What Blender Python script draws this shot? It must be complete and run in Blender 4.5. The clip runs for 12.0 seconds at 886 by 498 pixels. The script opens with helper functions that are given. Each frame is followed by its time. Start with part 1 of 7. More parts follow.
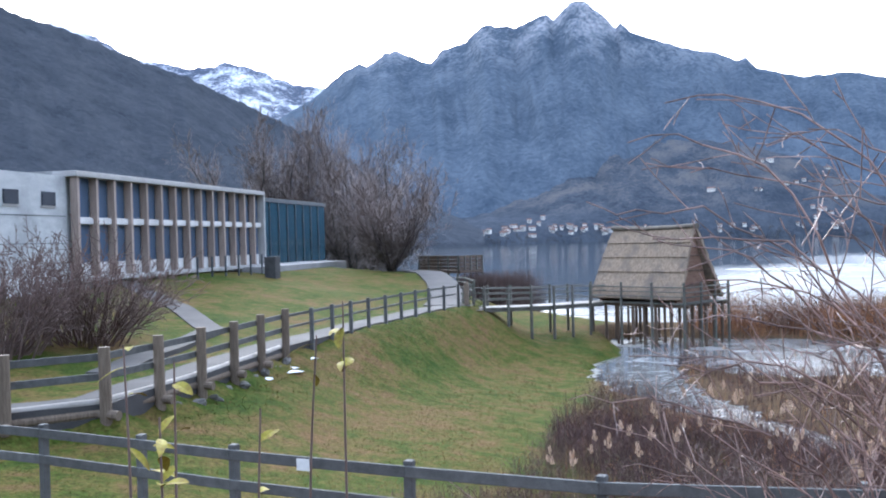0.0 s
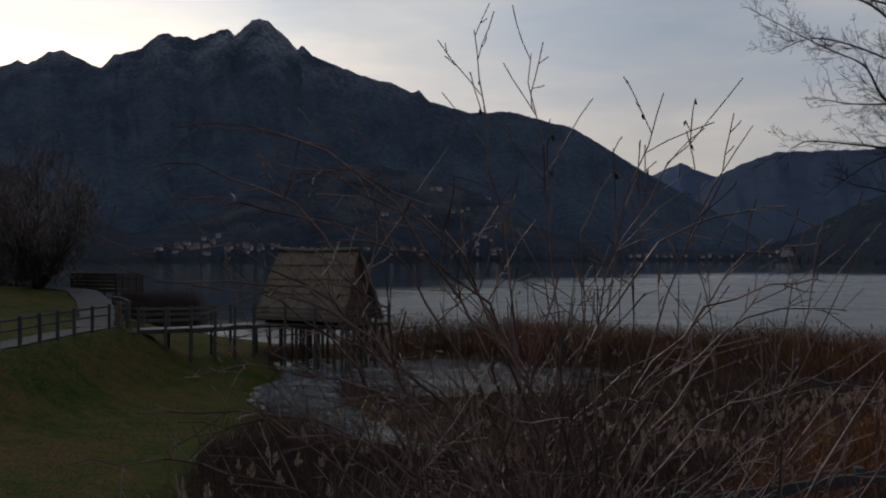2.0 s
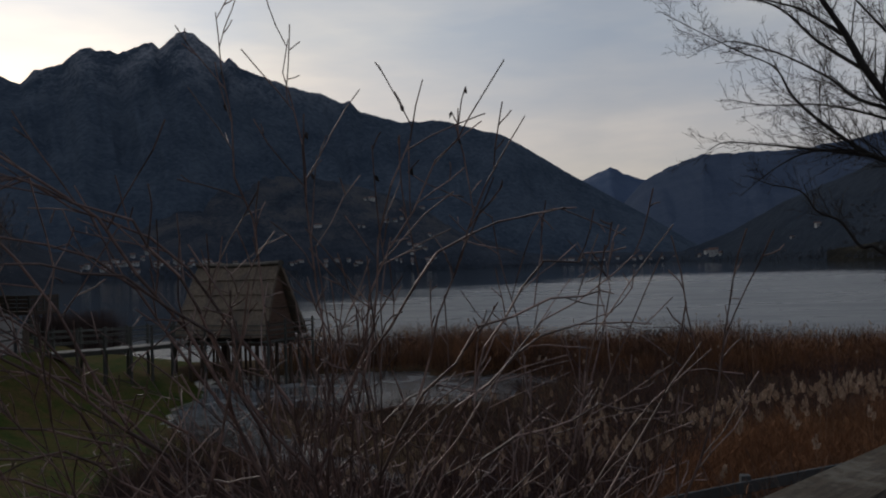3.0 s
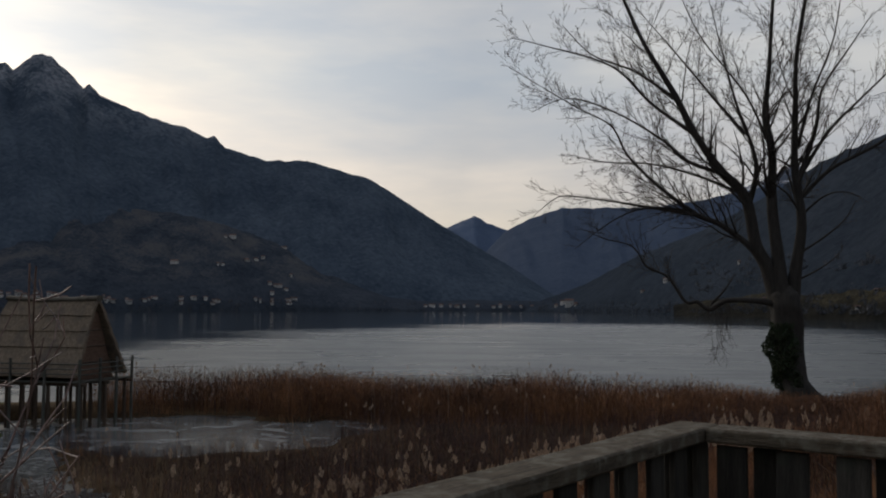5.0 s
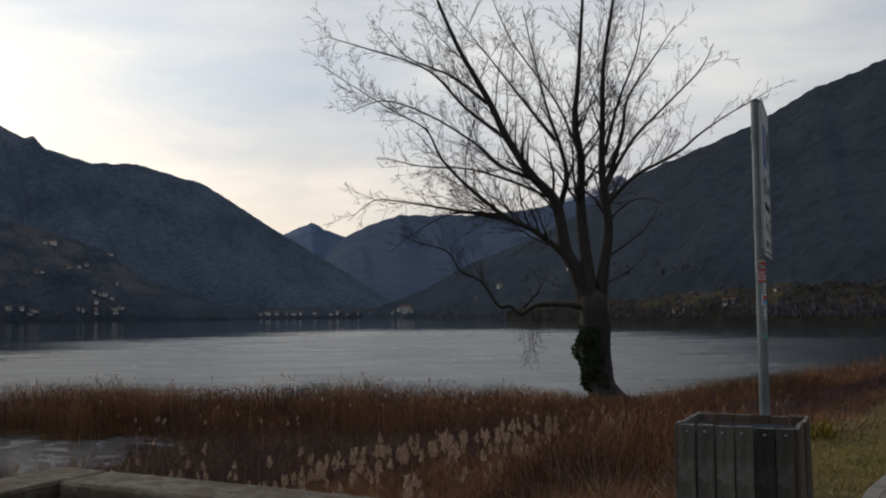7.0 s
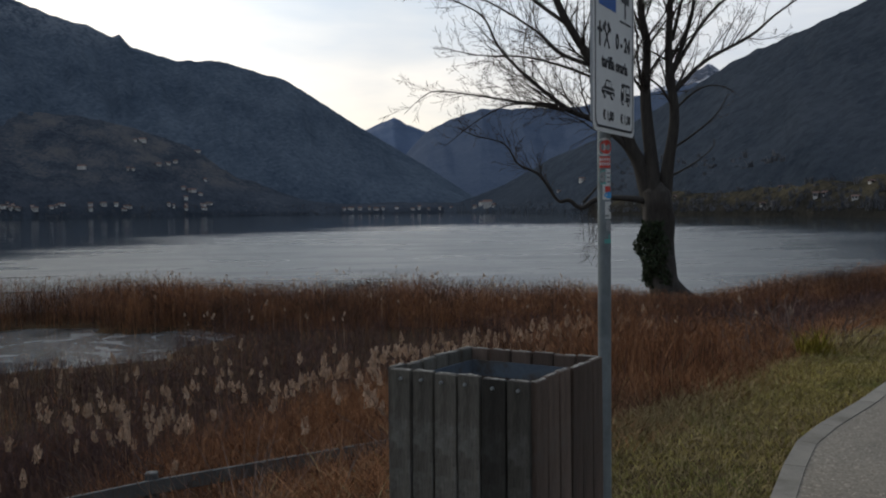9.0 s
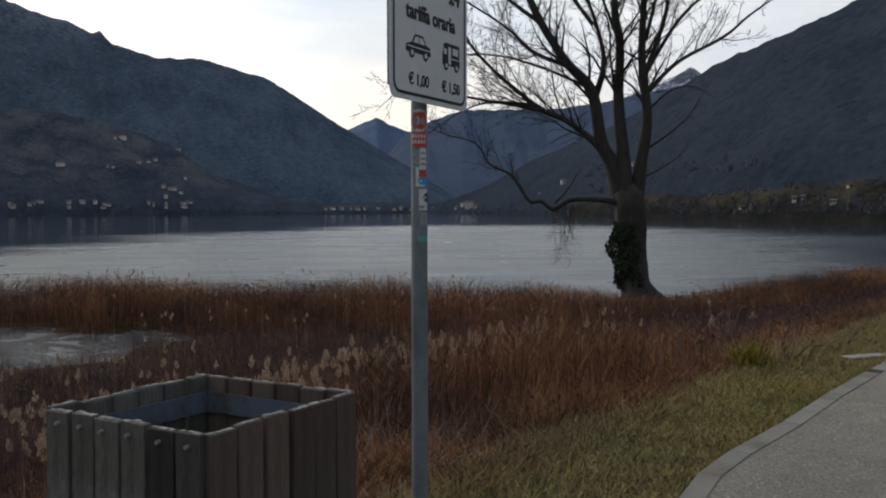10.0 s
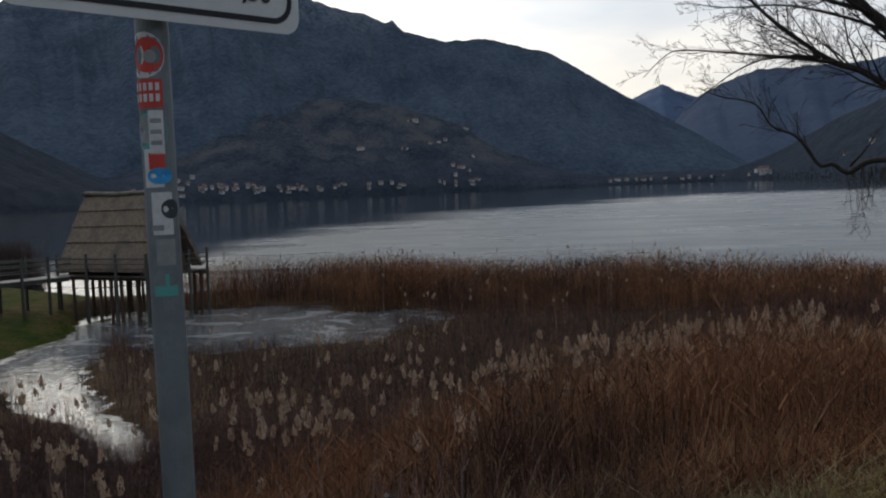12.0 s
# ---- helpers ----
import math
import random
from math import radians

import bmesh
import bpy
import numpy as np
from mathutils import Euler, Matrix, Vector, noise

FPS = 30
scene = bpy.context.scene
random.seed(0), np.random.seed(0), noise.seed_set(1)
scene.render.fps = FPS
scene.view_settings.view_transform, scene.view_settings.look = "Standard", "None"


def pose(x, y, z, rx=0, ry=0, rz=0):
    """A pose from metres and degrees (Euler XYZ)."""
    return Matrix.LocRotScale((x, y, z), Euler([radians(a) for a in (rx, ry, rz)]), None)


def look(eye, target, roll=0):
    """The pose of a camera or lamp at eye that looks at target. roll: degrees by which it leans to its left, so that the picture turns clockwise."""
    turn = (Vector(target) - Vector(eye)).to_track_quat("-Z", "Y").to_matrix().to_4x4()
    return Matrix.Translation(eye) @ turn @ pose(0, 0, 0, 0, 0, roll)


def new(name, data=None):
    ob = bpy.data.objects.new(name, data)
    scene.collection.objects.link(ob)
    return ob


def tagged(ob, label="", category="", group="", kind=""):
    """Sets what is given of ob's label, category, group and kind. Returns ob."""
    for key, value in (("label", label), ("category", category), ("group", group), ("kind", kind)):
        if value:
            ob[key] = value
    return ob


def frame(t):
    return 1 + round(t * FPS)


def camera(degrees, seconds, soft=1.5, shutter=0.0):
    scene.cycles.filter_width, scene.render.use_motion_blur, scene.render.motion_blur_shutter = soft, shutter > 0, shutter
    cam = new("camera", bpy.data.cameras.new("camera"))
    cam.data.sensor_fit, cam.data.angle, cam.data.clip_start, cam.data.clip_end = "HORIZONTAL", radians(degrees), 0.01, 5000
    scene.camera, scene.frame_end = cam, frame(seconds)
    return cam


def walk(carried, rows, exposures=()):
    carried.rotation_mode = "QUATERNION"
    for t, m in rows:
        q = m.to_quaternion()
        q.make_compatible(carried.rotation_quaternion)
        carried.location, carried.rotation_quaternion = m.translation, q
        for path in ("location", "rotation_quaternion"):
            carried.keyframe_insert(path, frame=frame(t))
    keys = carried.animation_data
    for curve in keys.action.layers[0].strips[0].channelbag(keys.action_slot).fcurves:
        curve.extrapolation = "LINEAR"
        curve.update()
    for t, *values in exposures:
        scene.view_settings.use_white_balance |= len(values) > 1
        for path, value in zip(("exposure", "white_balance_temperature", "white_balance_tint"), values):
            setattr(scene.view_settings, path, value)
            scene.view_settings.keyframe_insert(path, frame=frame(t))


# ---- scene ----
cam = camera(51.0, 12.0, soft=2.0)
PATH = [
    (0, (-3.443, -6.658, 6.313), (-4.564, -5.002, 6.294), -1.5),
    (0.3, (-3.476, -6.586, 6.285), (-4.531, -4.887, 6.289), -1.6),
    (0.5, (-3.449, -6.539, 6.28), (-4.461, -4.814, 6.284), -1.0),
    (1, (-3.287, -6.585, 6.343), (-4.107, -4.761, 6.332), 0.2),
    (1.5, (-3.208, -6.331, 6.362), (-3.824, -4.428, 6.367), 0.7),
    (2, (-3.042, -6.01, 6.388), (-3.537, -4.073, 6.403), 0.1),
    (2.5, (-2.718, -5.637, 6.392), (-3.168, -3.688, 6.435), 0.1),
    (3, (-2.469, -5.306, 6.406), (-2.828, -3.338, 6.439), -1.7),
    (3.5, (-2.145, -4.985, 6.404), (-2.334, -2.996, 6.512), -1.2),
    (3.7, (-1.999, -4.875, 6.397), (-2.105, -2.88, 6.489), 0.4),
    (5.3, (-0.713, -4.183, 6.392), (-0.775, -2.188, 6.519), 0.1),
    (5.5, (-0.569, -4.053, 6.383), (-0.622, -2.055, 6.446), -0.4),
    (6, (-0.216, -3.812, 6.399), (-0.066, -1.822, 6.532), -2.1),
    (6.5, (0.31, -3.378, 6.378), (0.589, -1.4, 6.473), -0.5),
    (7, (0.743, -2.997, 6.33), (1.022, -1.021, 6.468), -0.4),
    (7.2, (0.891, -2.848, 6.316), (1.049, -0.856, 6.38), -1.1),
    (8.8, (2.356, -1.94, 6.311), (2.455, 0.055, 6.228), -0.6),
    (9, (2.541, -1.799, 6.33), (2.642, 0.197, 6.243), -0.6),
    (9.5, (2.926, -1.401, 6.304), (3.045, 0.595, 6.256), -0.1),
    (10, (3.347, -0.985, 6.281), (3.487, 1.009, 6.195), -0.1),
    (10.5, (3.68, -0.592, 6.284), (3.698, 1.405, 6.169), -1.0),
    (11, (3.933, -0.107, 6.308), (3.797, 1.884, 6.174), -1.8),
    (11.2, (4.051, 0.085, 6.299), (3.836, 2.07, 6.178), -1.7),
    (11.5, (4.221, 0.391, 6.32), (3.871, 2.355, 6.178), -1.8),
    (11.7, (4.295, 0.563, 6.307), (3.838, 2.505, 6.171), -1.0),
    (12, (4.411, 0.875, 6.342), (3.942, 2.815, 6.21), -2.3),
]
EXPOSURES = [(0.0, 3.15, 5800, 10), (0.3, 1.95, 5750, 10), (0.6, 1.05, 5800, 10), (1.0, 0.15, 5800, 10), (1.5, -0.4, 6200, 10), (2.5, -0.4, 6500, 10), (3.5, -0.38, 6600, 10), (5.5, 0.11, 7000, 9), (6.0, 0.15, 7000, 9), (6.5, 0.32, 7050, 9), (7.0, 0.43, 7050, 9), (9.0, 0.66, 6650, 7), (9.5, 0.56, 6650, 7), (10.0, 0.76, 6750, 7), (10.5, 0.97, 6900, 8), (11.0, 0.64, 6750, 8), (12.0, 0.61, 6550, 7)]

walk(cam, [(t, look(eye, target, roll)) for t, eye, target, roll in PATH], exposures=EXPOSURES)

# ---- world and light ----
# dusk under thin cloud: the brightest sky stands over the ridge where the sun has gone down
SUNSET = Vector((math.sin(radians(-42)), math.cos(radians(-42)), 0.22)).normalized()
world = bpy.data.worlds.new("dusk_sky")
scene.world = world
world.use_nodes = True
wn, wl = world.node_tree.nodes, world.node_tree.links
wn.clear()


def node(tree_nodes, kind, **values):
    n = tree_nodes.new(kind)
    for key, value in values.items():
        n.inputs[key].default_value = value
    return n


def ramp(tree_nodes, stops):
    n = tree_nodes.new("ShaderNodeValToRGB")
    el = n.color_ramp.elements
    while len(el) < len(stops):
        el.new(0.5)
    for e, (at, col) in zip(el, stops):
        e.position = at
        e.color = (*col, 1) if len(col) == 3 else col
    return n


def build_world():
    coord = wn.new("ShaderNodeTexCoord")
    sky = wn.new("ShaderNodeTexSky")
    sky.sky_type = "NISHITA"
    sky.sun_disc = False
    sky.sun_elevation = radians(4)
    sky.sun_rotation = radians(-42)
    sky.altitude = 650
    dot = wn.new("ShaderNodeVectorMath")
    dot.operation = "DOT_PRODUCT"
    dot.inputs[1].default_value = SUNSET
    wl.new(coord.outputs["Generated"], dot.inputs[0])
    toward = ramp(wn, [(0.0, (0.20, 0.22, 0.27)), (0.45, (0.24, 0.265, 0.32)), (0.72, (0.475, 0.50, 0.56)), (0.88, (0.52, 0.535, 0.58)), (0.965, (0.89, 0.87, 0.845)), (1.0, (1.42, 1.385, 1.31))])
    half = wn.new("ShaderNodeMath")
    half.operation = "MULTIPLY_ADD"
    half.inputs[1].default_value = 0.5
    half.inputs[2].default_value = 0.5
    wl.new(dot.outputs["Value"], half.inputs[0])
    wl.new(half.outputs[0], toward.inputs[0])
    # long soft cloud bands
    mp = wn.new("ShaderNodeMapping")
    mp.inputs["Scale"].default_value = (1.6, 1.6, 7.0)
    mp.inputs["Rotation"].default_value = (0.0, 0.12, 0.0)
    wl.new(coord.outputs["Generated"], mp.inputs["Vector"])
    nz = node(wn, "ShaderNodeTexNoise", Scale=1.7, Detail=5.0, Roughness=0.55)
    wl.new(mp.outputs[0], nz.inputs["Vector"])
    cl = ramp(wn, [(0.33, (0.74, 0.80, 0.93)), (0.5, (0.96, 0.96, 1.0)), (0.66, (1.26, 1.20, 1.14))])
    wl.new(nz.outputs[0], cl.inputs[0])
    mul = wn.new("ShaderNodeMix")
    mul.data_type = "RGBA"
    mul.blend_type = "MULTIPLY"
    mul.inputs[0].default_value = 1.0
    wl.new(toward.outputs[0], mul.inputs[6])
    wl.new(cl.outputs[0], mul.inputs[7])
    # pale pink band low over the ridges
    sep = wn.new("ShaderNodeSeparateXYZ")
    wl.new(coord.outputs["Generated"], sep.inputs[0])
    low = ramp(wn, [(0.0, (1.10, 0.96, 0.92)), (0.13, (1.08, 0.97, 0.94)), (0.24, (1.0, 1.0, 1.0)), (1.0, (0.80, 0.84, 0.92))])
    wl.new(sep.outputs[2], low.inputs[0])
    mul2 = wn.new("ShaderNodeMix")
    mul2.data_type = "RGBA"
    mul2.blend_type = "MULTIPLY"
    mul2.inputs[0].default_value = 1.0
    wl.new(mul.outputs[2], mul2.inputs[6])
    wl.new(low.outputs[0], mul2.inputs[7])
    bg1 = node(wn, "ShaderNodeBackground", Strength=0.80)
    wl.new(mul2.outputs[2], bg1.inputs[0])
    bg2 = node(wn, "ShaderNodeBackground", Strength=0.05)
    wl.new(sky.outputs[0], bg2.inputs[0])
    add = wn.new("ShaderNodeAddShader")
    wl.new(bg1.outputs[0], add.inputs[0])
    wl.new(bg2.outputs[0], add.inputs[1])
    out = wn.new("ShaderNodeOutputWorld")
    wl.new(add.outputs[0], out.inputs[0])


build_world()
sun_lamp = new("sun", bpy.data.lights.new("sun", "SUN"))
sun_lamp.data.energy = 0.5
sun_lamp.data.angle = radians(25)
sun_lamp.data.color = (1.0, 0.95, 0.88)
sun_lamp.matrix_world = look((0, 0, 0), (-math.sin(radians(-42)), -math.cos(radians(-42)), -0.45))

# ---- materials ----


def surface(name, dark, light, scale=3.0, rough=0.8, bump=0.3, fine=40.0, metal=0.0, stain_or_shade=None, stain_or_shade_scale=0.6, stretch=(1, 1, 1), spread=0.0, island=False, spec=0.3, grit=0.4):
    """Two tones over coarse noise, fine grain in colour and relief, an optional stain or painted shade of its own
    shape, and a change from piece to piece.
    """
    m = bpy.data.materials.new(name)
    m.use_nodes = True
    n, l = m.node_tree.nodes, m.node_tree.links
    b = n["Principled BSDF"]
    b.inputs["Metallic"].default_value = metal
    b.inputs["Specular IOR Level"].default_value = spec
    co = n.new("ShaderNodeTexCoord")
    mp = n.new("ShaderNodeMapping")
    mp.inputs["Scale"].default_value = stretch
    l.new(co.outputs["Object"], mp.inputs[0])
    big = node(n, "ShaderNodeTexNoise", Scale=scale, Detail=4.0, Roughness=0.6)
    l.new(mp.outputs[0], big.inputs["Vector"])
    small = node(n, "ShaderNodeTexNoise", Scale=fine, Detail=3.0, Roughness=0.7)
    l.new(mp.outputs[0], small.inputs["Vector"])
    both = n.new("ShaderNodeMix")
    both.inputs[0].default_value = grit
    l.new(big.outputs[0], both.inputs[2])
    l.new(small.outputs[0], both.inputs[3])
    cr = ramp(n, [(0.32, dark), (0.68, light)])
    l.new(both.outputs[0], cr.inputs[0])
    last = cr.outputs[0]
    if stain_or_shade:
        st = node(n, "ShaderNodeTexNoise", Scale=stain_or_shade_scale, Detail=6.0, Roughness=0.65)
        l.new(co.outputs["Object"], st.inputs["Vector"])
        sr = ramp(n, [(0.48, (0, 0, 0)), (0.64, (1, 1, 1))])
        l.new(st.outputs[0], sr.inputs[0])
        mx = n.new("ShaderNodeMix")
        mx.data_type = "RGBA"
        l.new(sr.outputs[0], mx.inputs[0])
        l.new(last, mx.inputs[6])
        mx.inputs[7].default_value = (*stain_or_shade, 1)
        last = mx.outputs[2]
    if spread:
        if island:
            rnd = n.new("ShaderNodeNewGeometry").outputs["Random Per Island"]
        else:
            rnd = n.new("ShaderNodeObjectInfo").outputs["Random"]
        mr = n.new("ShaderNodeMapRange")
        mr.inputs[3].default_value = 1 - spread
        mr.inputs[4].default_value = 1 + spread
        l.new(rnd, mr.inputs[0])
        hs = n.new("ShaderNodeHueSaturation")
        l.new(mr.outputs[0], hs.inputs["Value"])
        l.new(last, hs.inputs["Color"])
        last = hs.outputs[0]
    l.new(last, b.inputs["Base Color"])
    rr = n.new("ShaderNodeMapRange")
    rr.inputs[3].default_value = max(0.02, rough - 0.12)
    rr.inputs[4].default_value = min(1.0, rough + 0.12)
    l.new(small.outputs[0], rr.inputs[0])
    l.new(rr.outputs[0], b.inputs["Roughness"])
    if bump:
        bp = n.new("ShaderNodeBump")
        bp.inputs["Strength"].default_value = bump
        bp.inputs["Distance"].default_value = 0.6 / fine
        l.new(both.outputs[0], bp.inputs["Height"])
        l.new(bp.outputs[0], b.inputs["Normal"])
    return m


def mountain_skin(name, dark, light, rock, rock_from, snow=0.0, scale=0.012, run=(1.0, 0.7, 0.6)):
    """Forest in two tones, pale bare slopes above a height, and thin snow there."""
    m = bpy.data.materials.new(name)
    m.use_nodes = True
    n, l = m.node_tree.nodes, m.node_tree.links
    b = n["Principled BSDF"]
    b.inputs["Roughness"].default_value = 1.0
    b.inputs["Specular IOR Level"].default_value = 0.0
    co = n.new("ShaderNodeTexCoord")
    big = node(n, "ShaderNodeTexNoise", Scale=scale, Detail=8.0, Roughness=0.65)
    small = node(n, "ShaderNodeTexNoise", Scale=scale * 12, Detail=6.0, Roughness=0.75)
    # patches run down the slope, like gullies
    fall = n.new("ShaderNodeMapping")
    fall.inputs["Scale"].default_value = run
    l.new(co.outputs["Object"], fall.inputs[0])
    l.new(fall.outputs[0], big.inputs["Vector"])
    l.new(fall.outputs[0], small.inputs["Vector"])
    both = n.new("ShaderNodeMix")
    both.inputs[0].default_value = 0.45
    l.new(big.outputs[0], both.inputs[2])
    l.new(small.outputs[0], both.inputs[3])
    # single crowns, each with a tone of its own
    crowns = n.new("ShaderNodeTexVoronoi")
    crowns.inputs["Scale"].default_value = 0.16
    l.new(co.outputs["Object"], crowns.inputs["Vector"])
    tone = n.new("ShaderNodeMath")
    tone.operation = "MULTIPLY_ADD"
    tone.inputs[1].default_value = 0.16
    tone.inputs[2].default_value = -0.08
    l.new(crowns.outputs["Color"], tone.inputs[0])
    speck = n.new("ShaderNodeMath")
    speck.operation = "ADD"
    l.new(both.outputs[0], speck.inputs[0])
    l.new(tone.outputs[0], speck.inputs[1])
    cr = ramp(n, [(0.27, dark), (0.73, light)])
    l.new(speck.outputs[0], cr.inputs[0])
    sep = n.new("ShaderNodeSeparateXYZ")
    l.new(co.outputs["Object"], sep.inputs[0])
    hm = n.new("ShaderNodeMapRange")
    hm.inputs[1].default_value = rock_from
    hm.inputs[2].default_value = rock_from * 1.5
    l.new(sep.outputs[2], hm.inputs[0])
    pat = ramp(n, [(0.47, (0, 0, 0)), (0.60, (1, 1, 1))])
    l.new(both.outputs[0], pat.inputs[0])
    mm = n.new("ShaderNodeMath")
    mm.operation = "MULTIPLY"
    l.new(hm.outputs[0], mm.inputs[0])
    l.new(pat.outputs[0], mm.inputs[1])
    mx = n.new("ShaderNodeMix")
    mx.data_type = "RGBA"
    l.new(mm.outputs[0], mx.inputs[0])
    l.new(cr.outputs[0], mx.inputs[6])
    mx.inputs[7].default_value = (*(c + snow for c in rock), 1)
    l.new(mx.outputs[2], b.inputs["Base Color"])
    bp = n.new("ShaderNodeBump")
    bp.inputs["Strength"].default_value = 1.0
    bp.inputs["Distance"].default_value = 5.0
    l.new(small.outputs[0], bp.inputs["Height"])
    l.new(bp.outputs[0], b.inputs["Normal"])
    return m


def plain(name, col, rough=0.5, metal=0.0, spec=0.5):
    m = bpy.data.materials.new(name)
    m.use_nodes = True
    b = m.node_tree.nodes["Principled BSDF"]
    b.inputs["Base Color"].default_value = (*col, 1)
    b.inputs["Roughness"].default_value = rough
    b.inputs["Metallic"].default_value = metal
    b.inputs["Specular IOR Level"].default_value = spec
    return m


def ground_skin():
    """Meadow green in the west, yellow verge near the path, brown mud and litter in the marsh and on the bank."""
    m = bpy.data.materials.new("ground_skin")
    m.use_nodes = True
    n, l = m.node_tree.nodes, m.node_tree.links
    b = n["Principled BSDF"]
    b.inputs["Roughness"].default_value = 0.95
    b.inputs["Specular IOR Level"].default_value = 0.03
    co = n.new("ShaderNodeTexCoord")
    n1 = node(n, "ShaderNodeTexNoise", Scale=0.22, Detail=6.0, Roughness=0.65)
    n2 = node(n, "ShaderNodeTexNoise", Scale=9.0, Detail=5.0, Roughness=0.75)
    n3 = node(n, "ShaderNodeTexNoise", Scale=1.3, Detail=5.0, Roughness=0.7)
    for t in (n1, n2, n3):
        l.new(co.outputs["Object"], t.inputs["Vector"])
    mixn = n.new("ShaderNodeMix")
    mixn.inputs[0].default_value = 0.5
    l.new(n1.outputs[0], mixn.inputs[2])
    l.new(n3.outputs[0], mixn.inputs[3])
    green = ramp(n, [(0.38, (0.026, 0.050, 0.009)), (0.46, (0.050, 0.066, 0.013)), (0.53, (0.088, 0.074, 0.022)), (0.61, (0.118, 0.074, 0.034))])
    brown = ramp(n, [(0.3, (0.042, 0.028, 0.017)), (0.55, (0.098, 0.064, 0.036)), (0.75, (0.17, 0.118, 0.066))])
    l.new(mixn.outputs[0], green.inputs[0])
    l.new(mixn.outputs[0], brown.inputs[0])
    at = n.new("ShaderNodeAttribute")
    at.attribute_name = "grassy"
    jit = n.new("ShaderNodeMath")
    jit.operation = "MULTIPLY_ADD"
    jit.inputs[1].default_value = 0.9
    jit.inputs[2].default_value = -0.45
    l.new(n3.outputs[0], jit.inputs[0])
    sm = n.new("ShaderNodeMath")
    sm.operation = "ADD"
    l.new(at.outputs["Fac"], sm.inputs[0])
    l.new(jit.outputs[0], sm.inputs[1])
    cut = n.new("ShaderNodeMapRange")
    cut.interpolation_type = "SMOOTHSTEP"
    cut.inputs[1].default_value = 0.2
    cut.inputs[2].default_value = 0.7
    l.new(sm.outputs[0], cut.inputs[0])
    mx = n.new("ShaderNodeMix")
    mx.data_type = "RGBA"
    l.new(cut.outputs[0], mx.inputs[0])
    l.new(brown.outputs[0], mx.inputs[6])
    l.new(green.outputs[0], mx.inputs[7])
    gr = n.new("ShaderNodeMix")
    gr.data_type = "RGBA"
    gr.blend_type = "MULTIPLY"
    gr.inputs[0].default_value = 1.0
    fine = ramp(n, [(0.3, (0.40, 0.42, 0.40)), (0.7, (1.5, 1.48, 1.45))])
    l.new(n2.outputs[0], fine.inputs[0])
    l.new(mx.outputs[2], gr.inputs[6])
    l.new(fine.outputs[0], gr.inputs[7])
    l.new(gr.outputs[2], b.inputs["Base Color"])
    bp = n.new("ShaderNodeBump")
    bp.inputs["Strength"].default_value = 0.8
    bp.inputs["Distance"].default_value = 0.06
    l.new(n2.outputs[0], bp.inputs["Height"])
    l.new(bp.outputs[0], b.inputs["Normal"])
    return m


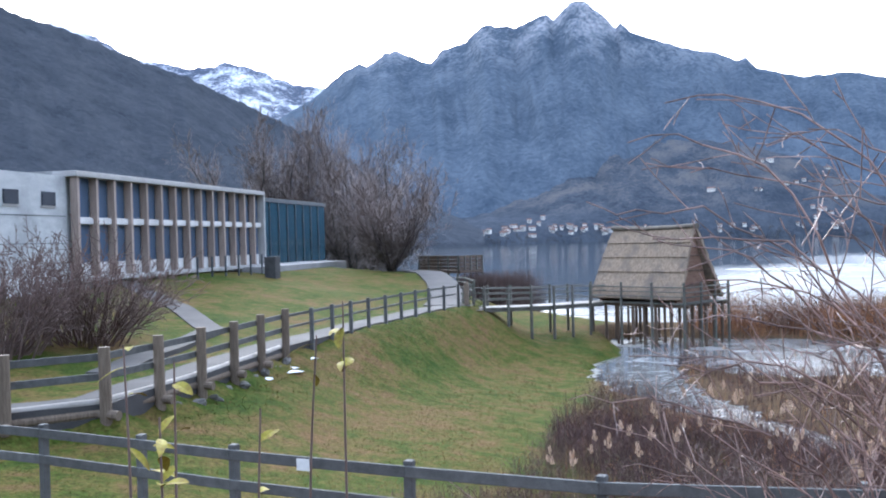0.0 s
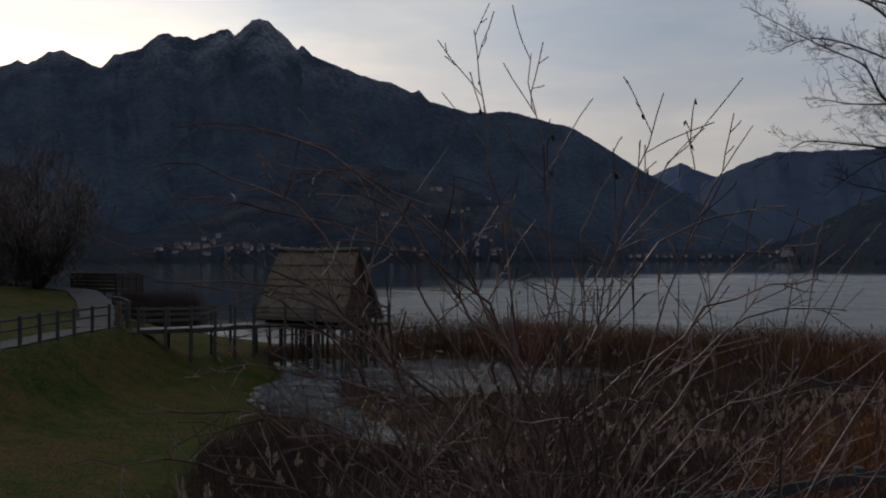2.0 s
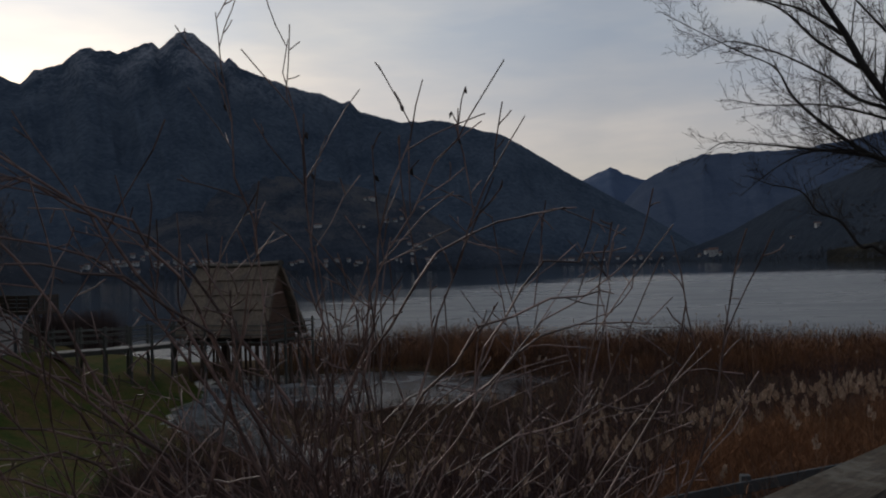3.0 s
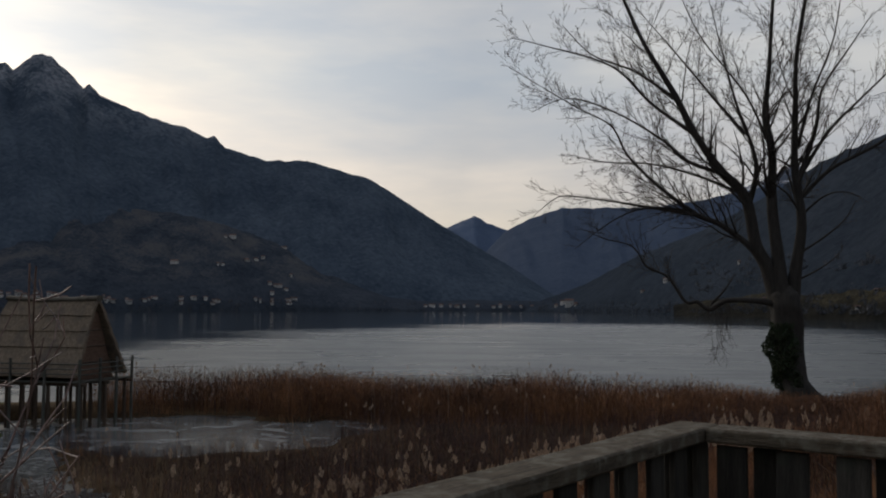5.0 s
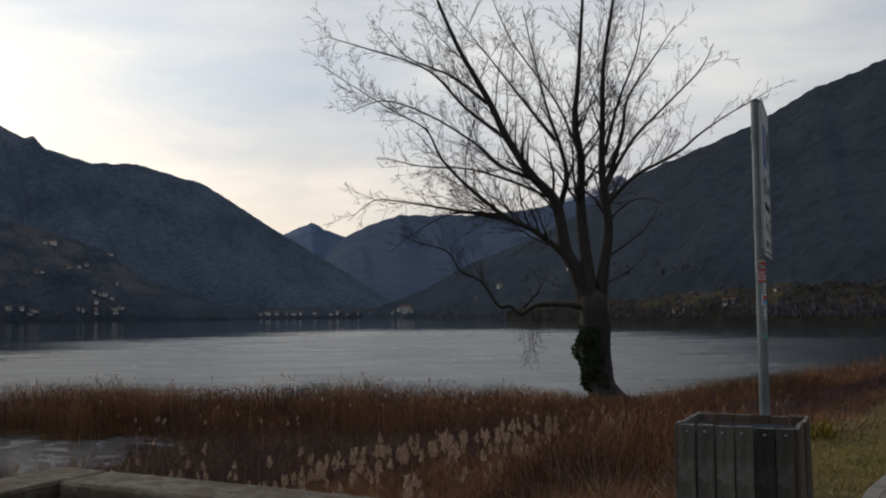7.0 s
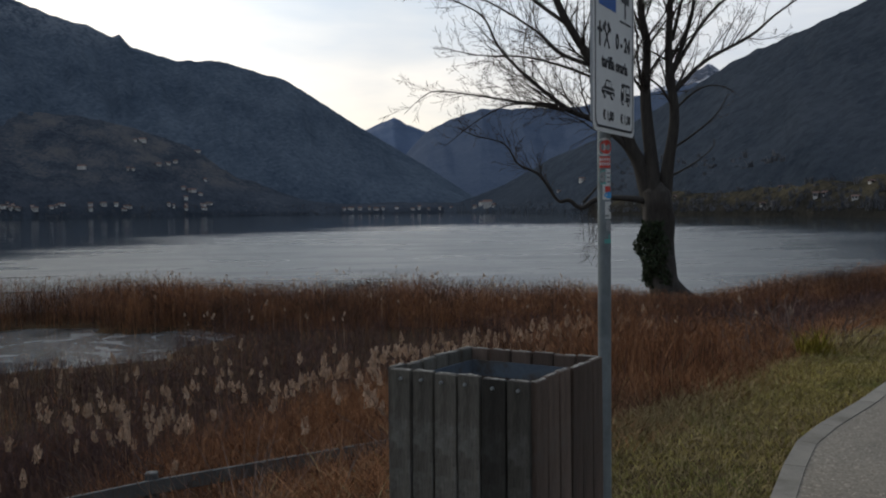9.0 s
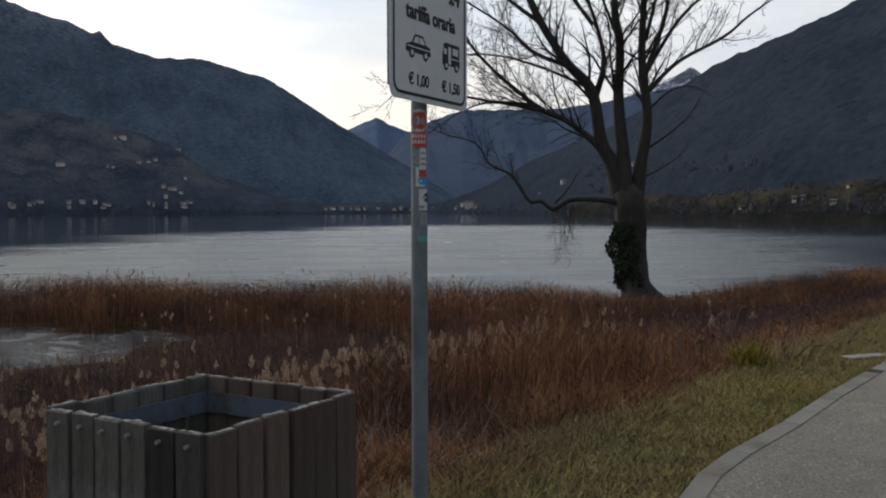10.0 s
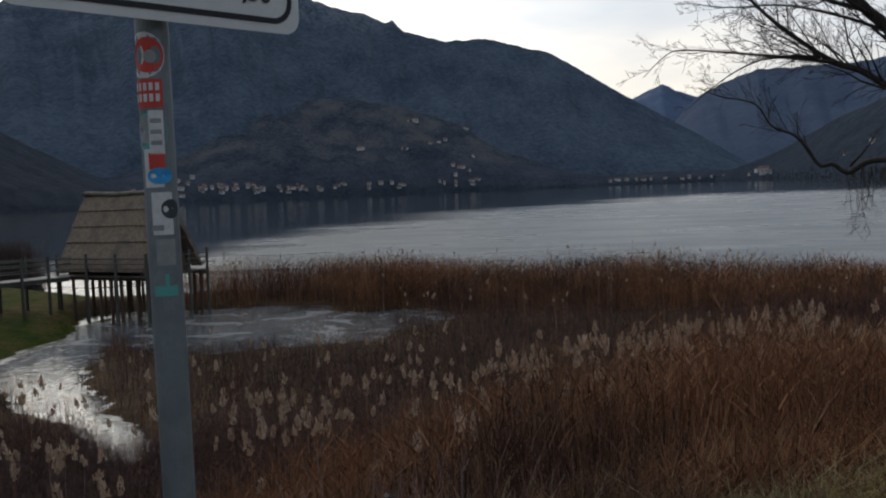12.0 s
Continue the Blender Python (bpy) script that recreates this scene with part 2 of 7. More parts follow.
def water_skin():
    """Dark lake water; wind-ruffled stretches are rougher than the calm ones."""
    m = bpy.data.materials.new("lake_water")
    m.use_nodes = True
    n, l = m.node_tree.nodes, m.node_tree.links
    b = n["Principled BSDF"]
    b.inputs["Base Color"].default_value = (0.026, 0.038, 0.046, 1)
    b.inputs["IOR"].default_value = 1.33
    co = n.new("ShaderNodeTexCoord")
    mp = n.new("ShaderNodeMapping")
    mp.inputs["Scale"].default_value = (0.006, 0.030, 1)
    l.new(co.outputs["Object"], mp.inputs[0])
    big = node(n, "ShaderNodeTexNoise", Scale=1.0, Detail=5.0, Roughness=0.6)
    l.new(mp.outputs[0], big.inputs["Vector"])
    # the wind ruffles the near water as far as a slanting line; beyond it and in the east the lake lies calm
    sep = n.new("ShaderNodeSeparateXYZ")
    l.new(co.outputs["Object"], sep.inputs[0])
    ratio = n.new("ShaderNodeMath")
    ratio.operation = "DIVIDE"
    l.new(sep.outputs[0], ratio.inputs[0])
    l.new(sep.outputs[1], ratio.inputs[1])
    reach = n.new("ShaderNodeMapRange")
    reach.inputs[1].default_value = -0.54
    reach.inputs[2].default_value = 0.05
    reach.inputs[3].default_value = 80.0
    reach.inputs[4].default_value = 345.0
    l.new(ratio.outputs[0], reach.inputs[0])
    part_way = n.new("ShaderNodeMath")
    part_way.operation = "DIVIDE"
    l.new(sep.outputs[1], part_way.inputs[0])
    l.new(reach.outputs[0], part_way.inputs[1])
    far = n.new("ShaderNodeMapRange")
    far.inputs[1].default_value = 0.45
    far.inputs[2].default_value = 1.45
    far.inputs[3].default_value = 0.45
    far.inputs[4].default_value = -1.0
    l.new(part_way.outputs[0], far.inputs[0])
    east = n.new("ShaderNodeMapRange")
    east.inputs[1].default_value = 0.22
    east.inputs[2].default_value = 0.66
    east.inputs[3].default_value = 0.0
    east.inputs[4].default_value = -0.80
    l.new(ratio.outputs[0], east.inputs[0])
    s1 = n.new("ShaderNodeMath")
    s1.operation = "ADD"
    l.new(far.outputs[0], s1.inputs[0])
    l.new(east.outputs[0], s1.inputs[1])
    s2 = n.new("ShaderNodeMath")
    s2.operation = "MULTIPLY_ADD"
    s2.inputs[1].default_value = 1.1
    l.new(big.outputs[0], s2.inputs[0])
    l.new(s1.outputs[0], s2.inputs[2])
    wave = n.new("ShaderNodeMapRange")
    wave.interpolation_type = "SMOOTHSTEP"
    wave.inputs[1].default_value = -0.15
    wave.inputs[2].default_value = 0.75
    wave.inputs[3].default_value = 0.20
    wave.inputs[4].default_value = 1.0
    l.new(s2.outputs[0], wave.inputs[0])
    # cat's-paws: streaks where the wind roughens the water more
    paw = n.new("ShaderNodeMapRange")
    paw.inputs[1].default_value = 0.35
    paw.inputs[2].default_value = 0.65
    paw.inputs[3].default_value = 0.25
    paw.inputs[4].default_value = 0.38
    chop_map = n.new("ShaderNodeMapping")
    chop_map.inputs["Scale"].default_value = (0.045, 0.10, 1.0)
    l.new(co.outputs["Object"], chop_map.inputs[0])
    chop = node(n, "ShaderNodeTexNoise", Scale=1.0, Detail=6.0, Roughness=0.6)
    l.new(chop_map.outputs[0], chop.inputs["Vector"])
    l.new(chop.outputs[0], paw.inputs[0])
    rg = n.new("ShaderNodeMath")
    rg.operation = "MULTIPLY"
    l.new(wave.outputs[0], rg.inputs[0])
    l.new(paw.outputs[0], rg.inputs[1])
    l.new(rg.outputs[0], b.inputs["Roughness"])
    rip = node(n, "ShaderNodeTexNoise", Scale=0.75, Detail=5.0, Roughness=0.65)
    mp2 = n.new("ShaderNodeMapping")
    mp2.inputs["Scale"].default_value = (0.5, 1.0, 1.0)
    l.new(co.outputs["Object"], mp2.inputs[0])
    l.new(mp2.outputs[0], rip.inputs["Vector"])
    bp = n.new("ShaderNodeBump")
    bp.inputs["Distance"].default_value = 0.085
    l.new(wave.outputs[0], bp.inputs["Strength"])
    swell = node(n, "ShaderNodeTexNoise", Scale=0.16, Detail=3.0, Roughness=0.6)
    l.new(mp2.outputs[0], swell.inputs["Vector"])
    sum_ = n.new("ShaderNodeMath")
    sum_.operation = "MULTIPLY_ADD"
    sum_.inputs[1].default_value = 1.6
    l.new(swell.outputs[0], sum_.inputs[0])
    l.new(rip.outputs[0], sum_.inputs[2])
    l.new(sum_.outputs[0], bp.inputs["Height"])
    l.new(bp.outputs[0], b.inputs["Normal"])
    return m


GROUND = ground_skin()
WATER = water_skin()
WOOD_DARK = surface("dark_brown_boards", (0.018, 0.015, 0.012), (0.085, 0.074, 0.060), scale=3.0, rough=0.85, bump=0.5, fine=30, stretch=(8, 8, 0.8), stain_or_shade=(0.055, 0.060, 0.044), stain_or_shade_scale=4.0, spread=0.45)
WOOD_RUST = surface("reddish_outer_boards", (0.030, 0.016, 0.011), (0.105, 0.055, 0.038), scale=3.0, rough=0.85, bump=0.5, fine=30, stretch=(8, 8, 0.8), spread=0.5)
WOOD_GREY = surface("weathered_wood", (0.055, 0.048, 0.042), (0.16, 0.145, 0.125), scale=3.0, rough=0.85, bump=0.5, fine=30, stretch=(8, 8, 0.8), stain_or_shade=(0.10, 0.115, 0.085), stain_or_shade_scale=5.0, spread=0.18)
WOOD_CAP = surface("worn_rail_wood", (0.040, 0.031, 0.021), (0.220, 0.168, 0.112), scale=5.0, rough=0.88, bump=0.9, fine=26, stretch=(0.8, 11, 11), stain_or_shade=(0.235, 0.205, 0.155), stain_or_shade_scale=14.0, spread=0.12, grit=0.5)
WOOD_BROWN = surface("brown_wood", (0.060, 0.040, 0.028), (0.15, 0.105, 0.075), scale=3.0, rough=0.8, bump=0.5, fine=30, stretch=(8, 8, 0.8), spread=0.2)
WOOD_POST = surface("round_post_wood", (0.085, 0.060, 0.042), (0.20, 0.155, 0.115), scale=3.0, rough=0.85, bump=0.5, fine=25, stretch=(7, 7, 0.8), spread=0.18)
WOOD_FENCE = surface("grey_fence_wood", (0.052, 0.052, 0.050), (0.118, 0.116, 0.110), scale=3.0, rough=0.85, bump=0.4, fine=30, stretch=(2, 2, 2), spread=0.15)
BIN_GREY = surface("stained_bin_boards", (0.028, 0.025, 0.020), (0.165, 0.150, 0.126), scale=2.2, rough=0.85, bump=0.6, fine=30, stretch=(8, 8, 0.7), stain_or_shade=(0.20, 0.198, 0.182), stain_or_shade_scale=3.2, spread=0.6)
BIN_RED = surface("red_brown_bin_boards", (0.060, 0.043, 0.033), (0.205, 0.146, 0.114), scale=2.2, rough=0.85, bump=0.6, fine=30, stretch=(8, 8, 0.7), stain_or_shade=(0.12, 0.105, 0.09), stain_or_shade_scale=3.2, spread=0.4)
END_GRAIN = surface("bleached_end_grain", (0.12, 0.108, 0.090), (0.33, 0.31, 0.275), scale=30.0, rough=0.95, bump=0.6, fine=150, spread=0.35)
WOOD_PALE = surface("pale_deck_wood", (0.22, 0.20, 0.17), (0.38, 0.35, 0.31), scale=2.0, rough=0.85, bump=0.3, fine=25, spread=0.15)
def asphalt_skin():
    m = surface("asphalt", (0.150, 0.132, 0.106), (0.27, 0.238, 0.190), scale=0.9, rough=0.9, bump=0.6, fine=60, stain_or_shade=(0.185, 0.160, 0.125), stain_or_shade_scale=0.7, grit=0.35)
    n, l = m.node_tree.nodes, m.node_tree.links
    b = n["Principled BSDF"]
    old = b.inputs["Base Color"].links[0].from_socket
    co = n.new("ShaderNodeTexCoord")
    stones = n.new("ShaderNodeTexVoronoi")
    stones.inputs["Scale"].default_value = 75.0
    l.new(co.outputs["Object"], stones.inputs["Vector"])
    tone = ramp(n, [(0.0, (0.55, 0.54, 0.52)), (0.45, (0.95, 0.94, 0.92)), (0.80, (1.15, 1.13, 1.10)), (0.97, (2.1, 2.05, 1.95))])
    l.new(stones.outputs["Color"], tone.inputs[0])
    mx = n.new("ShaderNodeMix")
    mx.data_type = "RGBA"
    mx.blend_type = "MULTIPLY"
    mx.inputs[0].default_value = 1.0
    l.new(old, mx.inputs[6])
    l.new(tone.outputs[0], mx.inputs[7])
    l.new(mx.outputs[2], b.inputs["Base Color"])
    return m


ASPHALT = asphalt_skin()
KERB = surface("kerb_concrete", (0.17, 0.154, 0.126), (0.27, 0.245, 0.20), scale=5, rough=0.9, bump=0.4, fine=60, spread=0.08, stain_or_shade=(0.14, 0.124, 0.098), stain_or_shade_scale=2.5)
GRAVEL = surface("pale_gravel", (0.036, 0.034, 0.034), (0.074, 0.069, 0.066), scale=0.8, rough=0.95, bump=0.4, fine=30)
PALE_PAVING = surface("pale_paving", (0.20, 0.195, 0.19), (0.32, 0.31, 0.30), scale=0.8, rough=0.9, bump=0.2, fine=20)
BARK = surface("bark", (0.030, 0.026, 0.023), (0.075, 0.066, 0.056), scale=2.0, rough=0.95, bump=0.9, fine=14, stretch=(3, 3, 0.7))
TWIGS = surface("twig_bark", (0.036, 0.030, 0.026), (0.082, 0.066, 0.056), scale=1.0, rough=0.9, bump=0.0, fine=10, spread=0.25, island=True)
SHRUB_BARK = surface("shrub_bark", (0.110, 0.058, 0.046), (0.36, 0.240, 0.196), scale=3.0, rough=0.5, bump=0.2, fine=30, spread=0.55, island=True, spec=0.5)
HAZEL_TWIG = surface("red_brown_twigs", (0.085, 0.055, 0.047), (0.165, 0.112, 0.095), scale=1.0, rough=0.9, bump=0.0, fine=10, spread=0.25, island=True)
BRAMBLE = surface("grey_bramble", (0.075, 0.050, 0.040), (0.20, 0.145, 0.118), scale=2.0, rough=0.85, bump=0.0, fine=12, spread=0.4, island=True)
WILLOW_TWIG = surface("soft_brown_twigs", (0.14, 0.112, 0.102), (0.255, 0.205, 0.182), scale=1.0, rough=0.9, bump=0.0, fine=10, spread=0.25, island=True)
# grey-blue distance tone is put into the colour, to match the slopes behind
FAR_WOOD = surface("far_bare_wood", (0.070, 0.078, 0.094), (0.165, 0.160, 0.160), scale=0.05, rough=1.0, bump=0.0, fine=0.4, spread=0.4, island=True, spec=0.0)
# the dark patches paint the shadow between the stems into the reed colour
REED = surface("dry_reed", (0.115, 0.048, 0.026), (0.43, 0.215, 0.102), scale=0.25, rough=0.9, bump=0.0, fine=3, spread=0.65, island=True, stain_or_shade=(0.060, 0.036, 0.027), stain_or_shade_scale=0.22, spec=0.1)
SCRUB = surface("dark_scrub", (0.044, 0.028, 0.027), (0.138, 0.087, 0.078), scale=0.3, rough=0.95, bump=0.0, fine=3, spread=0.55, island=True, spec=0.05)
PLUME = surface("reed_plume", (0.36, 0.245, 0.165), (0.62, 0.46, 0.33), scale=1.0, rough=1.0, bump=0.0, fine=8, spread=0.3, island=True)
STRAW = surface("dry_grass", (0.19, 0.142, 0.066), (0.36, 0.28, 0.135), scale=0.7, rough=0.9, bump=0.0, fine=6, spread=0.35, island=True)
GRASS = surface("short_grass", (0.215, 0.178, 0.046), (0.41, 0.330, 0.098), scale=0.6, rough=0.85, bump=0.0, fine=6, spread=0.45, island=True, stain_or_shade=(0.125, 0.140, 0.034), stain_or_shade_scale=0.9)
MEADOW_GRASS = surface("meadow_grass", (0.048, 0.056, 0.014), (0.104, 0.088, 0.027), scale=0.25, rough=0.95, bump=0.0, fine=6, spread=0.35, island=True, stain_or_shade=(0.125, 0.078, 0.032), stain_or_shade_scale=0.26, spec=0.05)
IVY = surface("ivy_leaves", (0.012, 0.022, 0.008), (0.035, 0.05, 0.018), scale=4, rough=0.6, bump=0.0, fine=20, spread=0.4, island=True)
YELLOW_LEAF = surface("yellow_leaf", (0.16, 0.15, 0.018), (0.34, 0.275, 0.045), scale=14, rough=0.7, bump=0.15, fine=60, stain_or_shade=(0.13, 0.078, 0.025), stain_or_shade_scale=18, spread=0.25, island=True, spec=0.1)
DARK_LEAF = surface("withered_leaf", (0.012, 0.010, 0.009), (0.05, 0.035, 0.025), scale=20, rough=0.8, bump=0.2, fine=60)
CONCRETE = surface("board_marked_concrete", (0.34, 0.345, 0.34), (0.50, 0.50, 0.485), scale=0.7, rough=0.9, bump=0.25, fine=8, stretch=(1, 1, 4), stain_or_shade=(0.30, 0.305, 0.30), stain_or_shade_scale=0.5)
TIMBER = surface("larch_fin", (0.215, 0.160, 0.130), (0.36, 0.285, 0.24), scale=1.5, rough=0.8, bump=0.2, fine=16, stretch=(3, 3, 0.5), spread=0.15)
PALE_TRIM = surface("pale_trim", (0.26, 0.25, 0.235), (0.40, 0.385, 0.365), scale=2, rough=0.7, bump=0.1, fine=20)
SPANDREL = surface("pale_spandrel", (0.48, 0.465, 0.445), (0.64, 0.625, 0.60), scale=2, rough=0.7, bump=0.1, fine=20)
GREEN_GLASS = plain("green_tinted_glass", (0.012, 0.050, 0.068), rough=0.06, spec=0.7)
# the panes' blue sky reflection is put into this base colour
SKY_TONED_GLASS = plain("window_glass", (0.075, 0.11, 0.165), rough=0.08, spec=0.8)
DARK_METAL = plain("dark_metal", (0.055, 0.065, 0.075), rough=0.5, metal=0.4)
BLUE_STEEL = surface("blue_grey_steel", (0.085, 0.11, 0.14), (0.15, 0.18, 0.21), scale=6, rough=0.5, bump=0.05, fine=60, metal=0.2, stain_or_shade=(0.09, 0.075, 0.06), stain_or_shade_scale=8)
ROOFING = surface("roof_gravel", (0.16, 0.16, 0.16), (0.26, 0.26, 0.25), scale=2, rough=0.95, bump=0.2, fine=20)
THATCH = surface("reed_thatch", (0.115, 0.080, 0.052), (0.36, 0.275, 0.195), scale=2.2, rough=1.0, bump=1.0, fine=22, stretch=(5, 5, 0.9), stain_or_shade=(0.155, 0.122, 0.094), stain_or_shade_scale=1.1)
THATCH_CAP = surface("ridge_thatch", (0.075, 0.062, 0.048), (0.17, 0.145, 0.115), scale=3.0, rough=1.0, bump=0.9, fine=18)
CLAY = surface("daubed_wall", (0.12, 0.068, 0.046), (0.25, 0.150, 0.104), scale=2.0, rough=0.95, bump=0.6, fine=14, stretch=(1, 1, 4))
GALV = surface("galvanised_steel", (0.17, 0.195, 0.205), (0.25, 0.28, 0.29), scale=5, rough=0.55, bump=0.05, fine=60, metal=0.35, stain_or_shade=(0.14, 0.16, 0.165), stain_or_shade_scale=3.0)
ALU = surface("bare_aluminium", (0.32, 0.34, 0.35), (0.42, 0.44, 0.45), scale=8, rough=0.45, bump=0.03, fine=60, metal=0.6)
SIGN_WHITE = surface("sign_white", (0.62, 0.62, 0.60), (0.74, 0.74, 0.72), scale=2.5, rough=0.45, bump=0.0, fine=30)
BLACK_INK = plain("black_ink", (0.012, 0.012, 0.014), rough=0.5)
BLUE_INK = plain("blue_ink", (0.02, 0.10, 0.36), rough=0.45)
RED_INK = plain("red_ink", (0.55, 0.05, 0.035), rough=0.55)
WHITE_INK = surface("sticker_white", (0.52, 0.52, 0.50), (0.70, 0.70, 0.68), scale=30, rough=0.6, bump=0.0, fine=120)
GREY_INK = surface("sticker_grey", (0.22, 0.23, 0.23), (0.34, 0.34, 0.34), scale=40, rough=0.6, bump=0.0, fine=150)
TEAL_INK = plain("teal_ink", (0.10, 0.36, 0.32), rough=0.55)
CYAN_INK = plain("sky_blue_ink", (0.03, 0.30, 0.62), rough=0.5)
SNOW = surface("old_snow", (0.70, 0.72, 0.75), (0.84, 0.85, 0.87), scale=6, rough=0.9, bump=0.3, fine=40)
STONE = surface("field_stone", (0.060, 0.056, 0.050), (0.16, 0.15, 0.135), scale=5, rough=0.9, bump=0.6, fine=30, spread=0.2)
HOUSE_WALL = surface("pale_render", (0.42, 0.40, 0.37), (0.72, 0.70, 0.67), scale=0.3, rough=0.9, bump=0.0, fine=3, spread=0.25)
HOUSE_ROOF = surface("tile_roof", (0.10, 0.060, 0.050), (0.19, 0.12, 0.10), scale=0.4, rough=0.9, bump=0.0, fine=4, spread=0.25)
DARK_PANE = plain("dark_pane", (0.03, 0.035, 0.045), rough=0.2)
# distance haze is put into these slope colours, bluer the farther they lie
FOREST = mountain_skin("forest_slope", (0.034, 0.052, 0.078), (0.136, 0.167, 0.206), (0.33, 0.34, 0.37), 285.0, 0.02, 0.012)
FOREST_NEAR = mountain_skin("wooded_slope", (0.040, 0.050, 0.066), (0.110, 0.120, 0.136), (0.14, 0.13, 0.125), 700.0, 0.0, 0.03, (1, 1, 1))
# darker copy of the wooded skin, with shade put into its colour
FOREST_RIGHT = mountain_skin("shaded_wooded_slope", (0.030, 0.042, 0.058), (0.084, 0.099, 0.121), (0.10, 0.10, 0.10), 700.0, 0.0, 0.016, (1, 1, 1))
FOREST_FAR = mountain_skin("far_hazy_slope", (0.064, 0.094, 0.155), (0.108, 0.143, 0.212), (0.30, 0.32, 0.38), 330.0, 0.0, 0.006)
FOREST_MID = mountain_skin("mid_hazy_slope", (0.048, 0.069, 0.110), (0.095, 0.120, 0.168), (0.20, 0.22, 0.27), 420.0, 0.0, 0.008)
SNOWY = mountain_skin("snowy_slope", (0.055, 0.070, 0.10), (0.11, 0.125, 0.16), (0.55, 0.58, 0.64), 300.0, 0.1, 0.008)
FIELD_SLOPE = mountain_skin("spur_slope", (0.028, 0.039, 0.056), (0.110, 0.124, 0.146), (0.138, 0.134, 0.134), 30.0, 0.0, 0.022)
SHORE_FIELD = mountain_skin("shore_fields", (0.020, 0.022, 0.022), (0.080, 0.072, 0.058), (0.135, 0.116, 0.076), 7.0, 0.0, 0.035)


def ice_skin():
    """Dark clear ice with frosted pale sheets that end in sharp edges; more of them in the pool stand for sky
    reflection.
    """
    m = surface("thin_ice", (0.030, 0.034, 0.034), (0.110, 0.115, 0.112), scale=0.5, rough=0.14, bump=0.05, fine=3.0, spec=0.24)
    n, l = m.node_tree.nodes, m.node_tree.links
    b = n["Principled BSDF"]
    old = b.inputs["Base Color"].links[0].from_socket
    co = n.new("ShaderNodeTexCoord")
    sheet = node(n, "ShaderNodeTexNoise", Scale=0.34, Detail=7.0, Roughness=0.62, Distortion=1.2)
    l.new(co.outputs["Object"], sheet.inputs["Vector"])
    frost_and_sheen = ramp(n, [(0.49, (0, 0, 0)), (0.515, (0.7, 0.7, 0.7)), (0.55, (0.12, 0.12, 0.12)), (0.60, (0.3, 0.3, 0.3)), (0.64, (1, 1, 1))])
    # the open pool is painted paler than the creek, in place of reflected sky
    place = n.new("ShaderNodeSeparateXYZ")
    l.new(co.outputs["Object"], place.inputs[0])
    more = n.new("ShaderNodeMapRange")
    more.inputs[1].default_value = 32.0
    more.inputs[2].default_value = 41.0
    more.inputs[4].default_value = 0.07
    l.new(place.outputs[1], more.inputs[0])
    total = n.new("ShaderNodeMath")
    l.new(sheet.outputs[0], total.inputs[0])
    l.new(more.outputs[0], total.inputs[1])
    l.new(total.outputs[0], frost_and_sheen.inputs[0])
    mx = n.new("ShaderNodeMix")
    mx.data_type = "RGBA"
    l.new(frost_and_sheen.outputs[0], mx.inputs[0])
    l.new(old, mx.inputs[6])
    mx.inputs[7].default_value = (0.33, 0.33, 0.32, 1)
    l.new(mx.outputs[2], b.inputs["Base Color"])
    return m


ICE = ice_skin()

# ---- building blocks ----


def link(name, mesh, material, parent=None, label=""):
    ob = new(name, mesh)
    if material is not None and not mesh.materials:
        mesh.materials.append(material)
    if parent is not None:
        ob.parent = parent
    if label:
        ob["label"] = label
    return ob


def part(name, bm, material, parent=None, label=""):
    """One mesh object from a bmesh, under a thing or a part."""
    me = bpy.data.meshes.new(name)
    bmesh.ops.recalc_face_normals(bm, faces=bm.faces)
    bm.to_mesh(me)
    bm.free()
    return link(name, me, material, parent, label)


def thing(name, label, category, at=(0, 0, 0), turn=0.0, group="", kind=""):
    ob = new(name)
    ob.empty_display_size = 0.2
    ob.matrix_basis = pose(*at, 0, 0, turn)
    return tagged(ob, label, category, group, kind)


def quads(name, verts, faces, material, parent=None, label="", smooth=False):
    """A mesh from arrays of points and of four-cornered faces."""
    me = bpy.data.meshes.new(name)
    verts = np.asarray(verts, dtype=np.float32)
    faces = np.asarray(faces, dtype=np.int32)
    k = faces.shape[1]
    me.vertices.add(len(verts))
    me.vertices.foreach_set("co", verts.ravel())
    me.loops.add(faces.size)
    me.loops.foreach_set("vertex_index", faces.ravel())
    me.polygons.add(len(faces))
    me.polygons.foreach_set("loop_start", np.arange(len(faces), dtype=np.int32) * k)
    me.polygons.foreach_set("use_smooth", np.full(len(faces), smooth))
    me.update(calc_edges=True)
    return link(name, me, material, parent, label)


def add_box(bm, size, at=(0, 0, 0), turn=(0, 0, 0), bevel=0.0):
    m = pose(*at, *turn) @ Matrix.Diagonal((*size, 1))
    made = bmesh.ops.create_cube(bm, size=1, matrix=m)
    if bevel:
        edges = {e for v in made["verts"] for e in v.link_edges}
        bmesh.ops.bevel(bm, geom=list(edges), offset=bevel, segments=1, affect="EDGES", profile=0.5)
    return bm


def box(size, at=(0, 0, 0), turn=(0, 0, 0), bevel=0.0):
    return add_box(bmesh.new(), size, at, turn, bevel)


def add_rod(bm, a, b, r0, r1=None, sides=8):
    a, b = Vector(a), Vector(b)
    r1 = r0 if r1 is None else r1
    way = b - a
    m = Matrix.Translation((a + b) / 2) @ way.to_track_quat("Z", "Y").to_matrix().to_4x4()
    bmesh.ops.create_cone(bm, cap_ends=True, segments=sides, radius1=r0, radius2=r1, depth=way.length, matrix=m)
    return bm


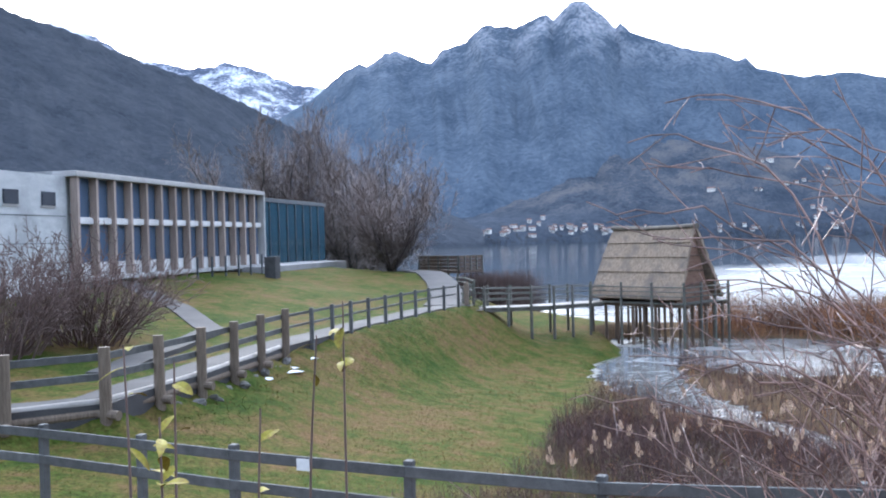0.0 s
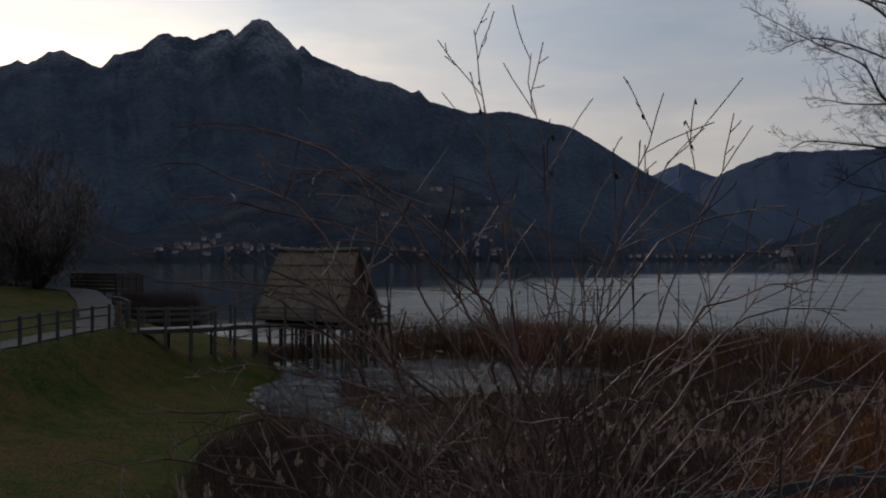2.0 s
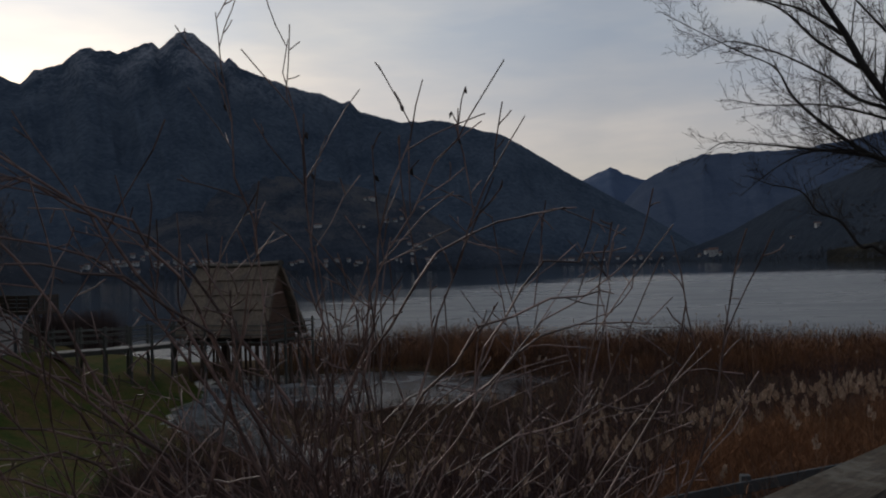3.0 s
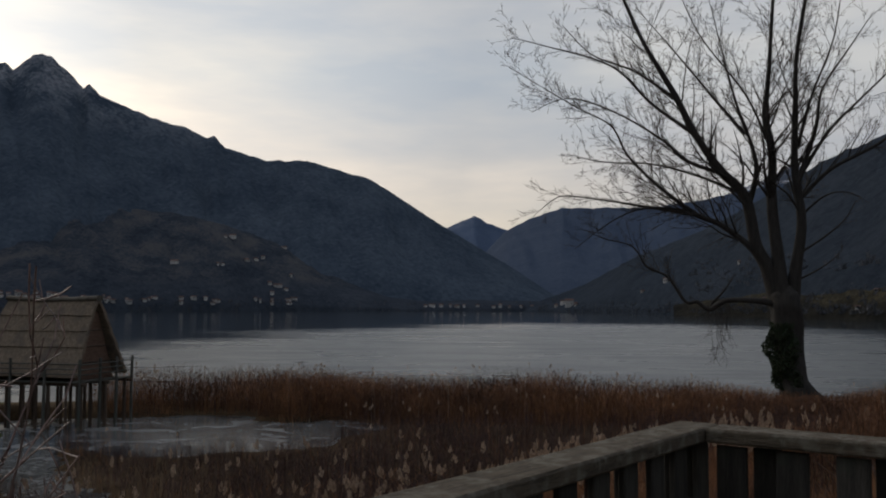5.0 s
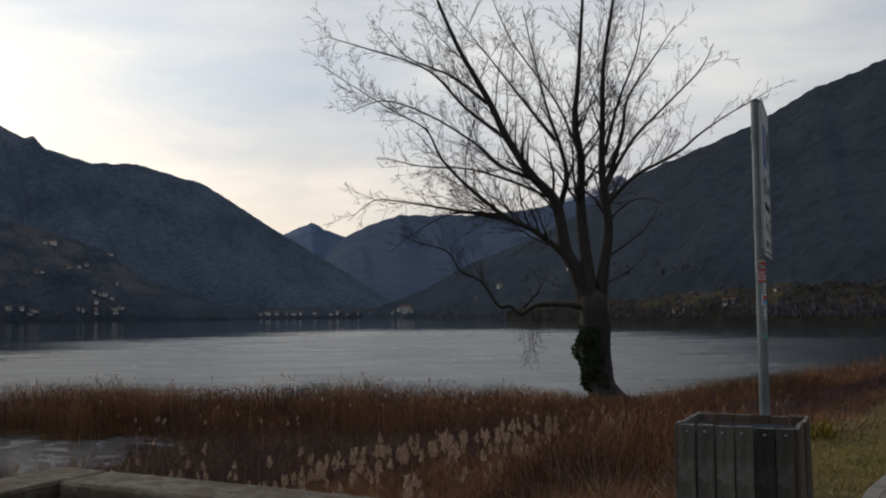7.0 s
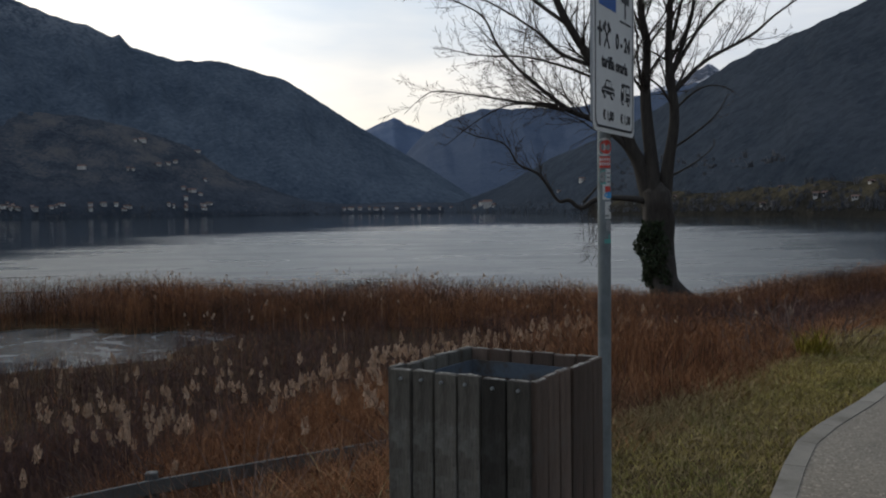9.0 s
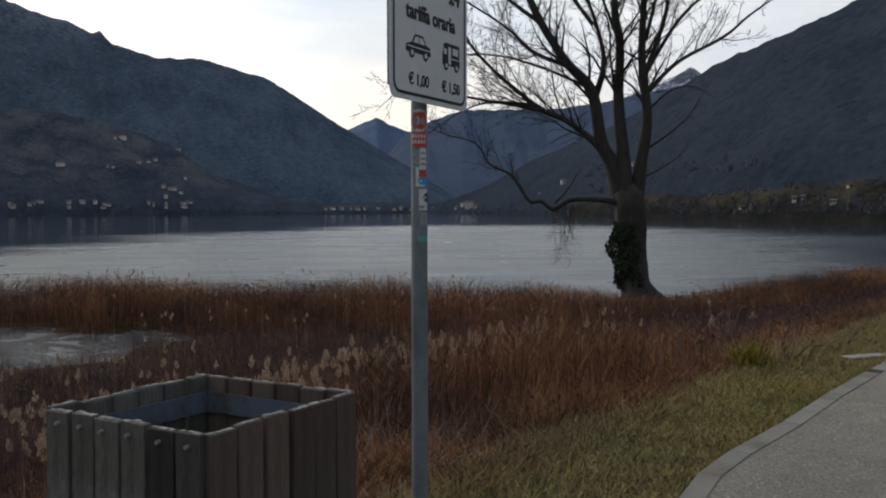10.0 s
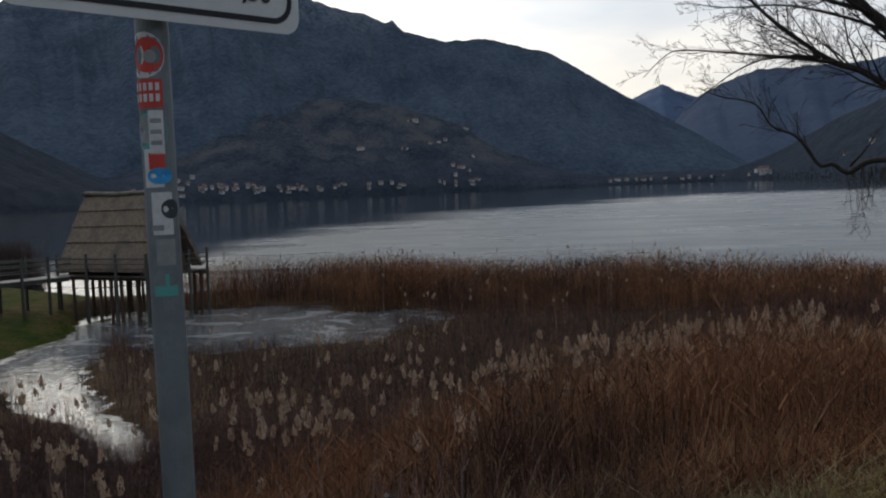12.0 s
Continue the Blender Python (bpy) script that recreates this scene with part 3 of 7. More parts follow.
def rod(a, b, r0, r1=None, sides=8):
    return add_rod(bmesh.new(), a, b, r0, r1, sides)


def beam(a, b, width, height, bevel=0.006):
    """A squared timber between two points, its height upright."""
    a, b = Vector(a), Vector(b)
    way = b - a
    mid = (a + b) / 2
    yaw = math.degrees(math.atan2(way.y, way.x))
    pitch = -math.degrees(math.atan2(way.z, math.hypot(way.x, way.y)))
    bm = bmesh.new()
    m = pose(*mid, 0, 0, yaw) @ pose(0, 0, 0, 0, pitch, 0) @ Matrix.Diagonal((way.length, width, height, 1))
    made = bmesh.ops.create_cube(bm, size=1, matrix=m)
    if bevel:
        edges = {e for v in made["verts"] for e in v.link_edges}
        bmesh.ops.bevel(bm, geom=list(edges), offset=bevel, segments=1, affect="EDGES", profile=0.5)
    return bm


def tubes(name, segments, material, parent=None, label="", smooth=True, far=False):
    """Many tapered rods in one mesh: rows of ax ay az bx by bz ra rb; thick ones get more sides, the finest of a far tree one face."""
    arr = np.asarray(segments, dtype=np.float64)
    all_v, all_f, count = [], [], 0
    fine = 0.022 if far else 0.012
    for sides, pick in ((8, arr[:, 6] > 0.06), (4 if far else 5, (arr[:, 6] <= 0.06) & (arr[:, 6] > fine)), (2 if far else 3, arr[:, 6] <= fine)):
        s = arr[pick].copy()
        if not len(s):
            continue
        if sides == 2:
            s[:, 6:8] *= 1.3
        a, b = s[:, 0:3], s[:, 3:6]
        way = b - a
        way /= np.maximum(np.linalg.norm(way, axis=1, keepdims=True), 1e-9)
        ref = np.where(np.abs(way[:, 2:3]) > 0.9, np.array([[1.0, 0, 0]]), np.array([[0, 0, 1.0]]))
        u = np.cross(way, ref)
        u /= np.linalg.norm(u, axis=1, keepdims=True)
        w = np.cross(way, u)
        ang = np.arange(sides) * 2 * np.pi / sides
        ring = np.cos(ang)[None, :, None] * u[:, None, :] + np.sin(ang)[None, :, None] * w[:, None, :]
        va = a[:, None, :] + ring * s[:, 6][:, None, None]
        vb = b[:, None, :] + ring * s[:, 7][:, None, None]
        v = np.concatenate([va, vb], axis=1).reshape(-1, 3)
        base = count + np.arange(len(s))[:, None] * (2 * sides)
        j = np.arange(sides if sides > 2 else 1)
        jn = (j + 1) % sides
        f = np.stack([base + j, base + jn, base + sides + jn, base + sides + j], axis=2).reshape(-1, 4)
        all_v.append(v)
        all_f.append(f)
        count += len(v)
    return quads(name, np.concatenate(all_v), np.concatenate(all_f), material, parent, label, smooth)


def loft(name, pts, radii, material, parent=None, label="", sides=12, gnarl=0.0, seed=0.0):
    """One continuous tapered stem through given places, with an uneven skin."""
    P = [Vector(p) for p in pts]
    dense, rad = [], []
    for i in range(len(P) - 1):
        p0, p1, p2, p3 = P[max(i - 1, 0)], P[i], P[i + 1], P[min(i + 2, len(P) - 1)]
        for k in range(6):
            t = k / 6
            dense.append(0.5 * ((2 * p1) + (p2 - p0) * t + (2 * p0 - 5 * p1 + 4 * p2 - p3) * t * t + (3 * p1 - p0 - 3 * p2 + p3) * t ** 3))
            rad.append(radii[i] * (1 - t) + radii[i + 1] * t)
    dense.append(P[-1])
    rad.append(radii[-1])
    verts = []
    for i, p in enumerate(dense):
        way = (dense[min(i + 1, len(dense) - 1)] - dense[max(i - 1, 0)]).normalized()
        u = way.cross(Vector((0.12, 1, 0.05))).normalized()
        w = way.cross(u)
        for j in range(sides):
            a = 2 * math.pi * j / sides
            out = u * math.cos(a) + w * math.sin(a)
            r = rad[i] * (1 + gnarl * noise.noise(Vector((math.cos(a) * 1.6, math.sin(a) * 1.6, i * 0.16 + seed))))
            verts.append(p + out * r)
    faces = [(i * sides + j, i * sides + (j + 1) % sides, (i + 1) * sides + (j + 1) % sides, (i + 1) * sides + j) for i in range(len(dense) - 1) for j in range(sides)]
    return quads(name, [tuple(v) for v in verts], faces, material, parent, label, True)


def ribbons(base, height, width, lean, bend, segs=3, seed=0):
    """Points and faces of many upright blades: each bends over towards its lean."""
    rng = np.random.default_rng(seed)
    n = len(base)
    az = rng.uniform(0, 2 * np.pi, n)
    side = np.stack([np.cos(az), np.sin(az), np.zeros(n)], axis=1)
    la = rng.uniform(0, 2 * np.pi, n)
    out = np.stack([np.cos(la), np.sin(la), np.zeros(n)], axis=1)
    rows = []
    for k in range(segs + 1):
        s = k / segs
        p = base + np.array([0, 0, 1.0]) * (height * (s - bend * s * s * 0.25))[:, None] + out * (height * (lean * s + bend * s * s))[:, None]
        wd = width * (1 - 0.85 * s) * 0.5
        rows.append(p - side * wd[:, None])
        rows.append(p + side * wd[:, None])
    v = np.stack(rows, axis=1).reshape(-1, 3)
    b = np.arange(n)[:, None] * (2 * (segs + 1))
    f = []
    for k in range(segs):
        f.append(np.concatenate([b + 2 * k, b + 2 * k + 1, b + 2 * k + 3, b + 2 * k + 2], axis=1))
    return v, np.concatenate(f)


def smooth01(x):
    x = np.clip(x, 0, 1)
    return x * x * (3 - 2 * x)


def along(points, x, y):
    """Distance of points to a line of stretches, signed: positive on its left; and how far along it they lie."""
    best = np.full(np.shape(x), 1e9)
    signed = np.zeros(np.shape(x))
    run = np.zeros(np.shape(x))
    done = 0.0
    for (ax, ay), (bx, by) in zip(points[:-1], points[1:]):
        dx, dy = bx - ax, by - ay
        length = math.hypot(dx, dy)
        t = np.clip(((x - ax) * dx + (y - ay) * dy) / length ** 2, 0, 1)
        qx, qy = ax + t * dx, ay + t * dy
        d = np.hypot(x - qx, y - qy)
        sg = np.sign((x - ax) * -dy + (y - ay) * dx)
        near = d < best
        best = np.where(near, d, best)
        signed = np.where(near, d * np.where(sg == 0, 1, sg), signed)
        run = np.where(near, done + t * length, run)
        done += length
    return signed, run


# ---- the lie of the land ----
PAVED = 4.75
BANK = [(-60, -92), (-2.75, -4.05), (0.0, 0.12), (3.95, 4.45), (10.5, 11.6), (70, 72)]
EDGE = [(0.6, -2.6), (2.05, -1.15), (3.75, 1.35), (4.6, 2.9), (4.98, 3.60), (5.30, 4.14), (5.65, 4.58), (6.32, 5.32), (7.12, 6.28), (7.97, 7.24), (40, 42)]
FENCE = [(-25.5, -6.0), (-22.3, 1.8), (-20.7, 6.0), (-22.2, 10.0), (-24.4, 15.1), (-26.4, 21.5), (-28.4, 29.0), (-29.2, 33.6)]
RISE = FENCE + [(-31.0, 36.3), (-37.4, 44.3), (-44.0, 49.0), (-60, 60), (-90, 85)]
CHANNEL = [(-15.4, 46.5), (-16.0, 42), (-16.6, 36), (-16.6, 30.5), (-12.5, 26), (-8.5, 21.8), (-6.0, 19.0)]

POOL = [(-24.6, 45.6), (-20.0, 43.4), (-14.0, 42.2), (-11.0, 42.8), (-8.6, 44.5)]
CREEK = [(-21.9, 40.5), (-21.0, 36.0), (-18.8, 30.8), (-15.6, 27.2), (-11.6, 24.0), (-8.2, 20.7)]


def lumps(x, y, scale, seed):
    rng = np.random.default_rng(seed)
    z = np.zeros(np.shape(x))
    for k in range(6):
        a = rng.uniform(0, 2 * np.pi)
        f = scale * rng.uniform(0.6, 1.8)
        z = z + np.sin((x * np.cos(a) + y * np.sin(a)) * f + rng.uniform(0, 6.28)) / 6
    return z


def channel_gap(x, y):
    """Below zero in the open water of the inlet."""
    side, _ = along(CHANNEL, x, y)
    d, run = along(POOL, x, y)
    pool = np.abs(d) - np.interp(run, [0, 5, 11, 14, 16.5], [2.4, 6.0, 7.6, 6.2, 3.0])
    d, run = along(CREEK, x, y)
    creek = np.abs(d) - np.interp(run, [0, 4, 9, 13, 18, 22.5], [1.3, 1.7, 1.9, 1.15, 0.85, 0.6])
    return np.minimum(pool, creek) - lumps(x, y, 0.9, 4) * 0.6, side


def land(x, y):
    """Height of the ground; second: how grassy it is."""
    x, y = np.asarray(x, float), np.asarray(y, float)
    u, _ = along(BANK, x, y)
    gap, side = channel_gap(x, y)
    marsh = 0.16 + 0.10 * lumps(x, y, 0.5, 1)
    # bank under the path
    bank = 4.70 - 3.3 * smooth01(u / 9.0) - 1.25 * smooth01((u - 6) / 16.0)
    z = np.maximum(marsh, bank)
    # meadow west of the inlet, up to the fenced path
    v, run = along(RISE, x, y)
    west = np.where(side < 0, 1.0, 0.0) * smooth01((y - 2) / 10)
    w = np.maximum(np.abs(side) - 5.0, 0.0)
    meadow = 0.05 + np.minimum(0.135 * w, 2.55) * np.interp(y, [25, 45, 60], [1, 0.8, 0.55])
    meadow_on = smooth01((-side - 3.0) / 3.0) * smooth01((62 - y) / 8)
    z = np.where(side < 0, np.maximum(z * (1 - meadow_on) + meadow * meadow_on, np.where(u < 14, bank, -9)), z)
    # lawn rising behind the fenced path to the buildings
    lawn = np.minimum(np.interp(y, [34, 46], [2.95, 4.05]) + np.interp(y, [20, 40], [0.125, 0.17]) * np.clip(v - 2.4, 0, 15.0), 4.86)
    # the fenced path is banked up on logs at its near end
    foot = np.interp(y, [10, 15, 21], [2.30, 2.45, 2.95])
    lawn = np.where(v < 0.6, foot + (lawn - foot) * smooth01((v + 0.2) / 0.6), lawn)
    lawn_on = smooth01((v + 5.0) / 5.0)
    lawn_on = lawn_on * lawn_on
    z = z * (1 - lawn_on) + lawn * lawn_on
    # lake bed
    shore = 54.5 + 1.6 * lumps(x, y, 0.2, 7) + np.interp(x, [-90, -62, -45, -36, -28, -22, 30, 60], [30, 16, 1, -6, -7, 0, 0, 4])
    out = smooth01((y - shore) / 3.0)
    z = z * (1 - out) - 1.6 * out
    wet = smooth01((0.4 - gap) / 0.9) * (u > 6)
    z = z * (1 - wet) - 0.5 * wet
    z = z + 0.05 * lumps(x, y, 1.7, 2) * (u > 0.3)
    grassy = np.maximum(smooth01((-side - 2.0) / 4.0) * smooth01((u - 7.0) / 5.0), lawn_on)
    grassy = np.maximum(grassy, 0.32 * smooth01((0.15 - u) / 0.5))
    grassy = grassy * (1 - out) * (1 - smooth01((y - 43.5) / 2.5) * (x > -28))
    return z, grassy


def height(x, y):
    return float(land(np.array([x]), np.array([y]))[0][0])


def make_ground():
    xs = np.concatenate([[-4900, -2500, -1200, -600, -300, -180, -130], np.arange(-100, -45, 3.0), np.arange(-45, -12, 0.8), np.arange(-12, 14, 0.4), np.arange(14, 50, 1.2), np.arange(50, 110, 5.0), [150, 300, 600, 1200, 2500, 4900]])
    ys = np.concatenate([[-4900, -2500, -1200, -600, -300, -150], np.arange(-100, -20, 6.0), np.arange(-20, -8, 1.0), np.arange(-8, 14, 0.4), np.arange(14, 64, 0.8), np.arange(64, 90, 3.0), [120, 200, 400, 800, 1600, 3000, 4900]])
    X, Y = np.meshgrid(xs, ys)
    Z, G = land(X, Y)
    # the paved ground lies over the soil
    e, _ = along(EDGE, X, Y)
    u, _ = along(BANK, X, Y)
    Z = np.where((e < -0.25) & (u < 0.6), np.minimum(Z, PAVED - 0.12), Z)
    n, m = len(ys), len(xs)
    idx = np.arange(n * m).reshape(n, m)
    f = np.stack([idx[:-1, :-1], idx[:-1, 1:], idx[1:, 1:], idx[1:, :-1]], axis=2).reshape(-1, 4)
    ob = quads("ground", np.stack([X, Y, Z], axis=2).reshape(-1, 3), f, GROUND, smooth=True)
    at = ob.data.attributes.new("grassy", "FLOAT", "POINT")
    at.data.foreach_set("value", G.ravel().astype(np.float32))
    return tagged(ob, "lakeside meadow, grass verge and brown marsh soil", "ground", kind="structure")


make_ground()
bm = bmesh.new()
bmesh.ops.create_grid(bm, x_segments=8, y_segments=8, size=4900)
tagged(part("water", bm, WATER), "grey rippled lake water reflecting a dusk sky", "lake", kind="structure")


# ---- mountains ----


def mountain(name, label, outline, near, far, skin, seed, rough=0.06, step=0.14, rows=40, crag=0.16, deep=0.0):
    """A slope that climbs from its shore to a ridge. outline: bearing in degrees and the ridge's rise in degrees over the lake."""
    bs = np.arange(outline[0][0], outline[-1][0] + step, step)
    rise = np.interp(bs, [o[0] for o in outline], [o[1] for o in outline])
    near_d = np.interp(bs, [o[0] for o in near], [o[1] for o in near])
    verts = np.zeros((rows + 1, len(bs), 3))
    for i, bdeg in enumerate(bs):
        sb, cb = math.sin(radians(bdeg)), math.cos(radians(bdeg))
        jag = noise.fractal(Vector((bdeg * 1.6, seed, 0)), 0.9, 2.1, 4) * crag * min(1.0, (rise[i] / 11) ** 3 + 0.25)
        trees = abs(noise.noise(Vector((bdeg * 9.0, seed + 3, 0)))) * 0.05
        for k in range(rows + 1):
            s = k / (rows - 1)
            d = near_d[i] + (deep if deep else far - near_d[i]) * min(s, 1.0) + (180 if k == rows else 0)
            q = min(s, 1.0) ** 0.72
            gully = noise.fractal(Vector((bdeg * 0.55 + s * 0.9, s * 1.3, seed)), 0.85, 2.1, 5)
            e = (rise[i] + jag * s ** 6) * q * (1 + rough * gully * (1 - s ** 3) * min(1, s * 5)) + trees * (s > 0.99)
            z = d * math.tan(radians(max(e, 0.0))) + 6.3 * min(1, s * 6) - 4 * (k == 0)
            if k == rows:
                z *= 0.75
            verts[k, i] = (sb * d, cb * d, z)
    m = len(bs)
    idx = np.arange((rows + 1) * m).reshape(rows + 1, m)
    f = np.stack([idx[:-1, :-1], idx[:-1, 1:], idx[1:, 1:], idx[1:, :-1]], axis=2).reshape(-1, 4)
    ob = quads(name, verts.reshape(-1, 3), f, skin, smooth=True)
    tagged(ob, label, "mountain", kind="structure")

    def spot(bdeg, e_deg):
        """A place on the slope, seen from the path at that bearing and rise."""
        i = int(np.clip(round((bdeg - bs[0]) / step), 0, m - 1))
        d = np.hypot(verts[:rows, i, 0], verts[:rows, i, 1])
        el = np.degrees(np.arctan2(verts[:rows, i, 2] - 6.3, d))
        k = int(np.argmax(el >= e_deg))
        k = max(k, 1)
        t = (e_deg - el[k - 1]) / max(el[k] - el[k - 1], 1e-6)
        return verts[k - 1, i] * (1 - t) + verts[k, i] * t
    return spot


MAIN_RIDGE = [(-46, 6.5), (-42, 8.8), (-40.1, 10.4), (-39.2, 10.83), (-38.65, 10.64), (-37.5, 11.48), (-36.9, 11.6), (-36.1, 11.24), (-34.8, 10.75), (-34.1, 11.5), (-32.6, 12.0), (-31.6, 12.85), (-31.05, 12.97), (-30.65, 12.78), (-30.0, 12.88), (-29.5, 12.7), (-28.2, 13.25), (-27.6, 13.42), (-27.2, 13.1), (-26.7, 13.45), (-26.2, 13.97), (-25.7, 14.1), (-25.2, 14.0), (-24.7, 13.55), (-24.2, 13.2), (-23.45, 12.4), (-23.15, 12.7), (-22.6, 12.15),
    (-20.9, 11.45), (-19.2, 10.9), (-17.4, 10.48), (-16.4, 9.98), (-16.0, 10.12), (-15.3, 9.48), (-12.9, 8.8), (-10.3, 8.85), (-7.3, 8.0), (-6.6, 7.88), (-4.9, 6.83), (-2.5, 5.3), (2, 2.6), (4.6, 0.9), (6, 0.3)]
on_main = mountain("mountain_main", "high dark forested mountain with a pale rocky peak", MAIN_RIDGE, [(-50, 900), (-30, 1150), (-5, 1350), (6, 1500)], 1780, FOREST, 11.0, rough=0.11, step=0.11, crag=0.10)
on_spur = mountain("mountain_spur", "lower dark wooded spur with scattered lakeside houses", [(-40, 0.8), (-34, 2.0), (-30, 3.6), (-26, 5.1), (-22, 5.7), (-18.3, 5.5), (-15.4, 4.9), (-12.4, 3.9), (-9.8, 2.8), (-7.6, 1.7), (-5.3, 0.9), (-3.3, 0.45), (7, 0.3)], [(-40, 850), (-20, 1080), (7, 1400)], 1440, FIELD_SLOPE, 3.3, rough=0.16)
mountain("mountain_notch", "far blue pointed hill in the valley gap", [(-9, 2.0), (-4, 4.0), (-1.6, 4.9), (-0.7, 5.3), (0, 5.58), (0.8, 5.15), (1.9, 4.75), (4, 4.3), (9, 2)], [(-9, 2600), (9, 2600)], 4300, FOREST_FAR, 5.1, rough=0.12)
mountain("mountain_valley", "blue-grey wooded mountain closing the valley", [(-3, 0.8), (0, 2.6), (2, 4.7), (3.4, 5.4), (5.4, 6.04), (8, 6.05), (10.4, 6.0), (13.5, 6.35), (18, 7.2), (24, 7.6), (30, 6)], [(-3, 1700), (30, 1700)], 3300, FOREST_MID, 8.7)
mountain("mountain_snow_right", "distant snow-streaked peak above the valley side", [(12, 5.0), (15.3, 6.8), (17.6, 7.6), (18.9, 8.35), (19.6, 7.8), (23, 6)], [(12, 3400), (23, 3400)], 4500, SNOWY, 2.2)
on_field = mountain("shore_fields", "brown orchards and fields along the near shore", [(12, 0.2), (15, 1.0), (17, 1.6), (21, 2.2), (24, 2.8), (29, 3.7), (36, 4.4), (50, 4.6), (70, 3.5)], [(12, 800), (18, 620), (25, 500), (40, 400), (70, 400)], 860, SHORE_FIELD, 7.7, rough=0.2, step=0.1, deep=150)
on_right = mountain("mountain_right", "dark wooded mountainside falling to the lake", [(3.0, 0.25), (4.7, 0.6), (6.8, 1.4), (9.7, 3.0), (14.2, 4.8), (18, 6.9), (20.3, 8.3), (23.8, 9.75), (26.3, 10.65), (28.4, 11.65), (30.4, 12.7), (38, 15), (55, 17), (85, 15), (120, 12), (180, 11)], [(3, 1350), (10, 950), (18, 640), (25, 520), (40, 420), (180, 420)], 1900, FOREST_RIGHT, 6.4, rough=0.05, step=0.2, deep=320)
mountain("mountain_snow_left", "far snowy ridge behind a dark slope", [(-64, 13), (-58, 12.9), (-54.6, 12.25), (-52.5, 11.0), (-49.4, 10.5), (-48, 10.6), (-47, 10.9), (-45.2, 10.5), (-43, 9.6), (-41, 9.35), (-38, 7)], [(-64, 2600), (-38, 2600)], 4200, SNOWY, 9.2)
mountain("mountain_left", "steep dark wooded slope behind the museum", [(-180, 11), (-120, 13), (-80, 17), (-64, 14.6), (-59, 13.1), (-55.7, 12.2), (-52.8, 11.0), (-49.8, 10.0), (-46.7, 8.6), (-44.4, 7.5), (-41, 5.7), (-38, 3.8), (-34, 1.6), (-32, 0.8)], [(-180, 420), (-70, 380), (-50, 480), (-32, 800)], 1400, FOREST_NEAR, 4.9, rough=0.05, step=0.2, deep=320)

# ---- the paved path ----


def offset_line(points, d):
    out = []
    for i, (x, y) in enumerate(points):
        ax, ay = points[max(i - 1, 0)]
        bx, by = points[min(i + 1, len(points) - 1)]
        t = Vector((bx - ax, by - ay)).normalized()
        out.append((x - t.y * d, y + t.x * d))
    return out


def strip(left, right, z_left, z_right, thick=0.3):
    """A closed slab between two lines of equally many points."""
    bm = bmesh.new()
    rows = []
    for (lx, ly), (rx, ry) in zip(left, right):
        rows.append([bm.verts.new((lx, ly, z_left)), bm.verts.new((rx, ry, z_right)), bm.verts.new((rx, ry, z_right - thick)), bm.verts.new((lx, ly, z_left - thick))])
    for a, b in zip(rows[:-1], rows[1:]):
        for k in range(4):
            bm.faces.new((a[k], b[k], b[(k + 1) % 4], a[(k + 1) % 4]))
    bm.faces.new(rows[0])
    bm.faces.new(rows[-1][::-1])
    return bm


PAVE_LEFT = [(-40, -63), (-2.35, -4.0), (0.22, -0.25), (0.6, -0.55), (2.05, -1.15)] + EDGE[2:]
PAVE_RIGHT = [(x + 7.0, y - 6.0) for x, y in PAVE_LEFT]
path = part("pavement", strip(PAVE_LEFT, PAVE_RIGHT, PAVED, PAVED), ASPHALT)
tagged(path, "grey worn asphalt footpath with fine grit", "path", kind="structure")
kerb = thing("kerb", "pale concrete kerb stones edging the asphalt path", "kerb", kind="structure")
inner, outer = EDGE[1:], offset_line(EDGE[1:], 0.125)
for (ax, ay), (bx, by), (cx, cy), (dx, dy) in zip(inner[:-1], inner[1:], outer[:-1], outer[1:]):
    length = math.hypot(bx - ax, by - ay)
    count = max(1, min(8, round(length / 1.0)))
    for k in range(count):
        s, e = k / count + 0.004, (k + 1) / count - 0.004
        lerp = lambda p, q, t: (p[0] + (q[0] - p[0]) * t, p[1] + (q[1] - p[1]) * t)
        part("kerb_stone", strip([lerp((cx, cy), (dx, dy), s), lerp((cx, cy), (dx, dy), e)], [lerp((ax, ay), (bx, by), s), lerp((ax, ay), (bx, by), e)], PAVED + 0.010, PAVED + 0.006, 0.25), KERB, kerb)

# ---- wooden parapet of the lookout ----


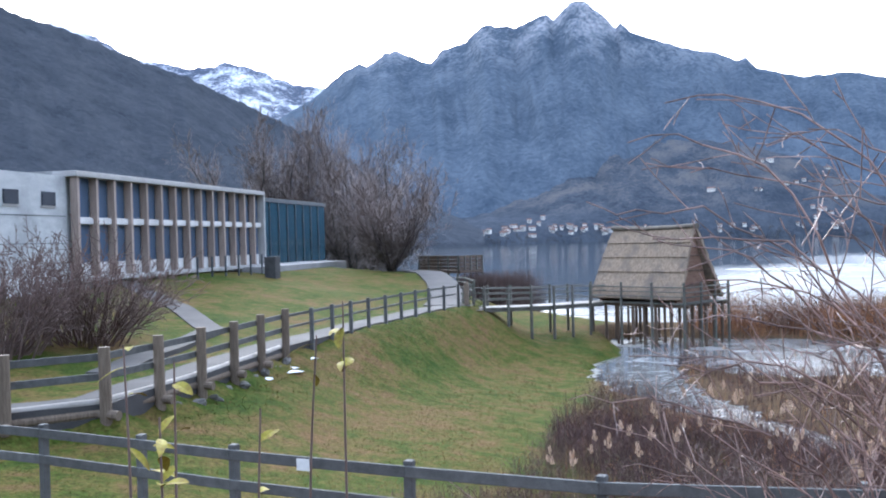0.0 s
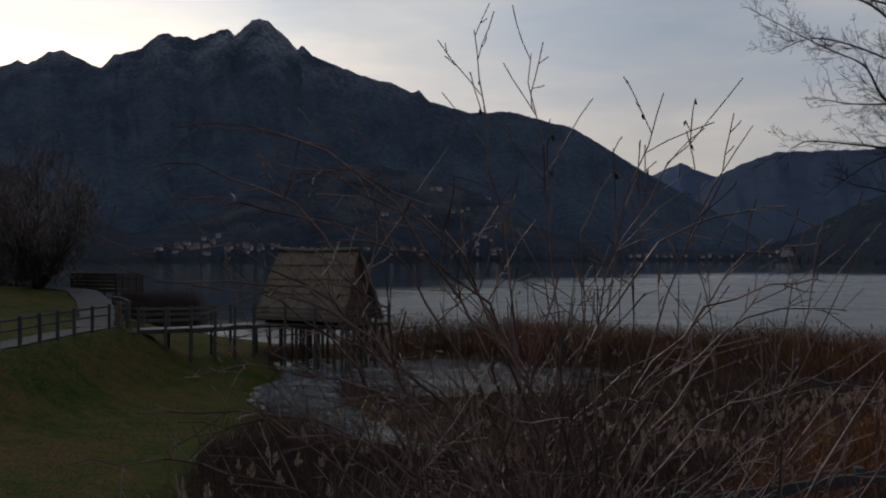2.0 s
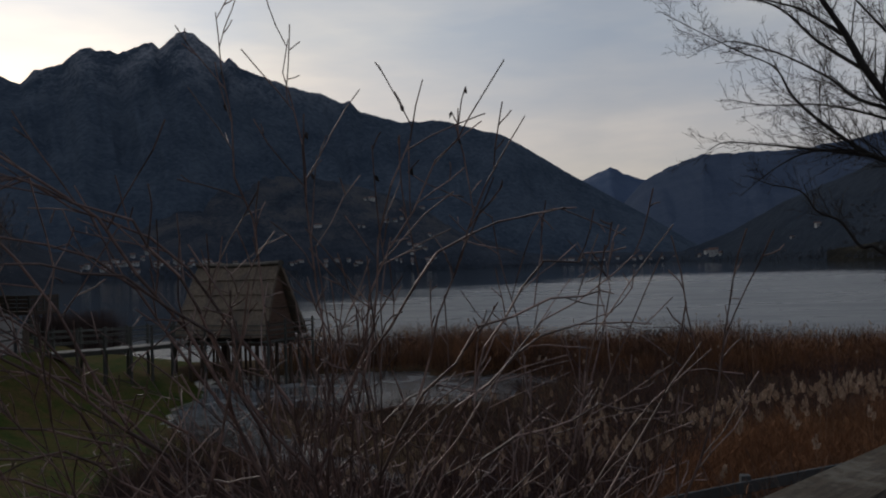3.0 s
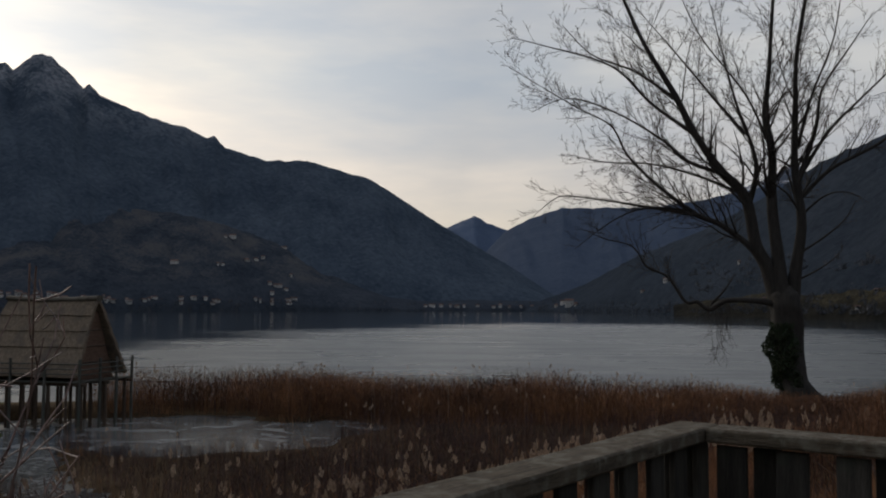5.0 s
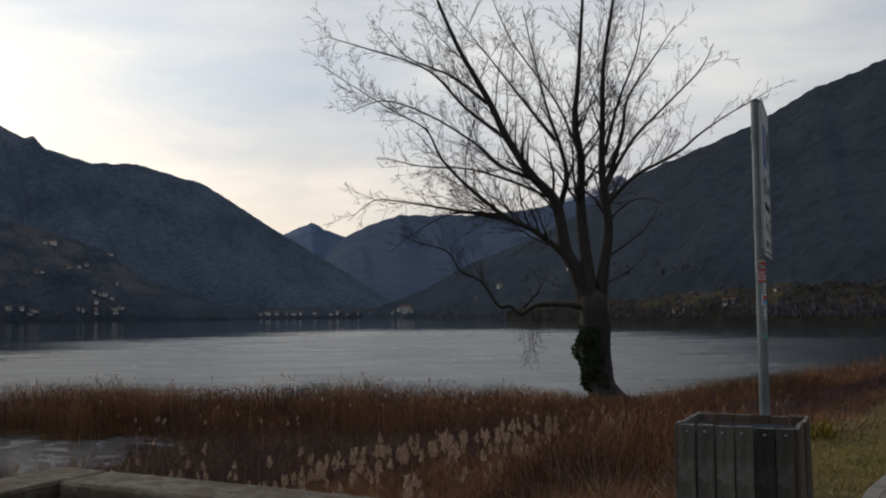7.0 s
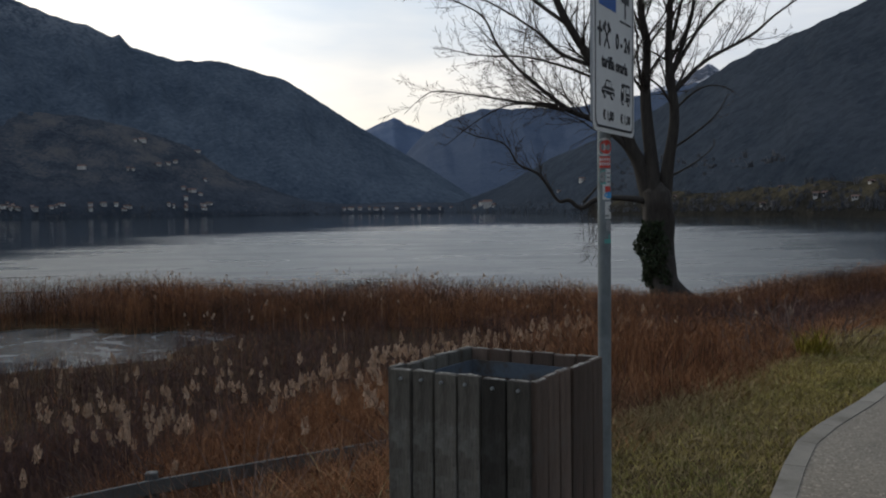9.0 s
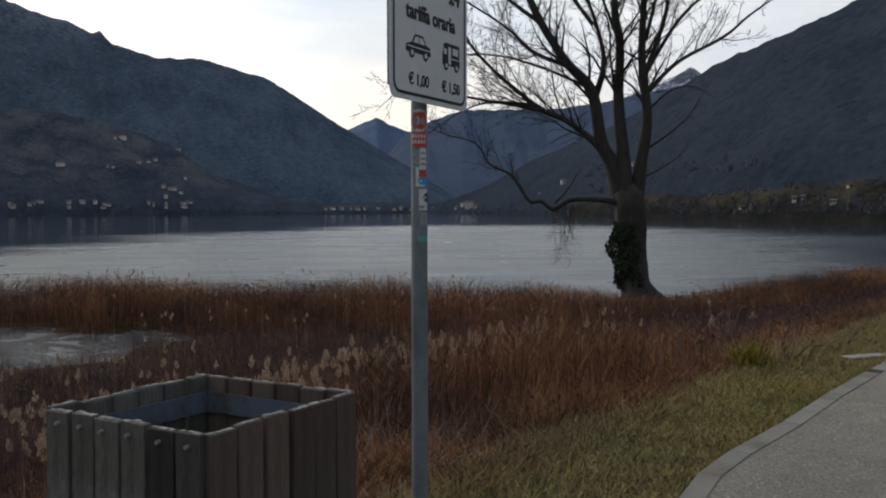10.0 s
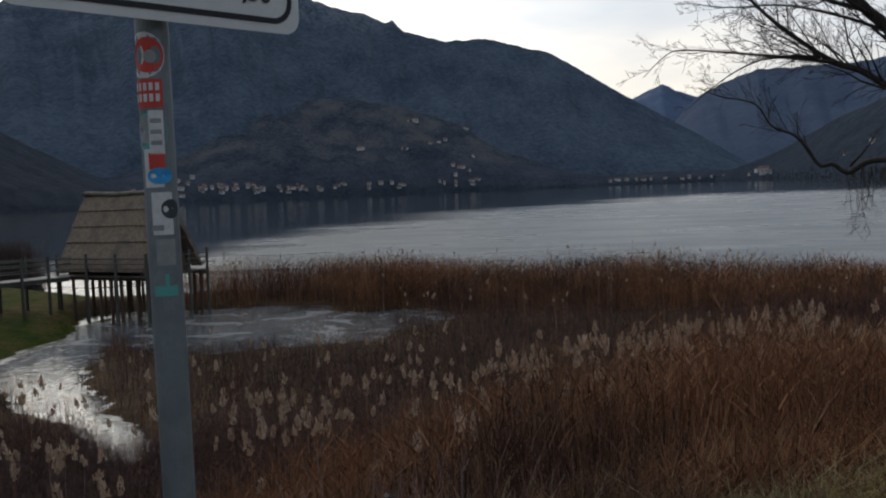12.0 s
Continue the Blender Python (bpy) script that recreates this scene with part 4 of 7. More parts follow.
def parapet():
    top, cap_w, cap_h = 5.875, 0.195, 0.062
    p = thing("wooden_railing", "weathered grey timber parapet with a broad worn handrail", "railing", (0, 0, 0))
    left_dir, right_dir = Vector((-0.565, -0.825, 0)).normalized(), Vector((0.815, -0.58, 0)).normalized()
    for way, side, length, first in ((left_dir, Vector((0.825, -0.565, 0)), 4.35, 0.0), (right_dir, Vector((-0.58, -0.815, 0)), 2.28, cap_w)):
        side = side.normalized()
        centre = side * (cap_w / 2)
        # the handrail, two lengths butted together
        joint = 2.35 if length > 3 else length
        yaw = math.degrees(math.atan2(way.y, way.x))
        start = first
        for end in ([joint, length] if joint < length else [length]):
            mid = way * ((start + end) / 2) + centre
            bm = box((end - start - 0.006, cap_w, cap_h), (0, 0, 0), bevel=0.009)
            ob = part("handrail", bm, WOOD_CAP, p, "worn pale handrail with split grain")
            ob.matrix_local = pose(mid.x, mid.y, top - cap_h / 2, 0, 0, yaw)
            start = end
        lower = beam(way * (first + 0.05) + centre + Vector((0, 0, top - 0.37)), way * (length - 0.03) + centre + Vector((0, 0, top - 0.37)), 0.045, 0.11)
        part("rail", lower, WOOD_DARK, p)
        low2 = beam(way * (first + 0.05) + centre + Vector((0, 0, PAVED + 0.18)), way * (length - 0.03) + centre + Vector((0, 0, PAVED + 0.18)), 0.045, 0.11)
        part("rail", low2, WOOD_DARK, p)
        # upright boards on the inner face
        k, s = 0, first + 0.10
        rng = random.Random(5)
        while s < length - 0.1:
            c = way * s + centre + side * 0.040
            bm = box((0.128 + rng.uniform(-0.006, 0.006), 0.028, top - cap_h - 0.012 - PAVED - 0.03), (0, 0, 0), bevel=0.004)
            ob = part("board", bm, WOOD_DARK, p)
            ob.matrix_local = pose(c.x, c.y, (top - cap_h - 0.012 + PAVED + 0.03) / 2, 0, rng.uniform(-0.4, 0.4), yaw)
            # boards on the outer face stand behind every other gap
            if k % 3 != 1:
                o = way * (s + 0.125) + centre - side * 0.040
                ob = part("outer_board", box((0.118, 0.026, top - cap_h - 0.02 - PAVED - 0.03), (0, 0, 0), bevel=0.004), WOOD_RUST if k % 2 else WOOD_DARK, p, "reddish outer board" if k % 2 else "")
                ob.matrix_local = pose(o.x, o.y, (top - cap_h - 0.02 + PAVED + 0.03) / 2, 0, rng.uniform(-0.4, 0.4), yaw)
            s += 0.245 + rng.uniform(-0.008, 0.008)
            k += 1
        posts = [0.07] if first == 0 else []
        posts += [length * 0.5, length - 0.06]
        for s in posts:
            c = way * s + centre - side * 0.035
            bm = box((0.12, 0.10, top - cap_h - 0.004 - (PAVED - 0.5)), (c.x, c.y, (top - cap_h - 0.004 + PAVED - 0.5) / 2), (0, 0, yaw), bevel=0.006)
            part("post", bm, WOOD_DARK, p)
    return p


parapet()

# ---- plank litter bin ----


def litter_bin():
    c = Vector((2.898, 1.470, 0))
    turn = -35.2
    b = thing("litter_bin", "square wooden plank litter bin with rusty bolts, open on top", "litter bin", (c.x, c.y, PAVED - 0.06), turn)
    half, high = 0.275, 1.072
    rng = random.Random(3)
    for quarter in range(4):
        q = pose(0, 0, 0, 0, 0, 90 * quarter)
        n = 6
        for k in range(n):
            w = 2 * half / n
            x = -half + w * (k + 0.5)
            hgt = high + rng.uniform(-0.004, 0.002)
            bm = box((w - 0.009 + rng.uniform(-0.004, 0.004), 0.024, hgt), (0, 0, 0), bevel=0.002)
            ob = part("plank", bm, BIN_GREY if quarter in (0, 3) else BIN_RED, b)
            ob.matrix_local = q @ pose(x, -half, hgt / 2 + 0.02, rng.uniform(-0.5, 0.5), rng.uniform(-0.4, 0.4), 0)
            # the sawn tops are bleached and frayed
            for j in range(3):
                tuft = rng.uniform(0.016, 0.030)
                grain = part("end_grain", box((tuft, rng.uniform(0.008, 0.019), rng.uniform(0.002, 0.0045)), (0, 0, 0), bevel=0.0006), END_GRAIN, ob, "bleached frayed end grain")
                grain.matrix_local = pose((j - 1) * w * 0.28 + rng.uniform(-0.006, 0.006), rng.uniform(-0.005, 0.005), hgt / 2 + 0.001, 0, 0, rng.uniform(-12, 12))
            if quarter in (0, 3):
                bolt = part("bolt", add_rod(bmesh.new(), (0, 0.004, 0), (0, -0.007, 0), 0.0065, 0.005, 8), ALU, ob, "round-headed metal bolt")
                bolt.matrix_local = pose(rng.uniform(-0.015, 0.015), -0.015, high / 2 - 0.030)
        band = box((2 * half - 0.05, 0.006, 0.060), (0, 0, 0))
        ob = part("frame_band", band, BLUE_STEEL, b, "blue-grey steel inner band")
        ob.matrix_local = q @ pose(0, -half + 0.024, high - 0.055)
        low = box((2 * half - 0.05, 0.006, 0.05), (0, 0, 0))
        ob = part("frame_band", low, DARK_METAL, b)
        ob.matrix_local = q @ pose(0, -half + 0.024, 0.15)
    bm = bmesh.new()
    for a in range(4):
        add_box(bm, (0.022, 0.022, high - 0.24), (*(Matrix.Rotation(a * math.pi / 2, 2) @ Vector((half - 0.040, half - 0.040))), high / 2 - 0.06))
    part("corner_frame", bm, DARK_METAL, b)
    part("floor_plate", box((2 * half - 0.04, 2 * half - 0.04, 0.01), (0, 0, 0.13)), DARK_METAL, b)
    return b


litter_bin()

# ---- parking sign on its pole ----


def words(text, size, at, parent, material, name="lettering", bold=0.0):
    """A line of writing, centred, each word a part of its own."""
    def letters(body):
        cu = bpy.data.curves.new(name, "FONT")
        cu.body, cu.size, cu.align_y, cu.extrude, cu.offset = body, size, "CENTER", 0.0006, bold
        tmp = bpy.data.objects.new(name, cu)
        me = bpy.data.meshes.new_from_object(tmp)
        bpy.data.objects.remove(tmp)
        return me, min(v.co.x for v in me.vertices), max(v.co.x for v in me.vertices)

    _, first, last = letters(text)
    done = ""
    for word in text.split(" "):
        done += word
        me, _, end = letters(word)
        me.transform(Matrix.Translation((letters(done)[2] - end - (first + last) / 2, 0, 0)))
        ob = link(name, me, material, parent)
        ob.matrix_local = pose(*at, 90, 0, 0)
        done += " "


def rounded(width, high, r, depth, y=0.0, steps=6):
    """A rounded plate standing in x and z, facing -y."""
    bm = bmesh.new()
    ring = []
    for cx, cz, a0 in ((width / 2 - r, high / 2 - r, 0), (-width / 2 + r, high / 2 - r, 90), (-width / 2 + r, -high / 2 + r, 180), (width / 2 - r, -high / 2 + r, 270)):
        for k in range(steps + 1):
            a = radians(a0 + 90 * k / steps)
            ring.append((cx + r * math.cos(a), cz + r * math.sin(a)))
    front = [bm.verts.new((x, y, z)) for x, z in ring]
    back = [bm.verts.new((x, y + depth, z)) for x, z in ring]
    bm.faces.new(front)
    bm.faces.new(back[::-1])
    for i in range(len(ring)):
        j = (i + 1) % len(ring)
        bm.faces.new((front[i], back[i], back[j], front[j]))
    return bm


def frame_line(width, high, r, line, y):
    bm = bmesh.new()
    rings = []
    for inset in (0, line):
        ring = []
        rr = max(r - inset, 0.004)
        w, h = width - 2 * inset, high - 2 * inset
        for cx, cz, a0 in ((w / 2 - rr, h / 2 - rr, 0), (-w / 2 + rr, h / 2 - rr, 90), (-w / 2 + rr, -h / 2 + rr, 180), (w / 2 - rr, -h / 2 + rr, 270)):
            for k in range(7):
                a = radians(a0 + 15 * k)
                ring.append(bm.verts.new((cx + rr * math.cos(a), y, cz + rr * math.sin(a))))
        rings.append(ring)
    n = len(rings[0])
    for i in range(n):
        j = (i + 1) % n
        bm.faces.new((rings[0][i], rings[0][j], rings[1][j], rings[1][i]))
    return bm


def flat_shape(points, y, depth=0.001):
    bm = bmesh.new()
    f = [bm.verts.new((x, y, z)) for x, z in points]
    g = [bm.verts.new((x, y + depth, z)) for x, z in points]
    bm.faces.new(f)
    bm.faces.new(g[::-1])
    for i in range(len(f)):
        j = (i + 1) % len(f)
        bm.faces.new((f[i], g[i], g[j], f[j]))
    return bm


def disc(x, z, r, y, depth=0.001, squash=1.0, n=20):
    return flat_shape([(x + r * math.cos(2 * math.pi * k / n), z + squash * r * math.sin(2 * math.pi * k / n)) for k in range(n)], y, depth)


def curved_sticker(r, z0, z1, a0, a1, steps=8):
    """A patch of paper round the pole between two heights and two angles."""
    bm = bmesh.new()
    prev = None
    for k in range(steps + 1):
        a = radians(a0 + (a1 - a0) * k / steps)
        lo = bm.verts.new((r * math.sin(a), -r * math.cos(a), z0))
        hi = bm.verts.new((r * math.sin(a), -r * math.cos(a), z1))
        if prev:
            bm.faces.new((prev[0], lo, hi, prev[1]))
        prev = (lo, hi)
    return bm


def curved_disc(r, z, radius, a_mid, squash=1.0):
    bm = bmesh.new()
    n = 18
    mid = bm.verts.new((r * math.sin(radians(a_mid)), -r * math.cos(radians(a_mid)), z))
    ring = []
    for k in range(n):
        t = 2 * math.pi * k / n
        a = radians(a_mid) + radius * math.cos(t) / r
        ring.append(bm.verts.new((r * math.sin(a), -r * math.cos(a), z + squash * radius * math.sin(t))))
    for k in range(n):
        bm.faces.new((mid, ring[k], ring[(k + 1) % n]))
    return bm


def parking_sign():
    turn = math.degrees(math.atan2(0.512, 0.307))
    px, py, foot = 3.50, 2.435, PAVED - 0.12
    s = thing("parking_sign", "white parking tariff sign on a grey steel pole with stickers", "road sign", (px, py, foot), turn)
    R = 0.030
    part("pole", rod((0, 0, -0.3), (0, 0, 7.64 - foot), R, R, 24), GALV, s, "grey galvanised pole")
    part("pole_cap", rod((0, 0, 7.64 - foot), (0, 0, 7.655 - foot), R + 0.002, R - 0.006, 24), DARK_METAL, s)
    W, Hh = 0.597, 0.95
    zc = 6.660 - foot + Hh / 2
    plate = part("plate", rounded(W, Hh, 0.035, 0.003, -0.052), SIGN_WHITE, s, "white sign plate")
    rim = bmesh.new()
    for dz in (Hh / 2 - 0.006, -Hh / 2 + 0.006):
        add_box(rim, (W - 0.08, 0.014, 0.010), (0, -0.041, dz * 0.985))
    for dx in (W / 2 - 0.006, -W / 2 + 0.006):
        add_box(rim, (0.010, 0.014, Hh - 0.08), (dx * 0.97, -0.041, 0))
    fold = part("folded_edge", rim, ALU, s, "bare metal folded edge")
    back = part("back_plate", rounded(W - 0.012, Hh - 0.012, 0.03, 0.002, -0.047), ALU, s)
    for ob in (plate, fold, back):
        ob.matrix_local = pose(0, 0, zc)
    for dz in (0.28, -0.28):
        clamp = box((0.24, 0.012, 0.04), (0, -0.038, zc + dz), bevel=0.002)
        add_rod(clamp, (0, 0, zc + dz - 0.02), (0, 0, zc + dz + 0.02), R + 0.004, R + 0.004, 20)
        part("clamp", clamp, GALV, s)
    y = -0.0535
    line = part("border", frame_line(W - 0.036, Hh - 0.036, 0.045, 0.011, y), BLACK_INK, plate, "black border line")
    # upper symbols: blue panel and black meter panel
    part("blue_panel", flat_shape([(-0.225, 0.075), (0.015, 0.075), (0.015, 0.325), (-0.225, 0.325)], y), BLUE_INK, plate, "blue square with a white letter")
    words("P", 0.22, (-0.105, y - 0.0015, 0.20), plate, WHITE_INK, "letter", 0.004)
    meter = flat_shape([(0.10, 0.14), (0.215, 0.14), (0.228, 0.325), (0.087, 0.325)], y)
    part("meter_symbol", meter, BLACK_INK, plate, "black parking meter symbol")
    part("meter_post", flat_shape([(0.148, 0.07), (0.166, 0.07), (0.166, 0.14), (0.148, 0.14)], y), BLACK_INK, plate)
    part("meter_base", flat_shape([(0.075, 0.045), (0.245, 0.045), (0.245, 0.054), (0.075, 0.054)], y), BLACK_INK, plate)
    # cross and crossed hammers
    part("cross_symbol", flat_shape([(-0.222, 0.02), (-0.204, 0.02), (-0.204, 0.083), (-0.180, 0.083), (-0.180, 0.099), (-0.204, 0.099), (-0.204, 0.127), (-0.222, 0.127), (-0.222, 0.099), (-0.246, 0.099), (-0.246, 0.083), (-0.222, 0.083)], y), BLACK_INK, plate)
    bm = bmesh.new()
    for sgn in (1, -1):
        add_box(bm, (0.013, 0.001, 0.115), (-0.118, y, 0.072), (0, 38 * sgn, 0))
        add_box(bm, (0.05, 0.001, 0.022), (-0.118 + 0.034 * sgn, y, 0.118), (0, 38 * sgn, 0))
    part("hammers_symbol", bm, BLACK_INK, plate)
    words("0 - 24", 0.092, (0.120, y, -0.055), plate, BLACK_INK, bold=0.003)
    words("tariffa oraria", 0.076, (0.0, y, -0.165), plate, BLACK_INK, bold=0.0025)
    # car
    car = flat_shape([(-0.245, -0.235), (-0.20, -0.222), (-0.172, -0.188), (-0.105, -0.188), (-0.078, -0.222), (-0.045, -0.226), (-0.040, -0.262), (-0.245, -0.262)], y)
    part("car_symbol", car, BLACK_INK, plate)
    part("car_window", flat_shape([(-0.188, -0.222), (-0.168, -0.197), (-0.143, -0.197), (-0.143, -0.222)], y - 0.0008), SIGN_WHITE, plate)
    part("car_window", flat_shape([(-0.136, -0.222), (-0.136, -0.197), (-0.110, -0.197), (-0.092, -0.222)], y - 0.0008), SIGN_WHITE, plate)
    part("car_stripe", flat_shape([(-0.235, -0.243), (-0.048, -0.243), (-0.048, -0.238), (-0.235, -0.238)], y - 0.0008), SIGN_WHITE, plate)
    for x in (-0.20, -0.085):
        part("car_wheel", disc(x, -0.264, 0.021, y - 0.0010), BLACK_INK, plate)
        part("car_hub", disc(x, -0.264, 0.011, y - 0.0022), SIGN_WHITE, plate)
    # camper
    camper = flat_shape([(0.055, -0.262), (0.055, -0.215), (0.070, -0.188), (0.062, -0.176), (0.085, -0.166), (0.218, -0.166), (0.222, -0.262)], y)
    part("camper_symbol", camper, BLACK_INK, plate)
    for x0, x1, z0, z1 in ((0.068, 0.092, -0.216, -0.192), (0.150, 0.205, -0.212, -0.182), (0.108, 0.134, -0.256, -0.182), (0.144, 0.214, -0.232, -0.227)):
        part("camper_window", flat_shape([(x0, z0), (x1, z0), (x1, z1), (x0, z1)], y - 0.0008), SIGN_WHITE, plate)
    for x in (0.088, 0.188):
        part("camper_wheel", disc(x, -0.264, 0.020, y - 0.0010), BLACK_INK, plate)
        part("camper_hub", disc(x, -0.264, 0.010, y - 0.0022), SIGN_WHITE, plate)
    words("\u20ac 1,00", 0.057, (-0.098, y, -0.400), plate, BLACK_INK, bold=0.0010)
    words("\u20ac 1,50", 0.057, (0.156, y, -0.400), plate, BLACK_INK, bold=0.0010)
    for ob in plate.children:
        kind = ob.name.split(".")[0]
        if kind in ("cross_symbol", "hammers_symbol"):
            ob.location.z -= 0.125
        elif kind.startswith("car_"):
            ob.scale = (0.88, 1.0, 0.88)
            ob.location.z -= 0.075
            ob.location.x += 0.026
        elif kind.startswith("camper_"):
            ob.scale = (0.86, 1.0, 0.86)
            ob.location.z -= 0.090
            ob.location.x += 0.040
    # stickers on the pole, from the top down
    r1, r2, r3 = R + 0.0008, R + 0.0016, R + 0.0024
    z = 6.648 - foot
    A = -66
    part("round_sticker", curved_disc(r1, z - 0.045, 0.042, A), WHITE_INK, s, "round red and white sticker")
    part("round_print", curved_disc(r2, z - 0.045, 0.032, A + 14), RED_INK, s)
    part("round_print", curved_disc(r3, z - 0.048, 0.012, A + 26), GREY_INK, s)
    part("red_sticker", curved_sticker(r1, z - 0.140, z - 0.088, A - 50, A + 62), RED_INK, s, "red and white sticker with bars")
    for dz in (0.102, 0.122):
        for k in range(5):
            part("printed_bar", curved_sticker(r2, z - dz - 0.007, z - dz + 0.007, A - 46 + 21 * k, A - 33 + 21 * k, 3), WHITE_INK, s)
    part("old_sticker", curved_disc(r1, z - 0.185, 0.036, A + 6), TEAL_INK, s, "torn faded sticker")
    part("old_sticker", curved_disc(r2, z - 0.180, 0.024, A - 6), GREY_INK, s)
    part("torn_sticker", curved_sticker(r2, z - 0.225, z - 0.145, A + 8, A + 58), WHITE_INK, s, "torn white sticker")
    for k in range(3):
        part("printed_bar", curved_sticker(r3, z - 0.168 - 0.02 * k, z - 0.160 - 0.02 * k, A + 14, A + 50, 3), GREY_INK, s)
    part("red_scrap", curved_sticker(r2, z - 0.252, z - 0.222, A + 2, A + 55), RED_INK, s, "torn red sticker scrap")
    part("blue_sticker", curved_disc(r3, z - 0.264, 0.024, A + 36, 0.62), CYAN_INK, s, "blue oval sticker")
    part("pale_sticker", curved_sticker(r1, z - 0.285, z - 0.215, A - 20, A + 50), WHITE_INK, s)
    part("white_sticker", curved_sticker(r1, z - 0.372, z - 0.294, A + 2, A + 74), WHITE_INK, s, "white sticker with a dark half disc")
    part("dark_print", curved_disc(r2, z - 0.325, 0.018, A + 66), DARK_METAL, s)
    part("printed_bar", curved_sticker(r2, z - 0.364, z - 0.354, A - 2, A + 40, 3), GREY_INK, s)
    part("grey_sticker", curved_sticker(r1, z - 0.428, z - 0.380, A + 10, A + 76), GREY_INK, s, "faded grey sticker")
    part("teal_sticker", curved_sticker(r1, z - 0.485, z - 0.466, A - 6, A + 78), TEAL_INK, s, "peeling teal sticker")
    part("teal_peak", curved_sticker(r1, z - 0.467, z - 0.444, A + 34, A + 48, 3), TEAL_INK, s)
    return s


parking_sign()

# ---- thatched pile dwelling ----


def hut():
    DECK = 2.48
    ux, uy = Vector((-0.971, 0.239, 0)), Vector((0.239, 0.971, 0))
    org = Vector((-20.9, 42.5, 0))
    pt = lambda a, b, z: org + ux * a + uy * b + Vector((0, 0, z))
    h = thing("pile_dwelling", "reconstructed thatched pile dwelling on wooden stilts over shallow water", "pile dwelling")
    rng = random.Random(8)
    length, depth = 6.5, 4.3
    # platform boards laid front to back
    n = 26
    for k in range(n):
        a0 = length * k / n
        bm = beam(pt(a0 + length / n / 2, -0.12 + rng.uniform(-0.05, 0.05), DECK - 0.03), pt(a0 + length / n / 2, depth + 0.1, DECK - 0.03), length / n - 0.015, 0.06, 0.0)
        part("deck_board", bm, WOOD_GREY, h)
    for b in (0.15, depth / 2, depth - 0.15):
        part("joist", rod(pt(-0.2, b, DECK - 0.15), pt(length + 0.2, b, DECK - 0.15), 0.09, 0.09, 8), WOOD_BROWN, h)
    # stilts
    for b in (0.15, depth / 2, depth - 0.15):
        for k in range(8):
            a = 0.12 + (length - 0.24) * k / 7 + rng.uniform(-0.12, 0.12)
            bb = b + rng.uniform(-0.12, 0.12)
            q = pt(a, bb, 0)
            part("stilt", rod((q.x, q.y, -1.2), (q.x + rng.uniform(-.04, .04), q.y, DECK - 0.06), rng.uniform(0.075, 0.115), rng.uniform(0.07, 0.10), 9), WOOD_BROWN, h)
    # rail posts rise from the bed past the deck
    posts = [(0.0, -0.1), (2.1, -0.12), (4.2, -0.12), (6.4, -0.1), (-0.05, 1.5), (-0.05, 2.9), (-0.05, 4.3)]
    for a, b in posts:
        q = pt(a, b, 0)
        part("rail_post", rod((q.x, q.y, -1.0), (q.x, q.y, DECK + 1.16), 0.085, 0.075, 9), WOOD_GREY, h)
    for z in (0.36, 0.62, 0.88):
        part("rail", rod(pt(6.4, -0.16, DECK + z), pt(0.0, -0.16, DECK + z + 0.03), 0.035, 0.03, 7), WOOD_GREY, h)
        part("rail", rod(pt(-0.1, -0.1, DECK + z), pt(-0.1, 4.3, DECK + z + 0.04), 0.035, 0.03, 7), WOOD_GREY, h)
    # gable walls of daub behind the roof slopes
    ridge, eave = 6.78, DECK + 0.18
    a_lo, a_hi = 0.85, 6.05
    for a in (a_lo, a_hi):
        bm = bmesh.new()
        vs = []
        for da in (0, 0.14):
            vs.append([bm.verts.new(pt(a + da, 0.42, DECK)), bm.verts.new(pt(a + da, depth - 0.42, DECK)), bm.verts.new(pt(a + da, depth / 2 + 0.28, ridge - 0.75)), bm.verts.new(pt(a + da, depth / 2 - 0.28, ridge - 0.75))])
        bm.faces.new(vs[0])
        bm.faces.new(vs[1][::-1])
        for k in range(4):
            bm.faces.new((vs[0][k], vs[0][(k + 1) % 4], vs[1][(k + 1) % 4], vs[1][k]))
        part("gable_wall", bm, CLAY, h, "reddish daubed gable wall")
        for z in (0.9, 1.75, 2.6):
            hw = 1.72 - z * 0.42
            da = -0.03 if a == a_lo else 0.17
            part("gable_pole", rod(pt(a + da, depth / 2 - hw, DECK + z), pt(a + da, depth / 2 + hw, DECK + z), 0.04, 0.04, 6), WOOD_BROWN, h)
    # thatch in four thick courses on each slope, each course proud of the one above
    top_a0, top_a1 = 0.62, 6.28
    bot_a0, bot_a1 = 0.28, 6.62
    courses = 5
    for side in (0, 1):
        for k in range(courses):
            s0, s1 = k / courses, (k + 1) / courses + 0.035
            bm = bmesh.new()
            nseg = 16
            grid = []
            for i in range(nseg + 1):
                f = i / nseg
                col = []
                for s, lift in ((s0, 0.025), (s1, 0.115)):
                    s = min(s, 1.0)
                    a = (top_a0 + (bot_a0 - top_a0) * s) * (1 - f) + (top_a1 + (bot_a1 - top_a1) * s) * f
                    b = depth / 2 - (0.04 + (depth / 2 - 0.06) * (s ** 0.93))
                    z = ridge + (eave - ridge) * s
                    wob = noise.noise(Vector((f * 7, s * 3, side + 2.5))) * 0.07
                    outw = lift + wob
                    b -= outw * 0.85
                    z += outw * 0.35 + noise.noise(Vector((f * 14, k, side))) * 0.035
                    if side:
                        b = depth - b
                    col.append((a, b, z))
                grid.append(col)
            sgn = 1 if side == 0 else -1
            outer = [[bm.verts.new(pt(*p)) for p in col] for col in grid]
